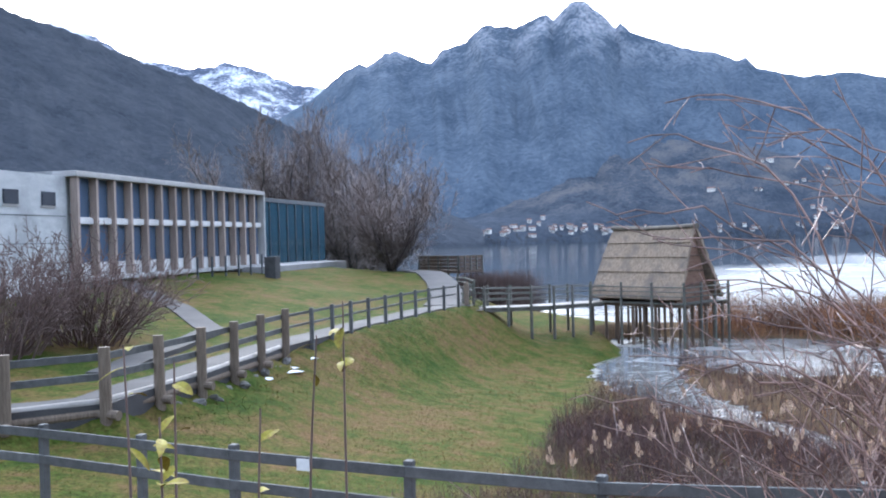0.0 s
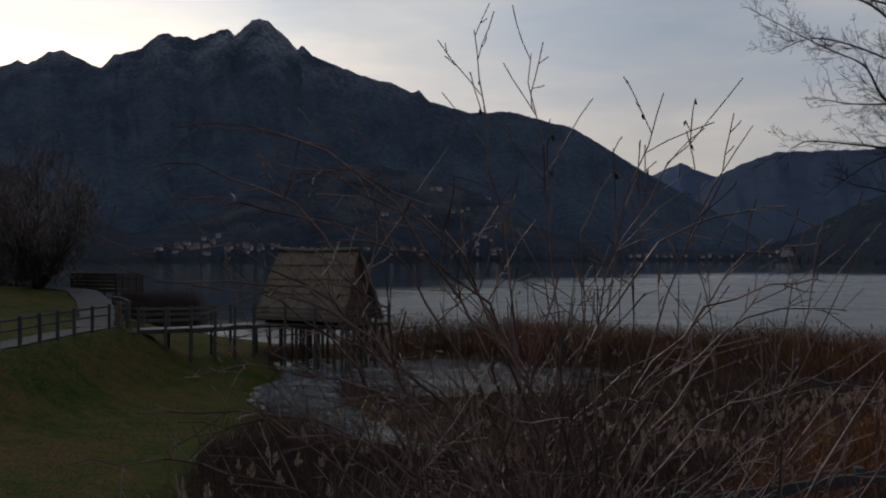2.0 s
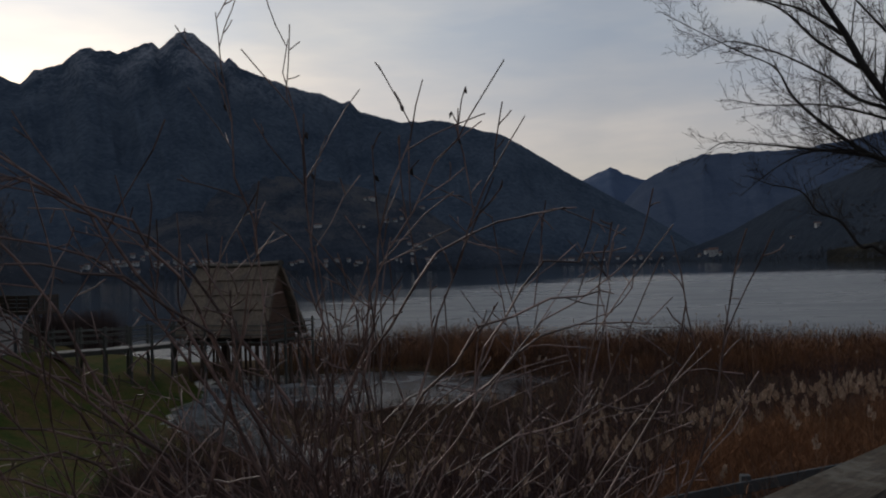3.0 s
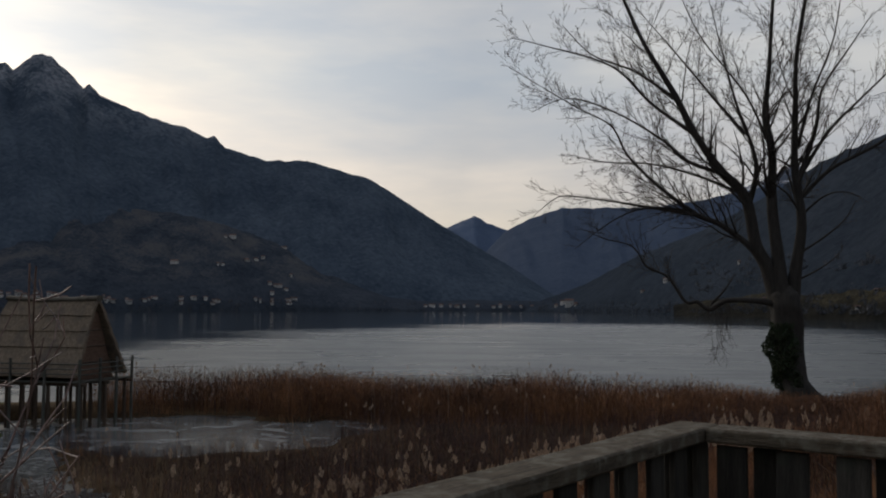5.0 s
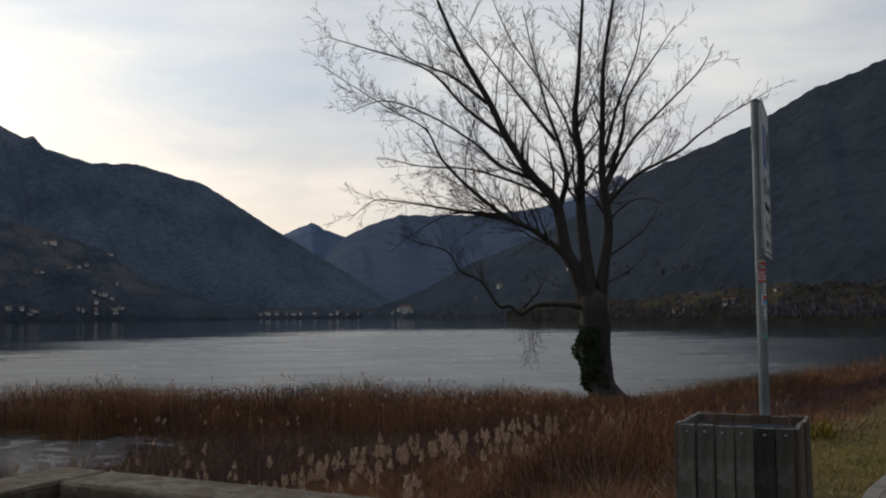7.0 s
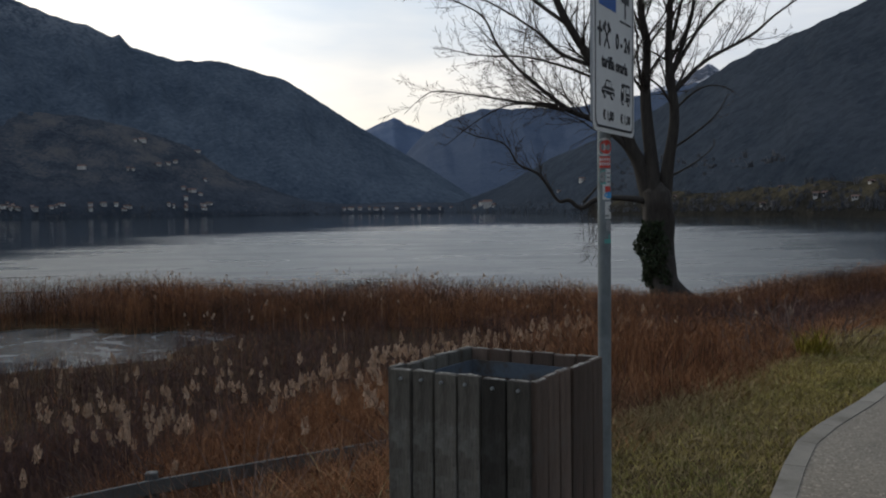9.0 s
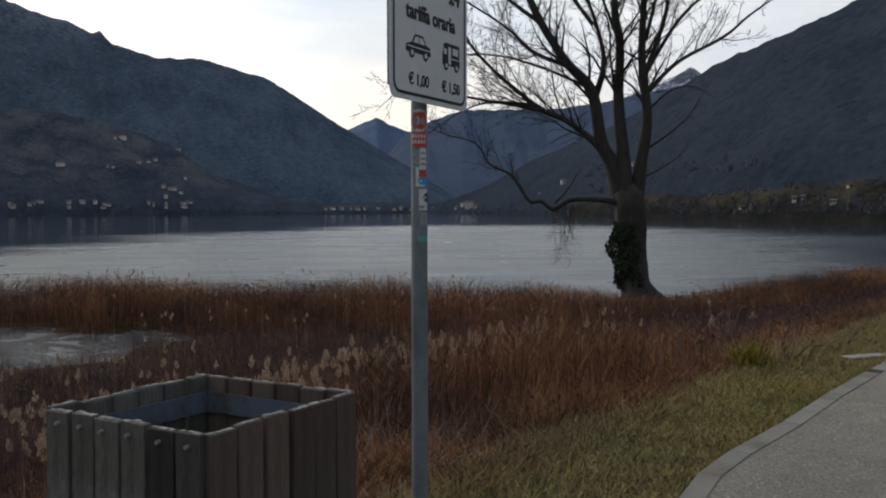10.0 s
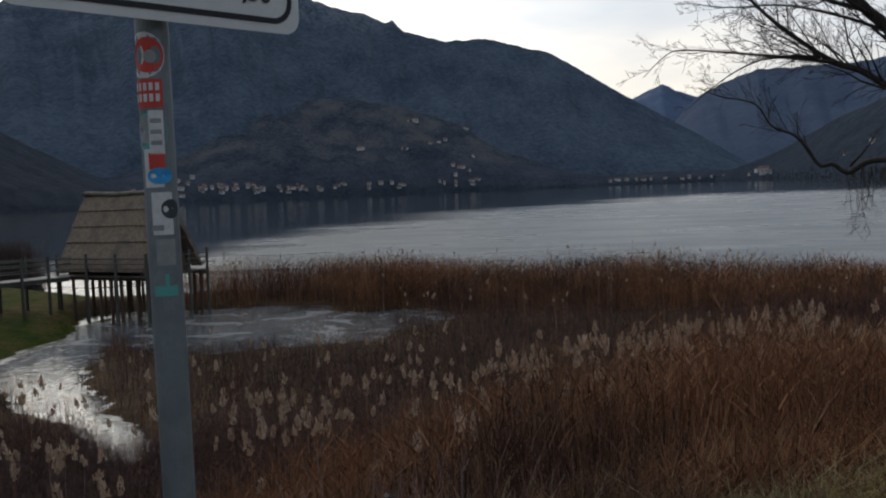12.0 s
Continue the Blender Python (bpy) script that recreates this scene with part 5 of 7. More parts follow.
            inn = [[bm.verts.new(pt(p[0], p[1] + sgn * 0.17, p[2] - 0.06)) for p in col] for col in grid]
            for i in range(nseg):
                bm.faces.new((outer[i][0], outer[i][1], outer[i + 1][1], outer[i + 1][0]))
                bm.faces.new((inn[i][0], inn[i + 1][0], inn[i + 1][1], inn[i][1]))
                bm.faces.new((outer[i][1], inn[i][1], inn[i + 1][1], outer[i + 1][1]))
                bm.faces.new((outer[i][0], outer[i + 1][0], inn[i + 1][0], inn[i][0]))
            for i in (0, nseg):
                bm.faces.new((outer[i][0], inn[i][0], inn[i][1], outer[i][1]))
            part("thatch_course", bm, THATCH, h, "grey-brown reed thatch")
    bm = bmesh.new()
    prev = None
    for i in range(17):
        f = i / 16
        a = top_a0 - 0.06 + (top_a1 - top_a0 + 0.12) * f
        zz = ridge + 0.03 - 0.10 * math.sin(f * math.pi) + noise.noise(Vector((f * 9, 1, 1))) * 0.05
        ring = [bm.verts.new(pt(a, depth / 2 + 0.30 * math.cos(t), zz + 0.16 * math.sin(t) - 0.05)) for t in (math.pi * 2 * j / 10 for j in range(10))]
        if prev:
            for j in range(10):
                bm.faces.new((prev[j], prev[(j + 1) % 10], ring[(j + 1) % 10], ring[j]))
        else:
            bm.faces.new(ring)
        prev = ring
    bm.faces.new(prev[::-1])
    part("ridge_cap", bm, THATCH_CAP, h, "dark tied ridge of the thatch")
    return h


hut()

# ---- footbridge from the meadow path to the dwelling ----


def footbridge():
    g = thing("footbridge", "low wooden footbridge with rails over the marshy meadow", "footbridge")
    pts = [Vector((-29.4, 34.2, 2.75)), Vector((-27.9, 39.0, 2.55)), Vector((-26.9, 43.8, 2.44))]
    rng = random.Random(2)
    for a, b in zip(pts[:-1], pts[1:]):
        way = (b - a)
        side = Vector((-way.y, way.x, 0)).normalized()
        n = int(way.length / 0.25)
        for k in range(n):
            c = a + way * ((k + 0.5) / n)
            bm = beam(c - side * 0.75, c + side * 0.75, way.length / n - 0.012, 0.05, 0.0)
            part("plank", bm, WOOD_PALE, g)
        for e in (-0.62, 0.62):
            part("stringer", beam(a + side * e - Vector((0, 0, 0.13)), b + side * e - Vector((0, 0, 0.13)), 0.14, 0.18), WOOD_GREY, g)
        m = 3
        for k in range(m):
            for e in (-0.82, 0.82):
                q = a + way * ((k + 0.1) / m) + side * e
                part("post", rod((q.x, q.y, height(q.x, q.y) - 0.5), (q.x, q.y, q.z + 1.12), 0.085, 0.08, 8), WOOD_GREY, g)
        for e in (-0.84, 0.84):
            for z in (0.4, 0.72, 1.0):
                part("rail", rod(a + side * e + Vector((0, 0, z)), b + side * e + Vector((0, 0, z)), 0.032, 0.03, 6), WOOD_GREY, g)
    return g


footbridge()

# ---- fenced meadow path ----


def ribbon_path(name, label, line, width_left, width_right, lift, material):
    left, right = offset_line(line, width_left), offset_line(line, -width_right)
    bm = bmesh.new()
    rows = []
    dense_l, dense_r = [], []
    for i in range(len(line) - 1):
        for k in range(6):
            f = k / 6
            dense_l.append((left[i][0] * (1 - f) + left[i + 1][0] * f, left[i][1] * (1 - f) + left[i + 1][1] * f))
            dense_r.append((right[i][0] * (1 - f) + right[i + 1][0] * f, right[i][1] * (1 - f) + right[i + 1][1] * f))
    dense_l.append(left[-1])
    dense_r.append(right[-1])
    for (lx, ly), (rx, ry) in zip(dense_l, dense_r):
        cols = []
        for f in (0, 0.5, 1):
            x, y = lx * (1 - f) + rx * f, ly * (1 - f) + ry * f
            cols.append((x, y))
        z = max(height(x, y) for x, y in cols) + lift
        rows.append([bm.verts.new((x, y, z)) for x, y in cols] + [bm.verts.new((*cols[2], z - 0.5)), bm.verts.new((*cols[0], z - 0.5))])
    for a, b in zip(rows[:-1], rows[1:]):
        for k in range(5):
            bm.faces.new((a[k], b[k], b[(k + 1) % 5], a[(k + 1) % 5]))
    bm.faces.new(rows[0])
    bm.faces.new(rows[-1][::-1])
    return tagged(part(name, bm, material), label, "path", kind="structure")


ribbon_path("road_meadow", "pale gravel path behind a timber fence", FENCE, 1.5, -0.1, 0.03, GRAVEL)
ribbon_path("road_museum", "pale gravel path crossing the lawn", [(-24.6, 8.5), (-29.5, 16.6), (-34.5, 19.4), (-42, 22.5)], 0.48, 0.48, 0.04, GRAVEL)
ribbon_path("road_shore", "pale gravel path curving along the shore", [(-30.2, 32.6), (-32.3, 36.4), (-36.6, 42.0), (-41.0, 47.0), (-46.5, 51.5)], 0.95, 0.95, 0.05, GRAVEL)


def meadow_fence():
    g = thing("path_fence", "timber fence of round posts with plank rails along the meadow path", "fence")
    stretches = list(zip(FENCE[:-1], FENCE[1:]))
    lengths = [math.hypot(b[0] - a[0], b[1] - a[1]) for a, b in stretches]

    def at(s):
        for (a, b), ln in zip(stretches, lengths):
            if s <= ln:
                return a[0] + (b[0] - a[0]) * s / ln, a[1] + (b[1] - a[1]) * s / ln
            s -= ln
        return FENCE[-1]
    total = sum(lengths)
    thick_until = sum(lengths[:4])
    s, rng = 0.6, random.Random(4)
    spots = []
    while s < total:
        x, y = at(s)
        thick = s <= thick_until + 0.3
        spots.append((x, y, thick))
        s += 2.02 if thick else 1.75
    for x, y, thick in spots:
        z = 3.03
        lo = height(x + 0.25, y - 0.1) - 0.5
        if thick:
            part("post", rod((x, y, min(lo, z - 1.0)), (x + rng.uniform(-.03, .03), y, 4.22 + rng.uniform(-.03, .03)), 0.135, 0.125, 12), WOOD_POST, g, "thick round brown post")
        else:
            part("post", box((0.13, 0.13, 4.12 - lo), (x, y, (4.12 + lo) / 2), (0, 0, 25), bevel=0.01), WOOD_FENCE, g)
    for (x0, y0, t0), (x1, y1, t1) in zip(spots[:-1], spots[1:]):
        dx, dy = (y1 - y0), -(x1 - x0)
        ln = math.hypot(dx, dy)
        ox, oy = -dx / ln * 0.13, -dy / ln * 0.13
        for z, hgt in ((3.98, 0.16), (3.55, 0.16)) if t1 else ((3.98, 0.09), (3.60, 0.08)):
            part("rail", beam((x0 + ox, y0 + oy, z), (x1 + ox, y1 + oy, z), 0.045, hgt), WOOD_FENCE, g)
        if t1:
            part("edge_log", rod((x0 + ox * 1.7, y0 + oy * 1.7, 2.97), (x1 + ox * 1.7, y1 + oy * 1.7, 2.97), 0.105, 0.10, 10), WOOD_PALE, g, "pale round edge log")
            part("edge_log", rod((x0 + ox * 1.2, y0 + oy * 1.2, 2.76), (x1 + ox * 1.2, y1 + oy * 1.2, 2.76), 0.11, 0.105, 10), WOOD_POST, g)
            part("cross_log", rod((x0 - ox * 2.5, y0 - oy * 2.5, 2.72), (x0 + ox * 5, y0 + oy * 5, 2.78), 0.11, 0.10, 10), WOOD_POST, g)
    return g


meadow_fence()
rng = random.Random(91)
for k in range(9):
    by = 8.2 + 0.85 * k
    fx = np.interp(by, [6.0, 10.0, 15.1, 21.5], [-20.7, -22.2, -24.4, -26.4]) + rng.uniform(0.0, 0.3)
    bm = bmesh.new()
    bmesh.ops.create_icosphere(bm, subdivisions=2, radius=0.17)
    for v in bm.verts:
        v.co *= 1 + 0.7 * noise.noise(v.co * 7 + Vector((k, 0, 0)))
    rock = part("stone", bm, STONE)
    rock.matrix_basis = pose(fx, by, height(fx, by) + 0.05, rng.uniform(0, 90), 0, rng.uniform(0, 360)) @ Matrix.Diagonal((1.2, 0.9, rng.uniform(0.6, 0.9), 1))
    tagged(rock, "rough grey stone banking up the fenced path", "stone", group="stones under the path")
tagged(part("gate_post", rod((-29.15, 33.35, 1.5), (-29.15, 33.35, 4.12), 0.14, 0.13, 12), WOOD_POST), "thick weathered post at the bridge entrance", "post")


def low_fence():
    """Dark two-rail fence along the foot of the bank."""
    g = thing("bank_fence", "dark weathered two-rail fence along the foot of the bank", "fence")
    line = [(-19.0, 0.0), (-17.0, 0.3), (-14.9, 0.6), (-13.1, 0.78), (-11.6, 0.92), (-9.3, 1.25), (-7.2, 1.5), (-5.0, 2.2), (-3.0, 3.3), (-1.2, 4.7), (0.5, 5.9), (2.5, 6.95), (3.75, 7.5)]
    tops = [3.95 + 0.02 * max(0, x + 9) for x, y in line]
    for (x, y), z in zip(line, tops):
        lo = height(x, y) - 0.4
        part("post", box((0.10, 0.10, z + 0.04 - lo), (x, y, (z + 0.04 + lo) / 2), (0, 0, 8), bevel=0.008), WOOD_FENCE, g)
    for (a, za), (b, zb) in zip(zip(line[:-1], tops[:-1]), zip(line[1:], tops[1:])):
        for dz, hgt in ((-0.07, 0.12), (-0.42, 0.12)):
            part("rail", beam((a[0], a[1] - 0.065, za + dz), (b[0], b[1] - 0.065, zb + dz), 0.035, hgt), WOOD_FENCE, g)
    return g


low_fence()
tag_sheet = part("notice", rounded(0.17, 0.13, 0.006, 0.004), WHITE_INK)
tag_sheet.matrix_basis = pose(-10.55, 0.955, 3.86, 0, 0, 8)
tagged(tag_sheet, "small blank white notice fixed to the fence rail", "notice")
tag_sheet = part("notice", rounded(0.15, 0.17, 0.006, 0.004), WHITE_INK)
tag_sheet.matrix_basis = pose(-4.95, 2.03, height(-4.95, 2.03) + 0.75, 4, 0, 14)
tagged(tag_sheet, "small pale notice on a stake among brown reeds", "notice")
tagged(part("notice_stake", box((0.03, 0.03, 1.1), (-4.95, 2.06, height(-4.95, 2.03) + 0.4), bevel=0.003), WOOD_GREY), "thin wooden stake carrying a pale notice", "stake")

# ---- museum building ----


def museum():
    A, B = Vector((-40.4, 18.45, 0)), Vector((-48.0, 37.55, 0))
    way = (B - A).normalized()
    back = Vector((-way.y, way.x, 0))
    L = (B - A).length
    m = thing("museum_building", "modern lakeside museum with timber fins, concrete wall and green glass hall", "building")
    lo, hi = 4.85, 9.85
    yaw = math.degrees(math.atan2(way.y, way.x))

    def block(name, a0, a1, b0, b1, z0, z1, mat, label="", parent=m, bevel=0.0):
        c = A + way * ((a0 + a1) / 2) + back * ((b0 + b1) / 2)
        return part(name, box((a1 - a0, b1 - b0, z1 - z0), (c.x, c.y, (z0 + z1) / 2), (0, 0, yaw), bevel=bevel), mat, parent, label)
    block("core_wall", 0.0, L - 0.02, 0.30, 9.0, 2.5, hi - 0.12, CONCRETE)
    block("frame_top", -0.12, L + 0.22, -0.35, 0.86, hi - 0.26, hi, PALE_TRIM, "pale top edge of the frame", bevel=0.02)
    block("frame_base", -0.12, L + 0.22, -0.35, 0.86, lo, lo + 0.22, PALE_TRIM, "pale bottom edge of the frame", bevel=0.02)
    block("frame_side", L, L + 0.22, -0.345, 0.86, lo + 0.22, hi - 0.26, PALE_TRIM, bevel=0.02)
    block("roof", 0.0, L, 0.86, 9.2, hi - 0.12, hi + 0.02, ROOFING)
    bays = 14
    for k in range(bays):
        a0 = L * k / bays
        a1 = L * (k + 1) / bays
        block("fin", a0 + 0.07, a0 + 0.24, -0.26, 0.12, lo + 0.22, hi - 0.26, TIMBER, "upright larch fin", bevel=0.01)
        w1 = block("window", a0 + 0.22, a1 + 0.05, 0.13, 0.19, lo + 2.95, hi - 0.26, SKY_TONED_GLASS, "upper window pane")
        block("window_frame", a0 + 0.22, a0 + 0.33, 0.125, 0.21, lo + 0.22, hi - 0.26, DARK_METAL)
        w2 = block("window", a0 + 0.22, a1 + 0.05, 0.13, 0.19, lo + 0.85, lo + 2.60, SKY_TONED_GLASS, "lower window pane")
        block("spandrel", a0 + 0.22, a1 + 0.05, -0.10, 0.22, lo + 2.62, lo + 2.93, SPANDREL, "pale floor band", bevel=0.02)
        block("sill_panel", a0 + 0.22, a1 + 0.05, 0.10, 0.24, lo + 0.22, lo + 0.85, SPANDREL, bevel=0.01)
    # concrete wing on the near side, with two small deep windows
    block("concrete_wing", -14.0, -0.12, 0.2, 9.0, 1.5, hi - 0.25, CONCRETE, "board-marked grey concrete wing")
    for a in (-1.4, -3.85, -6.3, -8.75):
        w = block("small_window", a - 0.45, a + 0.45, 0.13, 0.26, 8.25, 8.85, DARK_PANE, "small dark window")
        block("window_surround", a - 0.52, a + 0.52, 0.15, 0.20, 8.17, 8.25, PALE_TRIM)
    for z in (3.0, 4.2, 5.4, 6.6, 7.8):
        block("joint", -13.9, -0.2, 0.185, 0.2, z, z + 0.03, DARK_METAL)
    # glass hall, set back
    g0, g1 = L + 2.2, L + 17.4
    block("hall_wall", g0, g1, 1.75, 9.0, 4.4, 9.62, GREEN_GLASS, "dark green glass box")
    n = 9
    for k in range(n):
        a0, a1 = g0 + (g1 - g0) * k / n, g0 + (g1 - g0) * (k + 1) / n
        block("glass_pane", a0 + 0.05, a1 - 0.05, 1.66, 1.74, 4.9, 9.42, GREEN_GLASS, "green tinted pane")
        block("mullion", a0 - 0.05, a0 + 0.05, 1.60, 1.76, 4.75, 9.5, DARK_METAL)
    block("hall_base", g0 - 0.1, g1 + 0.1, 1.55, 1.78, 4.3, 4.9, DARK_METAL)
    block("hall_cornice", g0 - 0.1, g1 + 0.1, 1.55, 1.78, 9.42, 9.66, DARK_METAL)
    block("link", L + 0.22, g0, 2.4, 9.0, 4.4, 9.9, DARK_PANE)
    block("hall_roof", g0 - 0.1, g1 + 0.1, 1.78, 9.2, 9.62, 9.72, ROOFING)
    block("roof_box", g0 + 0.6, g0 + 4.2, 3.5, 6.5, 9.72, 10.25, ROOFING)
    # stilts under the timber front
    for k in range(6):
        a = 0.4 + (L - 0.8) * k / 5
        c = A + way * a + back * 0.4
        part("column", rod((c.x, c.y, 1.5), (c.x, c.y, lo), 0.14, 0.14, 10), CONCRETE, m)
    # paved forecourt
    plaza = A + way * (L + 4.0) - back * 0.2
    tagged(part("floor_forecourt", box((15.0, 3.9, 3.0), (plaza.x, plaza.y, 3.44), (0, 0, yaw)), PALE_PAVING), "pale paved forecourt before the museum", "forecourt", kind="structure")
    return way, back, A, L


m_way, m_back, m_at, m_len = museum()
for k in range(6):
    q = m_at + m_way * (8.6 + 1.7 * k) - m_back * 1.6
    z0 = height(q.x, q.y)
    tagged(part("bollard", rod((q.x, q.y, z0 - 0.2), (q.x, q.y, 5.75), 0.06, 0.06, 8), DARK_METAL), "slim dark post before the museum front", "bollard", group="posts before the museum")
q = m_at + m_way * 15.4 - m_back * 3.0
block_base = height(q.x, q.y)
tagged(part("plinth", box((0.72, 0.72, 5.60 - block_base + 0.2), (q.x, q.y, (5.60 + block_base - 0.2) / 2), (0, 0, 20), bevel=0.03), surface("dark_stone", (0.03, 0.03, 0.03), (0.075, 0.072, 0.07), scale=4, rough=0.8, bump=0.3, fine=30)), "squat dark stone block on the lawn edge", "plinth")

# lookout platform with plank walls at the far shore path
lk = thing("lookout", "dark plank-walled lookout platform at the lake edge", "lookout platform")
for (x0, y0), (x1, y1) in (((-46.9, 54.1), (-42.5, 53.1)), ((-42.5, 53.1), (-41.9, 55.6)), ((-46.9, 54.1), (-46.4, 56.4))):
    part("floor_edge", beam((x0, y0, 3.85), (x1, y1, 3.85), 0.25, 0.25), WOOD_BROWN, lk)
    for z in (4.12, 4.40, 4.68, 4.96):
        part("wall_plank", beam((x0, y0, z), (x1, y1, z), 0.06, 0.24), WOOD_BROWN, lk)
    n = 4
    for k in range(n + 1):
        f = k / n
        x, y = x0 + (x1 - x0) * f, y0 + (y1 - y0) * f
        part("post", box((0.14, 0.14, 6.6), (x, y, 1.8), (0, 0, 10), bevel=0.01), WOOD_GREY, lk)
part("floor", box((4.4, 2.6, 0.12), (-44.4, 54.8, 3.82), (0, 0, -13)), WOOD_BROWN, lk)
shore_rail = thing("shore_fence", "wooden rail fence along the curving shore path", "fence")
line = [(-29.4, 34.4), (-31.6, 38.0), (-35.3, 42.8), (-39.6, 47.6), (-45.5, 52.6)]
for (ax, ay), (bx, by) in zip(line[:-1], line[1:]):
    for f in (0, 0.5):
        x, y = ax + (bx - ax) * f, ay + (by - ay) * f
        zb = height(x, y)
        part("post", box((0.12, 0.12, 1.9), (x, y, max(zb, 2.6) + 0.25), (0, 0, 30), bevel=0.008), WOOD_GREY, shore_rail)
    za, zb = max(height(ax, ay), 2.6), max(height(bx, by), 2.6)
    for dz in (0.5, 0.8, 1.08):
        part("rail", rod((ax, ay, za + dz), (bx, by, zb + dz), 0.045, 0.045, 7), WOOD_GREY, shore_rail)



def shore_hedge():
    r = np.random.default_rng(71)
    n = 5200
    f, w = r.uniform(0, 1, n), r.uniform(-1.0, 1.0, n)
    x, y = -41.5 + 4.6 * f + 0.5 * w, 52.6 + 1.6 * f + w
    z, _ = land(x, y)
    top = 3.95 + 0.18 * lumps(x, y, 1.2, 5) - 0.25 * w * w
    v, g = ribbons(np.stack([x, y, z - 0.05], axis=1), np.maximum(top - z, 0.4) * r.uniform(0.75, 1.05, n), r.uniform(0.03, 0.06, n), r.uniform(0, 0.12, n), r.uniform(0, 0.1, n), 3, 72)
    return tagged(quads("hedge", v, g, HAZEL_TWIG), "low dark reddish hedge beside the lake", "hedge", kind="stuff")


shore_hedge()

# ---- bare trees and shrubs ----


def grow(out, p, way, length, radius, level, rng, spec):
    """Rods of one bough and its side shoots."""
    n = max(3, int(length / spec["piece"][level]))
    step = length / n
    r = radius
    for k in range(n):
        f = (k + 1) / n
        bend = Vector((rng.gauss(0, 1), rng.gauss(0, 1), rng.gauss(0, 1))) * spec["wander"][level]
        way = (way + bend + Vector((0, 0, spec["lift"][level]))).normalized()
        q = p + way * step
        r2 = max(radius * (1 - f * spec["taper"]), spec["least"])
        out.append((*p, *q, r, r2))
        if level < spec["levels"]:
            many = spec["shoots"][level] * step
            count = int(many) + (rng.random() < many - int(many))
            if f > spec["bare"][level]:
                for _ in range(count):
                    az = rng.uniform(0, 2 * math.pi)
                    side = way.orthogonal().normalized()
                    side = Matrix.Rotation(az, 3, way) @ side
                    ang = radians(rng.uniform(*spec["angle"]))
                    w2 = (way * math.cos(ang) + side * math.sin(ang)).normalized()
                    ln = length * spec["ratio"][level] * rng.uniform(0.55, 1.15) * (1.15 - 0.55 * f)
                    grow(out, p.lerp(q, rng.random()), w2, ln, max(r2 * spec["thin"], spec["least"]), level + 1, rng, spec)
        p, r = q, r2


def follow(out, pts, r0, r1, rng, spec, level=1):
    """A bough along given places, smoothed, with shoots."""
    total = 0.0
    P = [Vector(p) for p in pts]
    dense = []
    for i in range(len(P) - 1):
        a = P[max(i - 1, 0)]
        b, c = P[i], P[i + 1]
        d = P[min(i + 2, len(P) - 1)]
        for k in range(5):
            t = k / 5
            dense.append(0.5 * ((2 * b) + (c - a) * t + (2 * a - 5 * b + 4 * c - d) * t * t + (3 * b - a - 3 * c + d) * t ** 3))
    dense.append(P[-1])
    n = len(dense)
    length = sum((dense[i + 1] - dense[i]).length for i in range(n - 1))
    for i in range(n - 1):
        f0, f1 = i / (n - 1), (i + 1) / (n - 1)
        ra, rb = r0 + (r1 - r0) * f0 ** 0.8, r0 + (r1 - r0) * f1 ** 0.8
        wob = Vector((rng.gauss(0, 1), rng.gauss(0, 1), rng.gauss(0, 1))) * spec.get("sway", 0.05)
        dense[i + 1] = dense[i + 1] + wob
        a, b = dense[i], dense[i + 1]
        out.append((*a, *b, ra, rb))
        way = (b - a).normalized()
        many = spec["shoots"][0] * (b - a).length
        count = int(many) + (rng.random() < many - int(many))
        if f1 > spec["bare"][0]:
            for _ in range(count):
                side = Matrix.Rotation(rng.uniform(0, 6.283), 3, way) @ way.orthogonal().normalized()
                ang = radians(rng.uniform(*spec["angle"]))
                w2 = (way * math.cos(ang) + side * math.sin(ang) + Vector((0, 0, 0.25))).normalized()
                ln = length * spec["ratio"][0] * rng.uniform(0.5, 1.1) * (1.2 - 0.6 * f1)
                grow(out, a.lerp(b, rng.random()), w2, ln, max(rb * spec["thin"], spec["least"]), level, rng, spec)


def split_rods(rows, limit):
    thick = [r for r in rows if r[6] >= limit]
    thin = [r for r in rows if r[6] < limit]
    return thick, thin


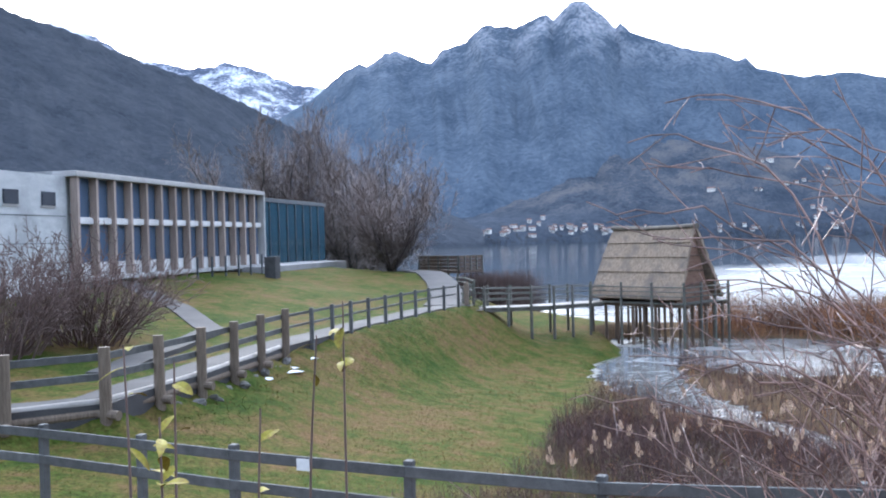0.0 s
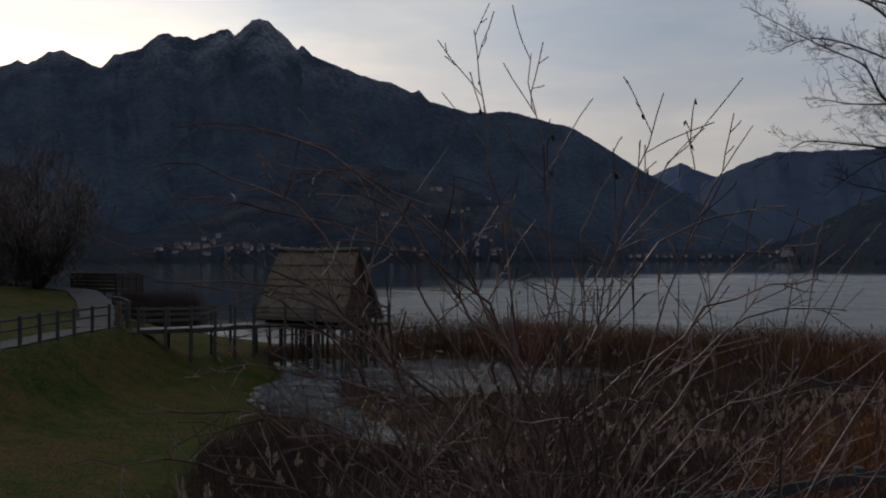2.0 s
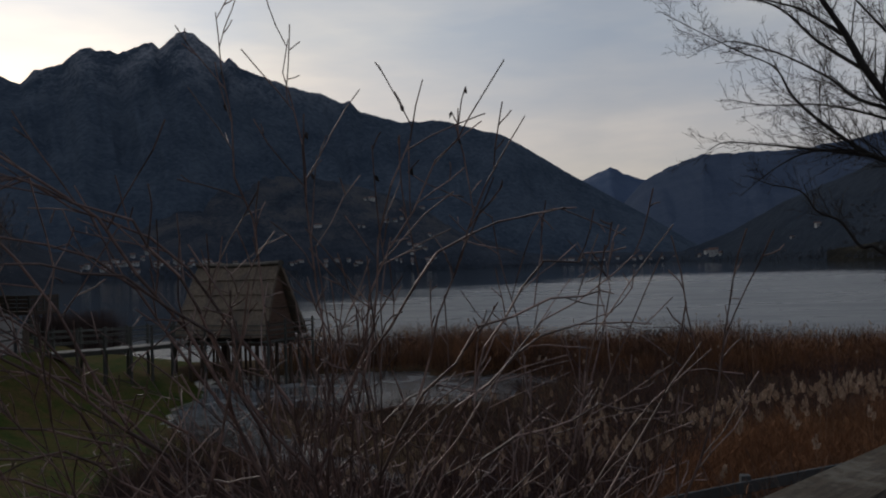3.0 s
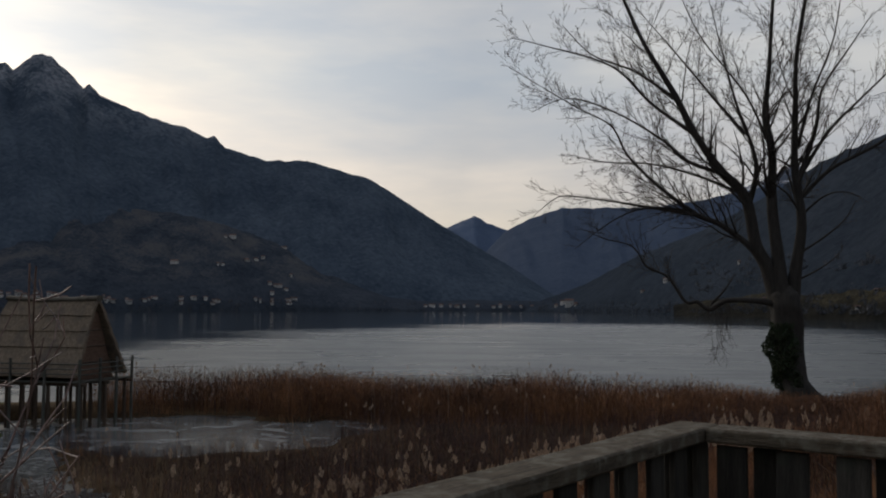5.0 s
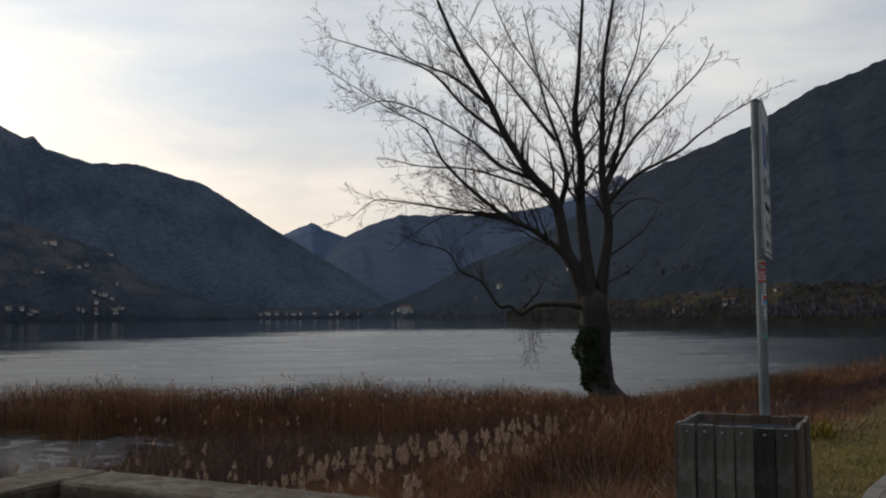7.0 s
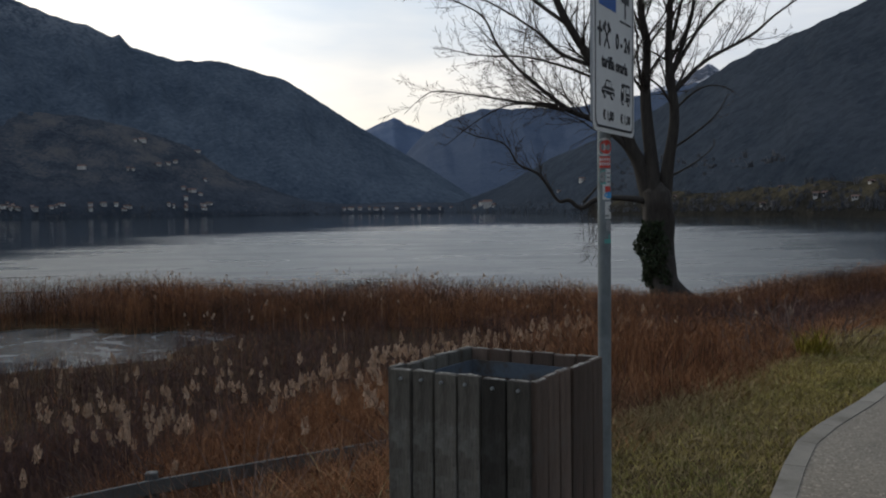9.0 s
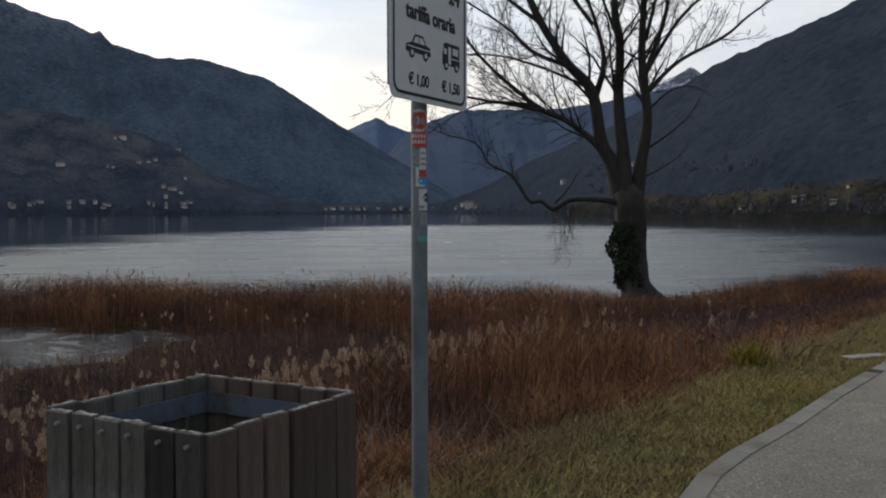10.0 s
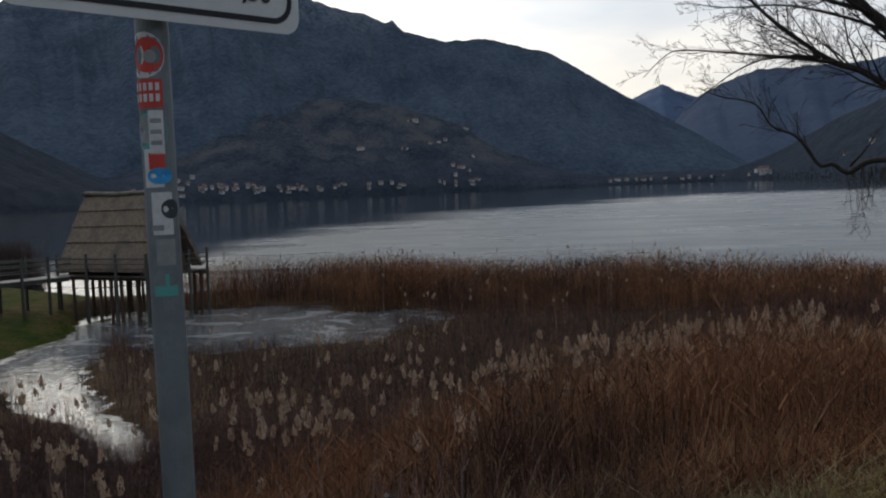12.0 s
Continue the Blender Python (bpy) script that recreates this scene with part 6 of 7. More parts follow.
def great_tree():
    rng = random.Random(21)
    foot = Vector((19.76, 55.42, 0.15))
    across = Vector((0.955, -0.30, 0)).normalized()
    depth = Vector((0.30, 0.955, 0)).normalized()
    t = thing("great_tree", "tall bare winter tree with ivy on its trunk among the reeds", "tree")
    spec = {"piece": [0.9, 0.8, 0.55, 0.45], "wander": [0.08, 0.11, 0.14, 0.15], "lift": [0.03, 0.035, 0.03, 0.02], "taper": 0.86, "least": 0.0100,
            "levels": 3, "shoots": [1.7, 2.65, 2.95, 0], "bare": [0.15, 0.09, 0.07, 0], "angle": (22, 60), "ratio": [0.30, 0.42, 0.45, 0.4], "thin": 0.46, "sway": 0.06}
    twigs = []

    def place(x, z, away=0.0):
        return foot + across * x + depth * away + Vector((0, 0, z))

    def bough(r0, r1, drift, *plan, shoots=1.0, bare=None, ratio=None):
        """A limb through places across and up from the foot, drifting away from or towards the path, with its shoots."""
        pts = [place(x, z, drift[0] + (drift[1] - drift[0]) * k / (len(plan) - 1)) for k, (x, z) in enumerate(plan)]
        pts[1:-1] = [p + across * rng.gauss(0, 0.16) + Vector((0, 0, rng.gauss(0, 0.12))) for p in pts[1:-1]]
        r0, r1 = (r0, r1) if r0 > 0.4 else (r0 * 0.74, 0.016)
        n = len(pts)
        loft("bough", pts, [r0 + (r1 - r0) * (k / (n - 1)) ** 0.8 for k in range(n)], BARK, t, "", 10 if r0 > 0.2 else 7, 0.16, r0 * 9 + drift[1])
        own = {**spec, "shoots": [spec["shoots"][0] * shoots, *spec["shoots"][1:]]}
        if bare is not None:
            own["bare"] = [bare, *spec["bare"][1:]]
        if ratio is not None:
            own["ratio"] = [ratio, *spec["ratio"][1:]]
        rows = []
        follow(rows, pts, r0 * 0.8, 0.013, rng, {**own, "sway": 0.0})
        thick, thin = split_rods(rows, 0.05)
        if thick:
            tubes("bough", thick, BARK, t)
        twigs.extend(thin)

    # trunk: two stems grown together, leaning a little, flared at the ground
    line = [(0.05, -0.3, 1.70), (-0.12, 0.5, 1.22), (-0.42, 1.5, 0.94), (-0.68, 2.9, 0.86), (-0.80, 4.6, 0.90), (-0.82, 6.2, 0.98), (-0.86, 7.1, 0.80), (-0.90, 7.7, 0.30)]
    loft("trunk", [place(x, z) for x, z, r in line], [r for x, z, r in line], BARK, t, "dark furrowed trunk", 22, 0.26, 3.0)
    for k in range(7):
        ang = k * 0.9
        tip = foot + Vector((math.cos(ang) * 2.3, math.sin(ang) * 2.3, -0.1))
        loft("root", [place(-0.1, 1.3), foot + Vector((math.cos(ang) * 1.1, math.sin(ang) * 1.1, 0.5)), tip], [0.45, 0.34, 0.12], BARK, t, "", 10, 0.2, k)
    # the main stems rise almost side by side
    bough(0.56, 0.10, (0.2, -1.5), (-1.2, 6.0), (-2.0, 8.6), (-2.5, 10.4), (-3.3, 13.2), (-4.8, 15.3), (-6.2, 17.7), (-7.6, 20.1), (-9.4, 23.8), (-10.8, 27.0), bare=0.34)
    bough(0.30, 0.07, (-0.3, 1.2), (-3.1, 12.6), (-2.7, 15.0), (-2.9, 17.0), (-3.8, 20.0), (-4.5, 23.4), (-5.4, 27.2), bare=0.2)
    bough(0.52, 0.09, (-0.2, 0.6), (-1.0, 6.4), (-1.3, 9.4), (-1.4, 13.0), (-1.6, 16.2), (-2.0, 18.8), (-1.8, 22.0), (-1.2, 28.0), bare=0.36)
    bough(0.48, 0.08, (0.2, -0.8), (-0.5, 6.0), (-0.2, 8.6), (0.0, 11.4), (0.0, 15.2), (-0.2, 18.7), (0.1, 22.5), (0.9, 27.4), bare=0.36)
    bough(0.24, 0.06, (-0.4, 2.2), (0.0, 14.2), (1.0, 17.8), (1.8, 20.4), (3.2, 22.9), (4.9, 25.6))
    bough(0.22, 0.05, (-0.2, -1.6), (0.1, 13.2), (2.0, 14.8), (4.3, 16.1), (6.1, 17.4), (7.9, 18.5), (10.2, 19.9))
    bough(0.20, 0.05, (0.0, 1.4), (0.1, 14.6), (2.2, 17.4), (4.1, 19.5), (6.0, 22.0), (7.3, 24.0))
    bough(0.18, 0.05, (0.2, -2.4), (0.0, 16.5), (1.0, 19.6), (2.2, 23.0), (2.8, 27.0))
    # limbs on the lake side, the lowest drooping at their ends
    bough(0.34, 0.05, (0.0, -2.6), (-1.9, 8.4), (-2.9, 10.0), (-4.6, 11.4), (-6.2, 12.3), (-7.6, 13.1), (-9.2, 14.8), (-10.6, 16.4), (-11.8, 18.4), (-13.8, 19.7), (-18.4, 22.6))
    bough(0.17, 0.04, (-1.2, 0.8), (-6.0, 12.2), (-8.0, 12.9), (-9.6, 13.0), (-12.4, 13.6), (-14.8, 13.9), (-16.4, 13.6), (-17.6, 12.6))
    bough(0.12, 0.03, (-1.2, -3.4), (-6.8, 12.6), (-9.2, 12.5), (-11.4, 11.7), (-13.8, 10.0), shoots=1.4)
    bough(0.30, 0.04, (0.0, -2.0), (-1.2, 6.4), (-2.6, 6.75), (-4.7, 6.7), (-5.6, 6.05), (-6.4, 6.5), (-7.1, 6.7), (-8.0, 8.3), (-9.6, 8.8), (-10.4, 10.3), (-12.2, 10.6), (-13.4, 11.4), shoots=1.3, ratio=0.22, bare=0.4)
    bough(0.13, 0.05, (-0.9, -1.6), (-5.4, 6.5), (-4.5, 7.4), (-3.9, 8.4), shoots=0.5, ratio=0.3)
    bough(0.20, 0.04, (-0.6, 2.0), (-4.8, 15.0), (-6.8, 15.9), (-9.0, 17.9), (-12.0, 20.0), (-15.2, 21.1), (-18.0, 20.4))
    bough(0.20, 0.04, (-0.8, -2.2), (-6.2, 17.5), (-8.9, 19.4), (-11.9, 22.3), (-15.8, 24.3), (-18.4, 24.8))
    bough(0.17, 0.04, (-1.0, 2.4), (-7.6, 20.0), (-9.9, 22.2), (-13.4, 24.1), (-15.8, 26.8))
    bough(0.19, 0.04, (0.2, 2.8), (-3.2, 17.6), (-5.7, 21.0), (-7.9, 23.9), (-10.5, 27.6))
    bough(0.16, 0.04, (-0.4, 3.2), (-3.4, 13.6), (-6.0, 15.0), (-9.4, 16.0), (-12.8, 16.4), (-15.6, 17.4))
    bough(0.14, 0.04, (0.0, -3.0), (-1.6, 16.4), (-3.0, 20.0), (-6.0, 24.0), (-7.4, 27.6))
    # short limbs on the land side
    bough(0.13, 0.03, (0.1, -1.0), (-0.2, 9.6), (1.3, 10.7), (2.5, 11.8), (3.3, 12.9), shoots=0.8, ratio=0.3)
    bough(0.11, 0.03, (0.1, 0.8), (-0.2, 8.0), (1.0, 8.8), (2.0, 9.3), (2.6, 10.0), shoots=0.7, ratio=0.3)
    bough(0.12, 0.03, (0.1, -1.4), (0.0, 12.0), (1.4, 13.2), (2.6, 13.4), (3.6, 13.0), shoots=0.9, ratio=0.3)
    # hanging twigs under the low limb
    for k in range(9):
        p = place(rng.uniform(-5.6, -4.2), 6.4, -1.0 + rng.uniform(-0.5, 0.5))
        w = Vector((rng.uniform(-0.2, 0.2), rng.uniform(-0.2, 0.2), -1))
        grow(twigs, p, w.normalized(), rng.uniform(1.2, 3.8), 0.026, 2, rng, {**spec, "lift": [0, 0, -0.02, -0.03]})
    tw = tubes("crown", twigs, TWIGS, t, "fine bare twigs")
    tw["kind"] = "stuff"
    # ivy clump on the lower trunk
    n = 5200
    r = np.random.default_rng(4)
    z = r.uniform(1.2, 5.4, n)
    ang = r.uniform(0.30 * np.pi, 1.70 * np.pi, n)
    wide = np.interp(z, [1.0, 2.4, 3.6, 4.6, 5.4], [0.85, 1.06, 1.18, 1.14, 0.86]) * r.uniform(0.80, 1.12, n) * (1 + 0.22 * np.sin(z * 2.9) * np.cos(ang * 3))
    cx = np.interp(z, [1.0, 3.0, 5.4], [-0.46, -0.80, -0.92])
    base = np.stack([foot.x + across.x * (cx + wide * np.cos(ang)) + depth.x * wide * np.sin(ang), foot.y + across.y * (cx + wide * np.cos(ang)) + depth.y * wide * np.sin(ang), z], axis=1)
    v, f = ribbons(base, r.uniform(0.08, 0.17, n), r.uniform(0.08, 0.16, n), r.uniform(0.1, 1.1, n), r.uniform(-0.9, 0.2, n), 1, 9)
    iv = quads("ivy", v, f, IVY, t, "dark ivy leaves")
    iv["kind"] = "stuff"
    return t


great_tree()


def bare_tree(name, label, at, tall, spread, seed, material, stems=3, dense=1.0, thick=0.011):
    rng = random.Random(seed)
    t = thing(name, label, "tree")
    spec = {"piece": [0.9, 0.8, 0.6, 0.5], "wander": [0.08, 0.12, 0.15, 0.16], "lift": [0.02, 0.03, 0.03, 0.02], "taper": 0.85, "least": 0.014,
            "levels": 3, "shoots": [1.1 * dense, 1.2 * dense, 1.3 * dense, 0], "bare": [0.12, 0.1, 0.1, 0], "angle": (20, 52), "ratio": [0.36, 0.42, 0.42, 0.4], "thin": 0.55}
    foot = Vector((at[0], at[1], height(*at) - 0.2))
    trunk, twigs = [], []
    for k in range(stems):
        rows = []
        az = 6.283 * k / stems + rng.random()
        way = Vector((math.cos(az) * spread, math.sin(az) * spread, 1)).normalized()
        grow(rows, foot + Vector((math.cos(az) * 0.15, math.sin(az) * 0.15, 0)), way, tall * rng.uniform(0.8, 1.05), tall * thick, 0, rng, spec)
        a, c = split_rods(rows, 0.05)
        trunk += a
        twigs += c
    if not trunk:
        trunk, twigs = split_rods(twigs, 0.024)
    tubes("trunk", trunk, BARK, t)
    tw = tubes("crown", twigs, material, t, "fine bare twigs", far=True)
    tw["kind"] = "stuff"
    return t


bare_tree("willow_tree", "broad bushy leafless willow at the lawn edge", (-46.6, 50.0), 8.2, 0.55, 5, WILLOW_TWIG, stems=34, dense=2.9, thick=0.0055)
bare_tree("tall_tree", "tall dark leafless tree behind the museum hall", (-66.0, 70.0), 16.5, 0.50, 6, WILLOW_TWIG, stems=8, dense=2.6)
bare_tree("tall_tree", "tall dark leafless tree behind the museum", (-76.0, 66.0), 15.5, 0.55, 7, WILLOW_TWIG, stems=8, dense=2.6)
bare_tree("tall_tree", "slender dark leafless tree behind the glass hall", (-72.0, 70.5), 17.0, 0.40, 9, WILLOW_TWIG, stems=8, dense=2.5)


def shrub(name, label, at, tall, spread, stems, seed, material, droop=0.0, shoots=2.0, thick=0.016, foot_r=0.25, levels=2, least=0.0028, base=None, ways=None):
    rng = random.Random(seed)
    t = thing(name, label, "shrub")
    spec = {"piece": [0.22, 0.16, 0.11, 0.1], "wander": [0.07, 0.10, 0.13, 0.14], "lift": [droop, 0.01, 0.01, 0.0], "taper": 0.82, "least": least,
            "levels": levels, "shoots": [shoots, shoots * 0.9, 1.0, 0], "bare": [0.18, 0.12, 0.1, 0], "angle": (22, 55), "ratio": [0.34, 0.36, 0.4, 0.4], "thin": 0.62}
    z = height(*at) - 0.1 if base is None else base
    rows = []
    for k in range(stems):
        az = 6.283 * k / stems + rng.uniform(-0.4, 0.4)
        out = rng.uniform(0.1, 1.0) * spread
        way = Vector((math.cos(az) * out, math.sin(az) * out, 1)).normalized()
        f = Vector((at[0] + math.cos(az) * foot_r * rng.random(), at[1] + math.sin(az) * foot_r * rng.random(), z))
        one = []
        grow(one, f, way, tall * rng.uniform(0.65, 1.1), thick * rng.uniform(0.6, 1.2), 0, rng, spec)
        tubes("branch", one, material, t)
        rows += one
    return t, rows


shrub("round_shrub", "dense dark leafless shrub beside the museum path", (-29.0, 11.2), 3.4, 1.2, 110, 31, HAZEL_TWIG, shoots=3.2, thick=0.03, foot_r=1.3, least=0.010)
shrub("round_shrub", "dense dark leafless shrub below the concrete wing", (-28.0, 7.5), 3.3, 1.2, 110, 32, HAZEL_TWIG, shoots=3.2, thick=0.03, foot_r=1.3, least=0.010)


def fold_out_of_view(rows):
    """Shapes the shrub to the camera's view: twigs past its left edge bend back."""
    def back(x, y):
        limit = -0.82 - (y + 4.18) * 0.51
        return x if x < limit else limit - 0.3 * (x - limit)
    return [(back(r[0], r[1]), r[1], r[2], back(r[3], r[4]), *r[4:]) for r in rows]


def near_shrub():
    """The tangled bare shrub on the bank, with long arching shoots."""
    rng = random.Random(77)
    c = (-3.62, -1.92)
    z0 = height(*c)
    t = thing("bank_shrub", "tangled bare red-brown shrub with long arching shoots on the bank", "shrub")
    spec = {"piece": [0.15, 0.10, 0.08, 0.1], "wander": [0.065, 0.10, 0.13, 0.12], "lift": [-0.012, 0.006, 0.01, 0.0], "taper": 0.78, "least": 0.0027,
            "sway": 0.016, "levels": 2, "shoots": [4.4, 3.6, 0, 0], "bare": [0.2, 0.12, 0.1, 0], "angle": (28, 68), "ratio": [0.28, 0.36, 0.4, 0.4], "thin": 0.62}
    right = Vector((0.92, 0.39, 0))
    fwd = Vector((-0.39, 0.92, 0))
    for k in range(96):
        rows = []
        side = min(rng.gauss(-0.1, 1.0), 0.75)
        lean = rng.uniform(-0.5, 0.5)
        f = Vector((c[0], c[1], z0 - 0.15)) + right * rng.gauss(0.1, 0.42) + fwd * rng.gauss(0, 0.35)
        tall = rng.uniform(1.4, 2.55)
        grow(rows, f, (right * side + fwd * lean + Vector((0, 0, 1.15))).normalized(), tall, rng.uniform(0.006, 0.014), 0, rng, {**spec, "lift": [-0.03 if side < -0.4 else -0.004, 0.006, 0.01, 0]})
        tubes("shoot", fold_out_of_view(rows), SHRUB_BARK, t)
    # long shoots arching west over the meadow, and a few to the east
    for a, b in ((-2.1, 3.3), (-1.9, 3.05), (-1.7, 2.7), (-2.1, 2.5), (-1.9, 2.0), (-2.2, 1.8), (-1.4, 3.0), (-2.0, 1.5), (1.4, 1.9), (1.6, 2.3), (-2.0, 2.9), (-2.2, 2.65), (-1.6, 2.45), (-1.8, 3.1), (-1.3, 1.9), (-2.6, 2.2), (-1.9, 1.7), (1.2, 2.7), (1.5, 2.5), (1.6, 2.9), (1.3, 2.0)):
        rows = []
        a, b = max(0.78 * a, -1.7), 0.72 * b + 0.12
        p0 = Vector((c[0], c[1], z0 + 0.05)) + right * rng.uniform(-0.5, 0.35) + fwd * rng.uniform(-0.3, 0.3)
        pts = [p0, p0 + right * a * 0.22 + Vector((0, 0, b * 0.55)), p0 + right * a * 0.60 + Vector((0, 0, b * 0.93)) - fwd * 0.2, p0 + right * a * 1.0 + Vector((0, 0, b)) - fwd * 0.35]
        follow(rows, pts, 0.0115, 0.003, rng, {**spec, "shoots": [5.8, 3.4, 0, 0], "ratio": [0.17, 0.34, 0.4, 0.4]})
        tubes("shoot", fold_out_of_view(rows), SHRUB_BARK, t)
    tips = []
    # the tallest shoots, forked, which stand against the sky
    for tx, ty, tz in ((-3.94, -2.03, 7.40), (-3.70, -1.85, 7.30), (-3.10, -2.10, 7.05), (-2.98, -2.00, 6.96), (-2.78, -2.05, 6.92), (-2.40, -1.80, 6.45)):
        rows = []
        tip = Vector((tx, ty, tz))
        p0 = Vector((c[0], c[1], z0)) + right * rng.uniform(-0.2, 0.3)
        way = tip - p0
        pts = [p0, p0 + Vector((way.x * 0.16, way.y * 0.3, way.z * 0.4)), p0 + Vector((way.x * 0.50, way.y * 0.6, way.z * 0.74)), tip]
        follow(rows, pts, 0.009, 0.0024, rng, {**spec, "shoots": [7.5, 3.0, 0, 0], "bare": [0.62, 0.2, 0, 0], "ratio": [0.19, 0.34, 0.4, 0.4], "angle": (26, 50), "levels": 2})
        tubes("shoot", fold_out_of_view(rows), SHRUB_BARK, t)
        tips += [Vector(q[3:6]) for q in fold_out_of_view(rows) if q[5] > 6.7 and q[7] < 0.004]
    # a few withered leaves left on the tips
    for k in range(10):
        p = rng.choice(tips)
        bm = bmesh.new()
        ring = [(0, 0, 0), (0.007, 0.004, -0.014), (0.005, -0.003, -0.034), (-0.006, 0.003, -0.026), (-0.007, -0.002, -0.010)]
        bm.faces.new([bm.verts.new(q) for q in ring])
        ob = part("withered_leaf", bm, DARK_LEAF, t, "small withered leaf")
        ob.matrix_local = Matrix.Translation(p) @ pose(0, 0, 0, rng.uniform(-30, 30), rng.uniform(-30, 30), rng.uniform(0, 360))
    return t


near_shrub()


def sapling(at, tall, leaves, seed, base, lean=(0, 0)):
    """A thin upright stem with a few large yellow leaves."""
    rng = random.Random(seed)
    t = thing("sapling", "thin upright stem with a few yellowing leaves on the bank", "sapling", group="yellow-leaved stems on the bank")
    rows = []
    pts = [Vector((at[0] + lean[0] * f, at[1] + lean[1] * f, base + tall * f)) for f in (0, 0.35, 0.7, 1)]
    loft("stem", [p + Vector((rng.gauss(0, 0.012), rng.gauss(0, 0.012), 0)) for p in pts], [0.008, 0.007, 0.005, 0.003], HAZEL_TWIG, t, "", 6)
    for k in range(leaves):
        f = 1 - (0.12 if seed < 52 else 0.4) * rng.random() ** 1.2
        p = Vector((at[0] + lean[0] * f, at[1] + lean[1] * f, base + tall * f))
        bm = bmesh.new()
        ln, wd = rng.uniform(0.065, 0.12), rng.uniform(0.014, 0.024)
        prev = None
        for i in range(7):
            s = i / 6
            w = wd * math.sin(math.pi * min(0.98, s * 0.92 + 0.05)) ** 0.8
            droop = -0.35 * ln * s * s
            row = [bm.verts.new((s * ln, -w, droop + 0.18 * w)), bm.verts.new((s * ln, 0, droop)), bm.verts.new((s * ln, w, droop + 0.18 * w))]
            if prev:
                bm.faces.new((prev[0], row[0], row[1], prev[1]))
                bm.faces.new((prev[1], row[1], row[2], prev[2]))
            prev = row
        ob = part("leaf", bm, YELLOW_LEAF, t, "yellow-green leaf with brown edges")
        ob.matrix_local = Matrix.Translation(p) @ pose(0, 0, 0, rng.uniform(-35, 35), rng.uniform(-35, 30), rng.uniform(0, 360))
    return t


for i, (x, y, ztop, n) in enumerate([(-5.96, -3.93, 5.95, 2), (-5.89, -3.84, 6.08, 6), (-6.05, -4.55, 5.92, 9), (-6.2, -4.62, 5.98, 8), (-5.75, -4.85, 5.80, 7), (-6.0, -4.2, 5.70, 5)]):
    zb = height(x, y) - 0.1
    sapling((x, y), ztop - zb, n, 50 + i, zb, (0.03, 0.02))

# ---- reeds, grasses ----


def scatter(n, x0, x1, y0, y1, seed):
    r = np.random.default_rng(seed)
    return r.uniform(x0, x1, n), r.uniform(y0, y1, n), r


def reed_density(x, y):
    u, _ = along(BANK, x, y)
    gap, side = channel_gap(x, y)
    z, g = land(x, y)
    bank_edge = np.interp(x, [-30, -9, -4, 2, 3.2, 6, 40], [7.5, 6.5, 3.6, 2.6, 0.35, 0.1, 0.3])
    d = (smooth01((u - bank_edge) / 1.5)) * smooth01((z + 0.55) / 0.25)
    west = np.interp(y, [8, 14, 20, 26, 31, 40, 48.5, 50], [-12.7, -14.6, -17.0, -18.6, -20.0, -21.5, -22.0, -29])
    d = d * np.where(x > west, 1.0, 0.0)
    d = d * np.where(gap > 0.0, 1.0, 0.03 + np.interp(x, [-14, -12, -9.5], [0.0, 0.20, 0.42]) * (y > 30) + 0.7 * (y < 28.0) * (lumps(x, y, 1.1, 44) > -0.25))
    d = d * (0.45 + 0.55 * smooth01(lumps(x, y, 0.55, 12) * 1.5 + 0.55))
    return d, u, z, gap


def thicket_zone(x, y):
    """One where low dark scrub stands instead of tall reeds: east of the front, and in the trough before the far belt."""
    east = smooth01((x - 6.3 - 0.19 * (y - 8) + 0.6 * lumps(x, y, 0.8, 51)) / 1.6) * smooth01((47 - y) / 4)
    front = np.interp(x, [-5, -2.5, -0.5, 1, 4, 10], [4.0, 9.0, 16.0, 22.0, 24.6, 25.6])
    trough = smooth01((y - front + 1.4 * lumps(x, y, 0.4, 52)) / 2.5) * smooth01((46 - y) / 5) * 0.92
    west = smooth01((-6.6 - x + lumps(x, y, 0.8, 53)) / 2.0) * smooth01((22 - y) / 3)
    return np.maximum(np.maximum(east, trough), west)


def reed_height(x, y, u):
    """How tall the reeds stand: low on the bank, a tall front, a low trough, a tall belt at the open water, low ones about the tree."""
    tall = 1.90 + 0.40 * lumps(x, y, 0.3, 15) + 0.16 * lumps(x, y, 1.3, 16)
    tall = tall * np.interp(y, [8, 20, 27, 34, 46, 53], [0.78, 0.82, 0.86, 0.86, 1.0, 1.16])
    tall = tall * (1 - 0.36 * thicket_zone(x, y))
    low = np.interp(u, [0.1, 1, 3, 6, 10], [0.12, 0.27, 0.46, 0.74, 1.0])
    full = np.interp(u, [0.0, 0.5, 2, 6, 10], [0.30, 0.52, 0.66, 0.85, 1.0])
    near_sign = smooth01((6.6 - x) / 1.6) * smooth01((x - 2.7) / 0.7)
    tall = tall * (low * (1 - near_sign) + full * near_sign)
    # lower growth by the creek and before the great tree
    tall = tall * (1 - 0.30 * np.exp(-((x + 9.5) ** 2 + (y - 18.5) ** 2) / 22.0))
    tall = tall * (1 - 0.42 * np.exp(-((x + 14.0) / 6.5) ** 2 - ((y - 31.0) / 4.5) ** 2))
    return tall * (1 - 0.58 * np.exp(-((x - 18.9) / 6.0) ** 2 - ((y - 52.0) / 6.5) ** 2))


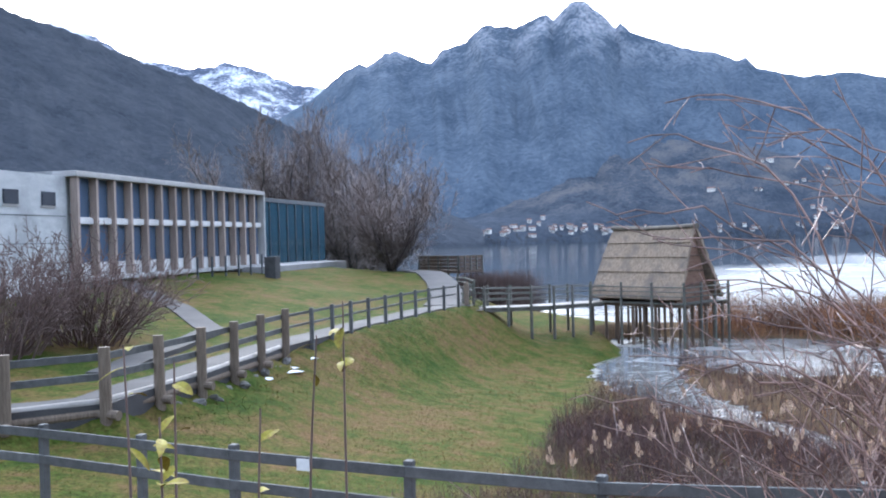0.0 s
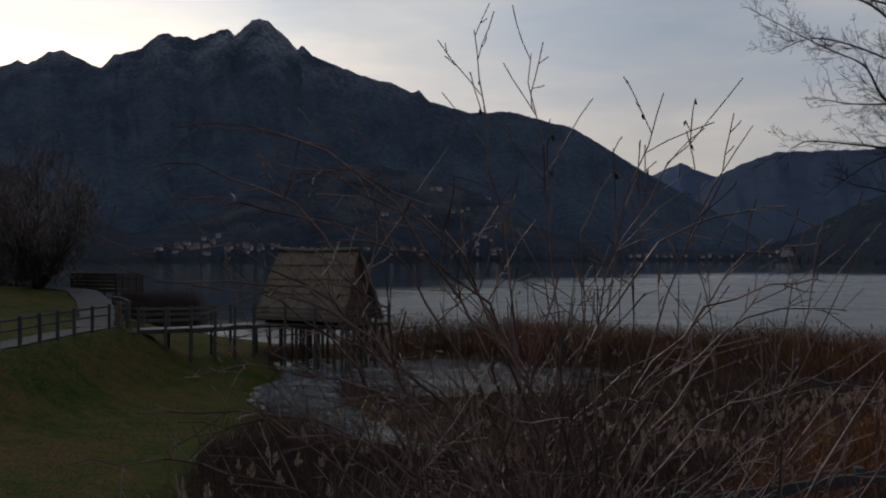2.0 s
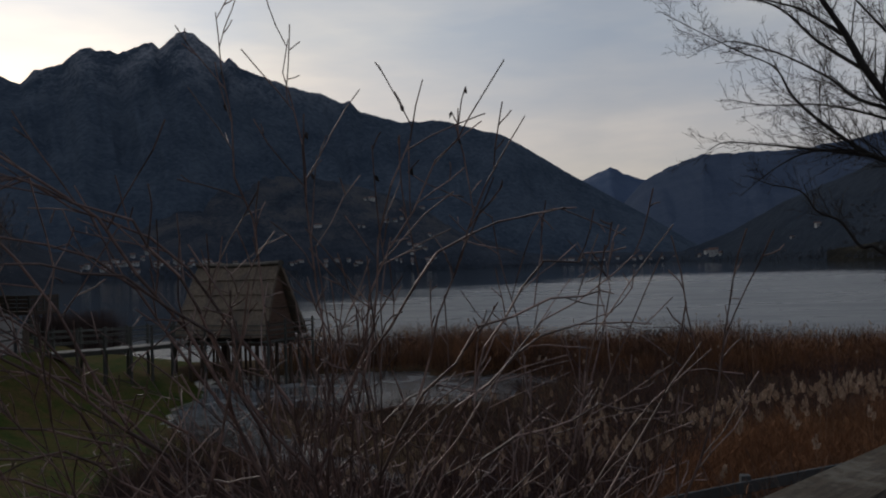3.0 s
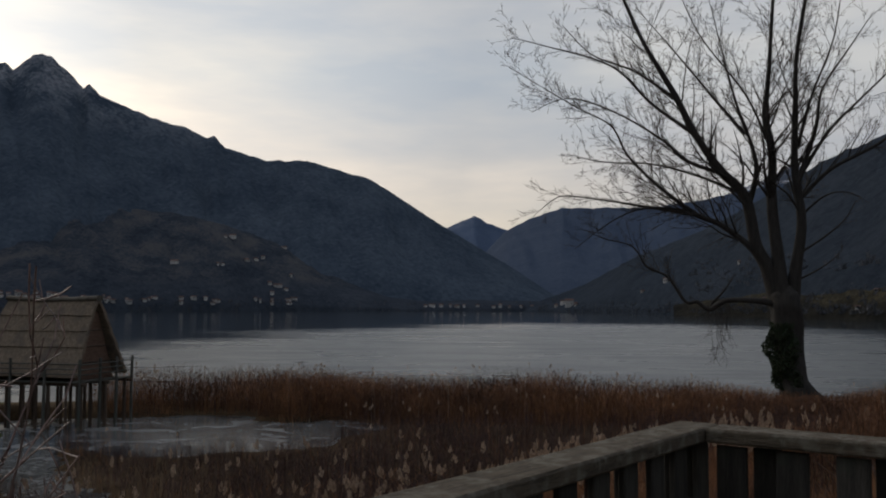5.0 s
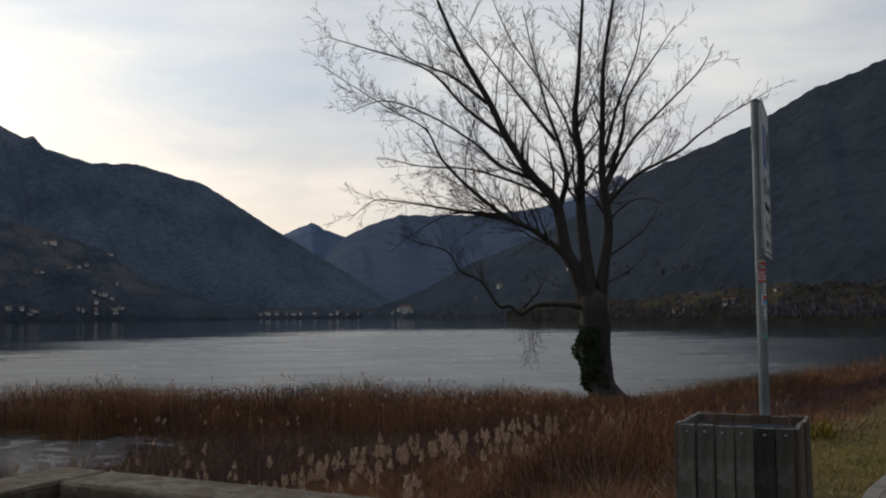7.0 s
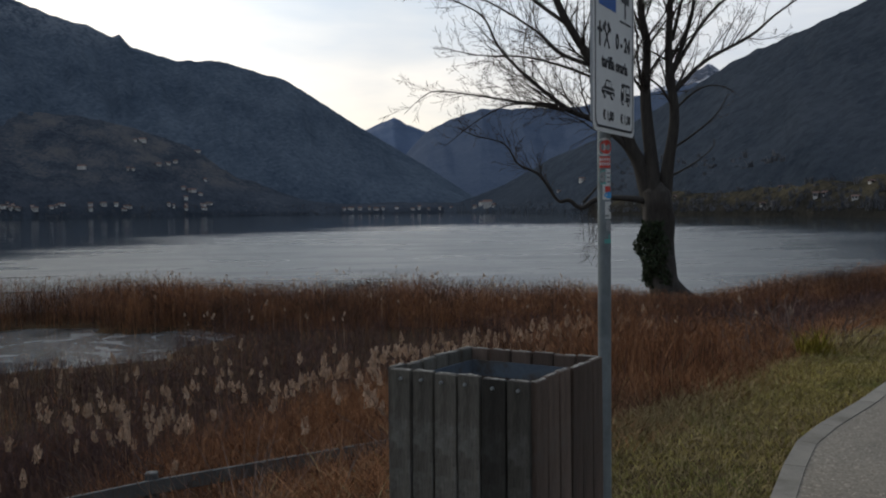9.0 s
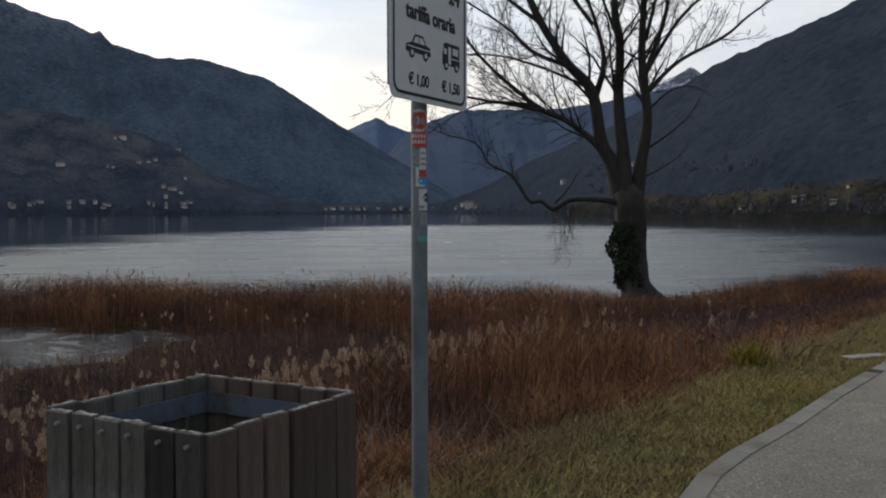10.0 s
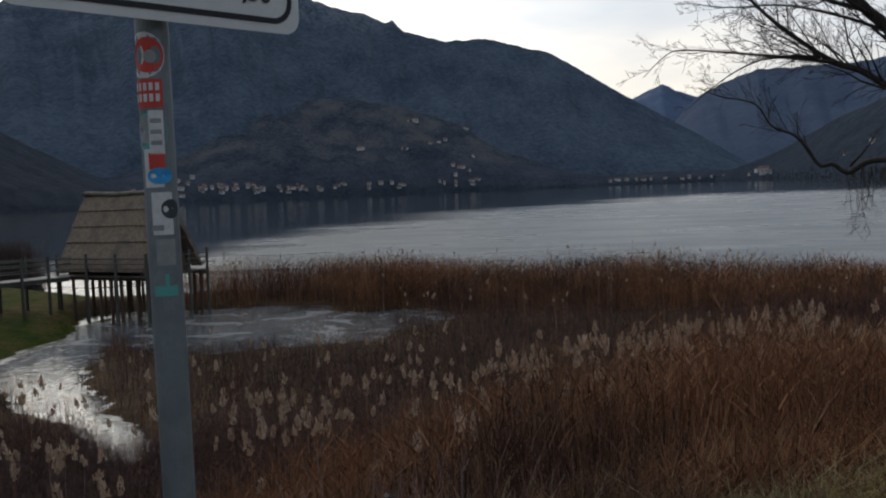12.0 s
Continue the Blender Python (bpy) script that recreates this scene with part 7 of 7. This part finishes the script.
def reeds():
    stands = {False: [], True: []}
    for n, x0, x1, y0, y1, seed, wide in ((190000, -23, 75, 14, 58, 1, 0.015), (170000, -16, 30, 1, 22, 2, 0.0075), (52000, -24, 60, 45, 57, 5, 0.020)):
        x, y, r = scatter(n, x0, x1, y0, y1, seed)
        d, u, z, gap = reed_density(x, y)
        keep = r.uniform(0, 1, n) < d
        x, y, z, u = x[keep], y[keep], z[keep], u[keep]
        scrub = r.uniform(0, 1, len(x)) < np.maximum(thicket_zone(x, y) * 0.93, 0.22 * smooth01((y - 43) / 4))
        for dark in (False, True):
            pick = scrub == dark
            k = int(pick.sum())
            px, py, pz, pu = x[pick], y[pick], z[pick], u[pick]
            tall = reed_height(px, py, pu) * r.uniform(0.55, 1.15, k)
            base = np.stack([px, py, np.maximum(pz, -0.2)], axis=1)
            # some stand, some are blown over or broken
            bent = r.uniform(0, 1, k) < (0.30 if dark else 0.13)
            lean = np.where(bent, r.uniform(0.25, 0.8, k), r.uniform(0, 0.15, k))
            stands[dark].append(ribbons(base, tall * np.where(bent, 0.85, 1.0), np.full(k, wide) * r.uniform(0.6, 1.4, k), lean, r.uniform(-0.02, 0.22, k), 3, seed + dark))
            # long leaves half way up
            lb = base.copy()
            lb[:, 2] += tall * r.uniform(0.2, 0.75, k)
            stands[dark].append(ribbons(lb, tall * r.uniform(0.14, 0.30, k), np.full(k, wide * 1.25), r.uniform(0.2, 1.0, k), r.uniform(0.1, 0.9, k), 3, seed + 20))
            # shorter ones hanging near the top of every second stem
            half = r.uniform(0, 1, k) < 0.5
            lb = base[half].copy()
            th = tall[half]
            lb[:, 2] += th * r.uniform(0.55, 0.95, len(th))
            stands[dark].append(ribbons(lb, th * r.uniform(0.08, 0.18, len(th)), np.full(len(th), wide * 1.6), r.uniform(0.2, 1.1, len(th)), r.uniform(0.0, 0.9, len(th)), 2, seed + 40))
    for dark, name, mat, label in ((False, "reeds", REED, "dense bed of dry red-brown reeds in shallow water"), (True, "scrub", SCRUB, "low dark purple-brown scrub between the reeds")):
        off, V, F = 0, [], []
        for v, f in stands[dark]:
            V.append(v)
            F.append(f + off)
            off += len(v)
        tagged(quads(name, np.concatenate(V), np.concatenate(F), mat), label, name, kind="stuff")


reeds()


def plumes():
    """Feathery seed heads: tufts of short drooping blades on tall stalks."""
    V, F, off = [], [], 0
    for n, x0, x1, y0, y1, seed, per, size in ((10500, -14, 36, 9, 32, 3, 30, 1.36), (4800, -22, 60, 32, 56, 4, 10, 1.05)):
        x, y, r = scatter(n, x0, x1, y0, y1, seed)
        d, u, z, gap = reed_density(x, y)
        # a broad drift of heads across the front, a second one by the creek, a few everywhere
        drift = np.exp(-((y - 22.9 - 0.08 * (x - 6) + 0.9 * lumps(x, y, 0.5, 34)) / 2.3) ** 2) * np.interp(x, [-5, 0, 10, 12.5], [0.15, 1.0, 1.0, 0.04])
        creek = np.exp(-((x + 4.5) ** 2 / 16.0 + (y - 17.6) ** 2 / 10.0))
        belt = (0.34 * np.exp(-((y - 45.0) / 4.5) ** 2) + 0.22 * np.exp(-((y - 52.5) / 1.8) ** 2)) * np.interp(x, [12, 18], [1.0, 0.15])
        patch = np.clip(drift + 0.42 * creek + belt + 0.055 * (x < 13), 0, 1) * (0.22 + 0.9 * smooth01(lumps(x, y, 1.5, 33) * 2.8 + 0.42))
        keep = (r.uniform(0, 1, n) < d * patch * 0.9) & (u > 4.0) & (np.hypot(x - 18.6, y - 51.5) > 5.0)
        x, y, z, u = x[keep], y[keep], z[keep], u[keep]
        k = len(x)
        tall = (reed_height(x, y, u) + 0.08) * r.uniform(0.86, 1.14, k)
        stalk = np.stack([x, y, np.maximum(z, -0.2)], axis=1)
        lean = r.uniform(-0.10, 0.10, (k, 2))
        head = stalk.copy()
        head[:, 2] += tall
        head[:, :2] += lean
        v, f = ribbons(stalk, tall, np.full(k, 0.012 if per > 12 else 0.026), np.hypot(lean[:, 0], lean[:, 1]) * 0, np.zeros(k), 2, seed)
        hz = v.reshape(k, 3, 2, 3)
        hz[:, 1, :, :2] += lean[:, None, :] * 0.4
        hz[:, 2, :, :2] += lean[:, None, :]
        V.append(hz.reshape(-1, 3))
        F.append(f + off)
        off += len(v)
        ln = r.uniform(0.12, 0.23, k) * size
        tilt = r.uniform(-0.28, 0.28, (k, 2))
        for j in range(per):
            # a pear-shaped head: wide below the middle, drawn out to a tip
            s = r.uniform(0, 1, k)
            wide = ln * 0.33 * np.sin(np.pi * np.clip(s, 0.05, 0.98) ** 0.7) * r.uniform(0.3, 1.0, k)
            az = r.uniform(0, 2 * np.pi, k)
            b = head.copy()
            b[:, 2] += ln * (s - 0.25)
            b[:, 0] += wide * np.cos(az) + tilt[:, 0] * ln * s
            b[:, 1] += wide * np.sin(az) + tilt[:, 1] * ln * s
            v, f = ribbons(b, ln * r.uniform(0.28, 0.5, k), r.uniform(0.035, 0.065, k) * (1.0 if per > 10 else 1.6), r.uniform(0.0, 0.5, k), r.uniform(-0.3, 0.2, k), 1, seed * 100 + j)
            V.append(v)
            F.append(f + off)
            off += len(v)
    ob = quads("reed_plumes", np.concatenate(V), np.concatenate(F), PLUME)
    return tagged(ob, "pale feathery seed heads standing over the reed bed", "reed plumes", kind="stuff")


plumes()


def grasses():
    # verge between kerb and bank: short mixed grass
    x, y, r = scatter(200000, 2, 22, -3, 24, 6)
    xn, yn, _ = scatter(420000, 2, 11, 0, 12, 66)
    x, y = np.concatenate([x, xn]), np.concatenate([y, yn])
    u, _ = along(BANK, x, y)
    e, _ = along(EDGE, x, y)
    keep = (u < 0.12 + 0.2 * lumps(x, y, 2.0, 71)) & (e > 0.14) & (u > -6) & (x > 2.0)
    # nothing grows through the pavement or the bin
    keep &= ~((np.abs(x - 2.9) < 0.33) & (np.abs(y - 1.47) < 0.33))
    keep &= r.uniform(0, 1, len(x)) < np.where(y < 14, 1.0, 0.5)
    x, y, u = x[keep], y[keep], u[keep]
    z, _ = land(x, y)
    k = len(x)
    dry = r.uniform(0, 1, k) < 0.50 + 0.30 * smooth01((u + 0.3) / 0.5) + 0.35 * lumps(x, y, 1.5, 3)
    for name, pick, mat, label in (("verge_grass", ~dry, GRASS, "short olive-green winter grass on the verge"), ("verge_straw", dry, STRAW, "dry yellow grass blades on the verge")):
        b = np.stack([x[pick], y[pick], z[pick] - 0.01], axis=1)
        m = len(b)
        tall = r.uniform(0.025, 0.065, m) * (1 + 0.9 * smooth01((u[pick] + 0.4) / 0.6))
        v, f = ribbons(b, tall, r.uniform(0.005, 0.011, m), r.uniform(0.2, 1.1, m), r.uniform(0, 0.5, m), 2, 8)
        tagged(quads(name, v, f, mat), label, "grass", kind="stuff")
    # tall dry grass and weeds on the bank
    x, y, r = scatter(260000, -16, 24, -4, 26, 9)
    u, _ = along(BANK, x, y)
    ed, _ = along(EDGE, x, y)
    keep = ((u > -0.05) | ((x < 2.2) & (x > 0.35) & (ed > 0.25) & (y > -0.2))) & (u < 7.5) & (r.uniform(0, 1, len(x)) < 0.45 + 0.75 * smooth01(lumps(x, y, 0.9, 20) + 0.5))
    x, y, u = x[keep], y[keep], u[keep]
    z, _ = land(x, y)
    m = len(x)
    tall = np.interp(u, [0.0, 0.35, 0.9, 2.0, 4.0, 7.5], [0.10, 0.26, 0.42, 0.62, 0.85, 0.85]) * r.uniform(0.30, 1.25, m) * np.interp(x, [-8, -4, -2, 2.4, 3.2, 5.2], [0.5, 0.5, 0.42, 0.45, 0.95, 1.0]) * (1 - 0.55 * smooth01((x - 5.6) / 0.9)) * (0.75 + 0.5 * smooth01(lumps(x, y, 1.4, 23) + 0.5))
    dark = r.uniform(0, 1, m) < np.maximum(0.85 * smooth01((x - 5.7) / 0.9) * smooth01((u - 0.15) / 0.4), 0.35 * smooth01(u / 0.8))
    for name, pick, mat, label in (("bank_grass", ~dark, REED, "tangled dry brown grass on the bank"), ("bank_scrub", dark, SCRUB, "low dark purple-brown tangle on the bank")):
        k = int(pick.sum())
        v, f = ribbons(np.stack([x, y, z - 0.02], axis=1)[pick], tall[pick], r.uniform(0.005, 0.012, k), r.uniform(0.0, 0.30, k) + 0.6 * (r.uniform(0, 1, k) < 0.25), r.uniform(0, 0.35, k), 3, 10)
        tagged(quads(name, v, f, mat), label, "grass", kind="stuff")
    few = r.uniform(0, 1, m) < 0.05
    v, f = ribbons(np.stack([x[few], y[few], z[few] - 0.02], axis=1), tall[few] * 0.9, r.uniform(0.005, 0.012, few.sum()), r.uniform(0.1, 0.9, few.sum()), r.uniform(0, 0.9, few.sum()), 3, 11)
    tagged(quads("bank_straw", v, f, STRAW), "bleached bent grass stems on the bank", "grass", kind="stuff")
    # matted litter close to the ground at the top of the bank
    x, y, r = scatter(330000, 0.4, 13, 0, 16, 27)
    u, _ = along(BANK, x, y)
    ed, _ = along(EDGE, x, y)
    keep = (u > -0.22 + 0.25 * lumps(x, y, 1.8, 72)) & (u < 1.1 + 2.0 * smooth01((x - 6) / 1.5)) & (ed > 0.3) & (np.abs(x - 2.9) + np.abs(y - 1.47) > 0.62)
    x, y, u = x[keep], y[keep], u[keep]
    z, _ = land(x, y)
    m = len(x)
    pale = r.uniform(0, 1, m) < np.interp(u, [-0.2, 0.1, 0.35], [0.60, 0.35, 0.04])
    tall = r.uniform(0.06, 0.26, m) * np.interp(u, [-0.2, 0.3, 1.5], [0.5, 0.9, 1.4]) * (1 - 0.45 * smooth01((x - 5.6) / 0.9))
    for name, pick, mat, label in (("bank_litter", ~pale, REED, "matted brown dead stalks at the top of the bank"), ("bank_thatch", pale, STRAW, "matted straw-coloured grass at the edge of the verge")):
        b = np.stack([x[pick], y[pick], z[pick] - 0.01], axis=1)
        k = len(b)
        v, f = ribbons(b, tall[pick], r.uniform(0.004, 0.009, k), r.uniform(0.2, 1.3, k), r.uniform(0, 0.7, k), 2, 28)
        tagged(quads(name, v, f, mat), label, "grass", kind="stuff")
    # meadow
    x, y, r = scatter(90000, -36, -8, 2, 42, 12)
    u, _ = along(BANK, x, y)
    gap, side = channel_gap(x, y)
    vv, _ = along(RISE, x, y)
    west = np.interp(y, [8, 14, 20, 31, 40], [-12.2, -15.0, -18.2, -20.5, -21])
    keep = (u > 6.5) & (gap > 0.2) & (x < west) & (vv < -0.2)
    x, y = x[keep], y[keep]
    z, _ = land(x, y)
    m = len(x)
    v, f = ribbons(np.stack([x, y, z - 0.01], axis=1), r.uniform(0.025, 0.065, m), r.uniform(0.012, 0.026, m), r.uniform(0.4, 1.3, m), r.uniform(0, 0.4, m), 1, 13)
    tagged(quads("meadow_grass", v, f, MEADOW_GRASS), "short green meadow grass going brown", "grass", kind="stuff")


grasses()

# low grey brambles along the foot of the verge
for i, (x, y, tall) in enumerate(((3.1, 4.4, 0.5), (3.5, 5.0, 0.45), (6.6, 8.3, 0.5), (7.6, 9.6, 0.55), (1.6, 3.6, 0.55), (-1.0, 3.2, 0.7), (-7.6, 10.4, 1.3), (-9.2, 11.6, 1.4), (-10.6, 13.0, 1.2), (-8.6, 13.4, 1.3))):
    shrub("bramble", "low tangled leafless bramble on the bank among dry grass", (x, y), tall * 1.25, 1.5, 34, 300 + i, BRAMBLE, droop=-0.05, shoots=4.2, thick=0.006 if y < 9 else 0.012, foot_r=0.55 if y < 9 else 1.1, least=0.0022 if y < 9 else 0.006)

# yellow broom tuft and dark weeds beside the path
for (x, y, n, tall, wide, mat, label) in ((7.02, 7.90, 150, 0.26, 0.20, YELLOW_LEAF, "yellow-green bushy weed on the verge"), (7.6, 8.2, 60, 0.22, 0.3, STRAW, "dry straw-coloured weed on the verge")):
    r = np.random.default_rng(17)
    az, rad = r.uniform(0, 6.283, n), wide * r.uniform(0, 1, n) ** 0.6
    bx, by = x + rad * np.cos(az), y + rad * np.sin(az)
    z, _ = land(bx, by)
    v, f = ribbons(np.stack([bx, by, z + r.uniform(0, 0.12, n)], axis=1), r.uniform(0.4, 1, n) * tall, np.full(n, 0.018), r.uniform(0, 0.8, n), r.uniform(0, 0.6, n), 2, 3)
    tagged(quads("weed_tuft", v, f, mat), label, "weed", kind="stuff")

plank = part("loose_board", box((0.58, 0.14, 0.022), (8.48, 8.42, height(8.48, 8.42) + 0.022), (2, 1, 22), bevel=0.006), WOOD_PALE)
tagged(plank, "pale weathered board lying on the verge", "board")

# ---- snow scraps, leaves and litter ----


def scrap(name, label, category, at, size, seed, material, group=""):
    rng = random.Random(seed)
    bm = bmesh.new()
    n = 11
    top = bm.verts.new((0, 0, 0.12 * size))
    ring = []
    for k in range(n):
        a = 6.283 * k / n
        rr = size * rng.uniform(0.35, 1.0)
        ring.append(bm.verts.new((rr * math.cos(a) * 1.3, rr * math.sin(a), -0.01)))
    for k in range(n):
        bm.faces.new((top, ring[k], ring[(k + 1) % n]))
    ob = part(name, bm, material)
    ob.matrix_basis = pose(at[0], at[1], height(*at) + 0.02, 0, 0, rng.uniform(0, 360))
    return tagged(ob, label, category, group)


for i, (x, y, s) in enumerate(((-24.2, 13.2, 0.36), (-24.45, 14.75, 0.34), (-24.8, 14.95, 0.24), (-25.3, 16.6, 0.22))):
    scrap("snow_patch", "small patch of old snow on the meadow", "snow patch", (x + 1.0, y - 0.3), s, 60 + i, SNOW, "snow scraps by the fence")
rng = random.Random(14)
for i in range(26):
    s = rng.uniform(0.5, 9.0)
    x, y = 4.0 + s * 0.68 + rng.uniform(-0.2, 0.55), 3.6 + s * 0.80 + rng.uniform(-0.35, 0.25)
    scrap("fallen_leaf", "pale fallen leaf on the verge", "fallen leaf", (x, y), rng.uniform(0.012, 0.026), 80 + i, STRAW, "fallen leaves on the verge")
for i in range(7):
    scrap("mole_hill", "low dark molehill on the meadow", "molehill", (-29.6 + rng.uniform(-1.6, 2.0), 34.0 + rng.uniform(-1.2, 0.6)), rng.uniform(0.15, 0.32), 120 + i, BARK, "molehills on the meadow")

# ---- houses along the far shores ----


def far_house(at, size, turn, seed):
    rng = random.Random(seed)
    w, d, hgt = size
    hs = thing("house", "small pale rendered house with a dark pitched roof", "house", (at[0], at[1], at[2] - 1.0), turn, "houses along the far shore")
    part("wall", box((w, d, hgt + 1.0), (0, 0, (hgt + 1.0) / 2)), HOUSE_WALL, hs)
    bm = bmesh.new()
    z0, z1 = hgt + 0.9, hgt + 0.9 + d * 0.32
    o = 0.6
    vs = [bm.verts.new(p) for p in ((-w / 2 - o, -d / 2 - o, z0), (w / 2 + o, -d / 2 - o, z0), (w / 2 + o, d / 2 + o, z0), (-w / 2 - o, d / 2 + o, z0), (-w / 2 - o, 0, z1), (w / 2 + o, 0, z1))]
    for q in ((0, 1, 5, 4), (2, 3, 4, 5), (1, 2, 5), (3, 0, 4), (3, 2, 1, 0)):
        bm.faces.new([vs[i] for i in q])
    part("roof", bm, HOUSE_ROOF, hs)
    for k in range(2):
        x = (k - 0.5) * w * rng.uniform(0.3, 0.55)
        part("window", box((0.8, 0.1, 1.0), (x, -d / 2 - 0.04, 1.0 + hgt * 0.55)), DARK_PANE, hs)
    return hs


def place_houses():
    rng = random.Random(40)
    spots = []
    # a row along the water, and scattered ones on the spur above it
    for k in range(32):
        spots.append((on_spur, rng.uniform(-23.5, -10.9), 0.05 + 0.38 * rng.random(), 0.85))
    for b, e in ((-13.0, 2.86), (-13.4, 2.76), (-13.9, 2.7), (-11.3, 1.8), (-12.6, 1.3), (-12.2, 1.18), (-12.0, 1.15), (-15.3, 2.43), (-15.7, 2.45), (-11.7, 3.5), (-18.2, 2.5), (-15.2, 4.1), (-14.8, 4.05), (-11.6, 0.95), (-12.4, 0.7)):
        spots.append((on_spur, b, e, 1.15))
    for k in range(58):
        b = rng.uniform(-35.5, -24)
        spots.append((on_spur, b, rng.uniform(0.05, 0.5) + 0.8 * rng.random() * max(0, 1 - abs(b + 27.8) / 4), 1.05))
    for b in (-3.0, -2.6, -2.1, -1.5, -1.1, -0.6, 0.2, 1.1, 1.6, 2.2, 2.8, 3.5, 3.9):
        spots.append((on_spur, b, rng.uniform(-0.08, 0.04), 1.0))
    spots += [(on_right, b, e, s) for b, e, s in ((5.5, 0.16, 1.5), (5.8, 0.02, 1.9), (6.2, 0.08, 1.4), (5.1, 0.0, 1.0), (11.7, 1.53, 0.9), (10.2, 0.94, 0.6), (15.8, 2.6, 0.6))]
    spots += [(on_field, b, e, s) for b, e, s in ((20.9, 1.29, 0.8), (22.2, 1.28, 0.8), (22.4, 1.42, 0.7), (25.1, 0.4, 0.6), (25.6, 0.54, 0.6), (23.2, 0.94, 0.5), (22.2, 0.0, 0.5), (17.2, 0.5, 0.5), (28.0, 1.2, 0.5), (27.2, 0.3, 0.5))]
    for i, (on, b, e, s) in enumerate(spots):
        p = on(b, e)
        w, d, hgt = rng.choice((2.6, 3.4, 4.4, 6.5)) * s * rng.uniform(0.8, 1.2), rng.uniform(4, 5.5) * s, rng.choice((2.0, 2.4, 3.0, 4.2)) * s
        far_house(p, (w, d, hgt), -b + rng.uniform(-35, 35), 200 + i)


place_houses()


def shore_wood(label, on, count, low, high, top, seed, size):
    """Bare trees and bushes along a far shore, each a small fan of boughs."""
    r = np.random.default_rng(seed)
    feet = []
    for k in range(count):
        bearing = r.uniform(low, high)
        feet.append(on(bearing, -0.3 + top * r.uniform(0, 1) ** 2.0))
    feet = np.repeat(np.array(feet), 12, axis=0)
    n = len(feet)
    feet[:, :2] += r.normal(0, 0.9 * size, (n, 2))
    feet[:, 2] -= 0.6
    tall = np.repeat(r.uniform(2.0, 6.0, count), 12) * r.uniform(0.5, 1.1, n) * size
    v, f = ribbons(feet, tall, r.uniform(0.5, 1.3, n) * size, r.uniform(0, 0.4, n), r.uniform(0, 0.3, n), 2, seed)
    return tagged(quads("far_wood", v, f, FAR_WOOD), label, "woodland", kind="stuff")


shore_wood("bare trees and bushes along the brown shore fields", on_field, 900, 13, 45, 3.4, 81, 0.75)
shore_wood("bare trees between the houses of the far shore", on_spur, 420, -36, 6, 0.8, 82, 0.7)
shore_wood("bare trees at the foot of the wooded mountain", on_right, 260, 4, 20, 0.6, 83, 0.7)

# ---- thin ice on the inlet ----


def ice_sheet():
    """Thin ice over the inlet, a sheet that ends raggedly at the banks."""
    xs, ys = np.arange(-25, -4, 0.3), np.arange(18, 51.5, 0.3)
    X, Y = np.meshgrid(xs, ys)
    gap, side = channel_gap(X, Y)
    on = gap < 0.25 + 0.3 * lumps(X, Y, 2.2, 61)
    n, m = X.shape
    idx = np.arange(n * m).reshape(n, m)
    f = np.stack([idx[:-1, :-1], idx[:-1, 1:], idx[1:, 1:], idx[1:, :-1]], axis=2)
    keep = on[:-1, :-1] & on[:-1, 1:] & on[1:, 1:] & on[1:, :-1]
    f = f[keep]
    used, back = np.unique(f, return_inverse=True)
    flat = np.stack([X.ravel(), Y.ravel(), np.full(X.size, 0.02)], axis=1)[used]
    return tagged(quads("ice_sheet", flat, back.reshape(-1, 4), ICE, smooth=True), "thin mottled grey ice on the shallow inlet", "ice")


ice_sheet()
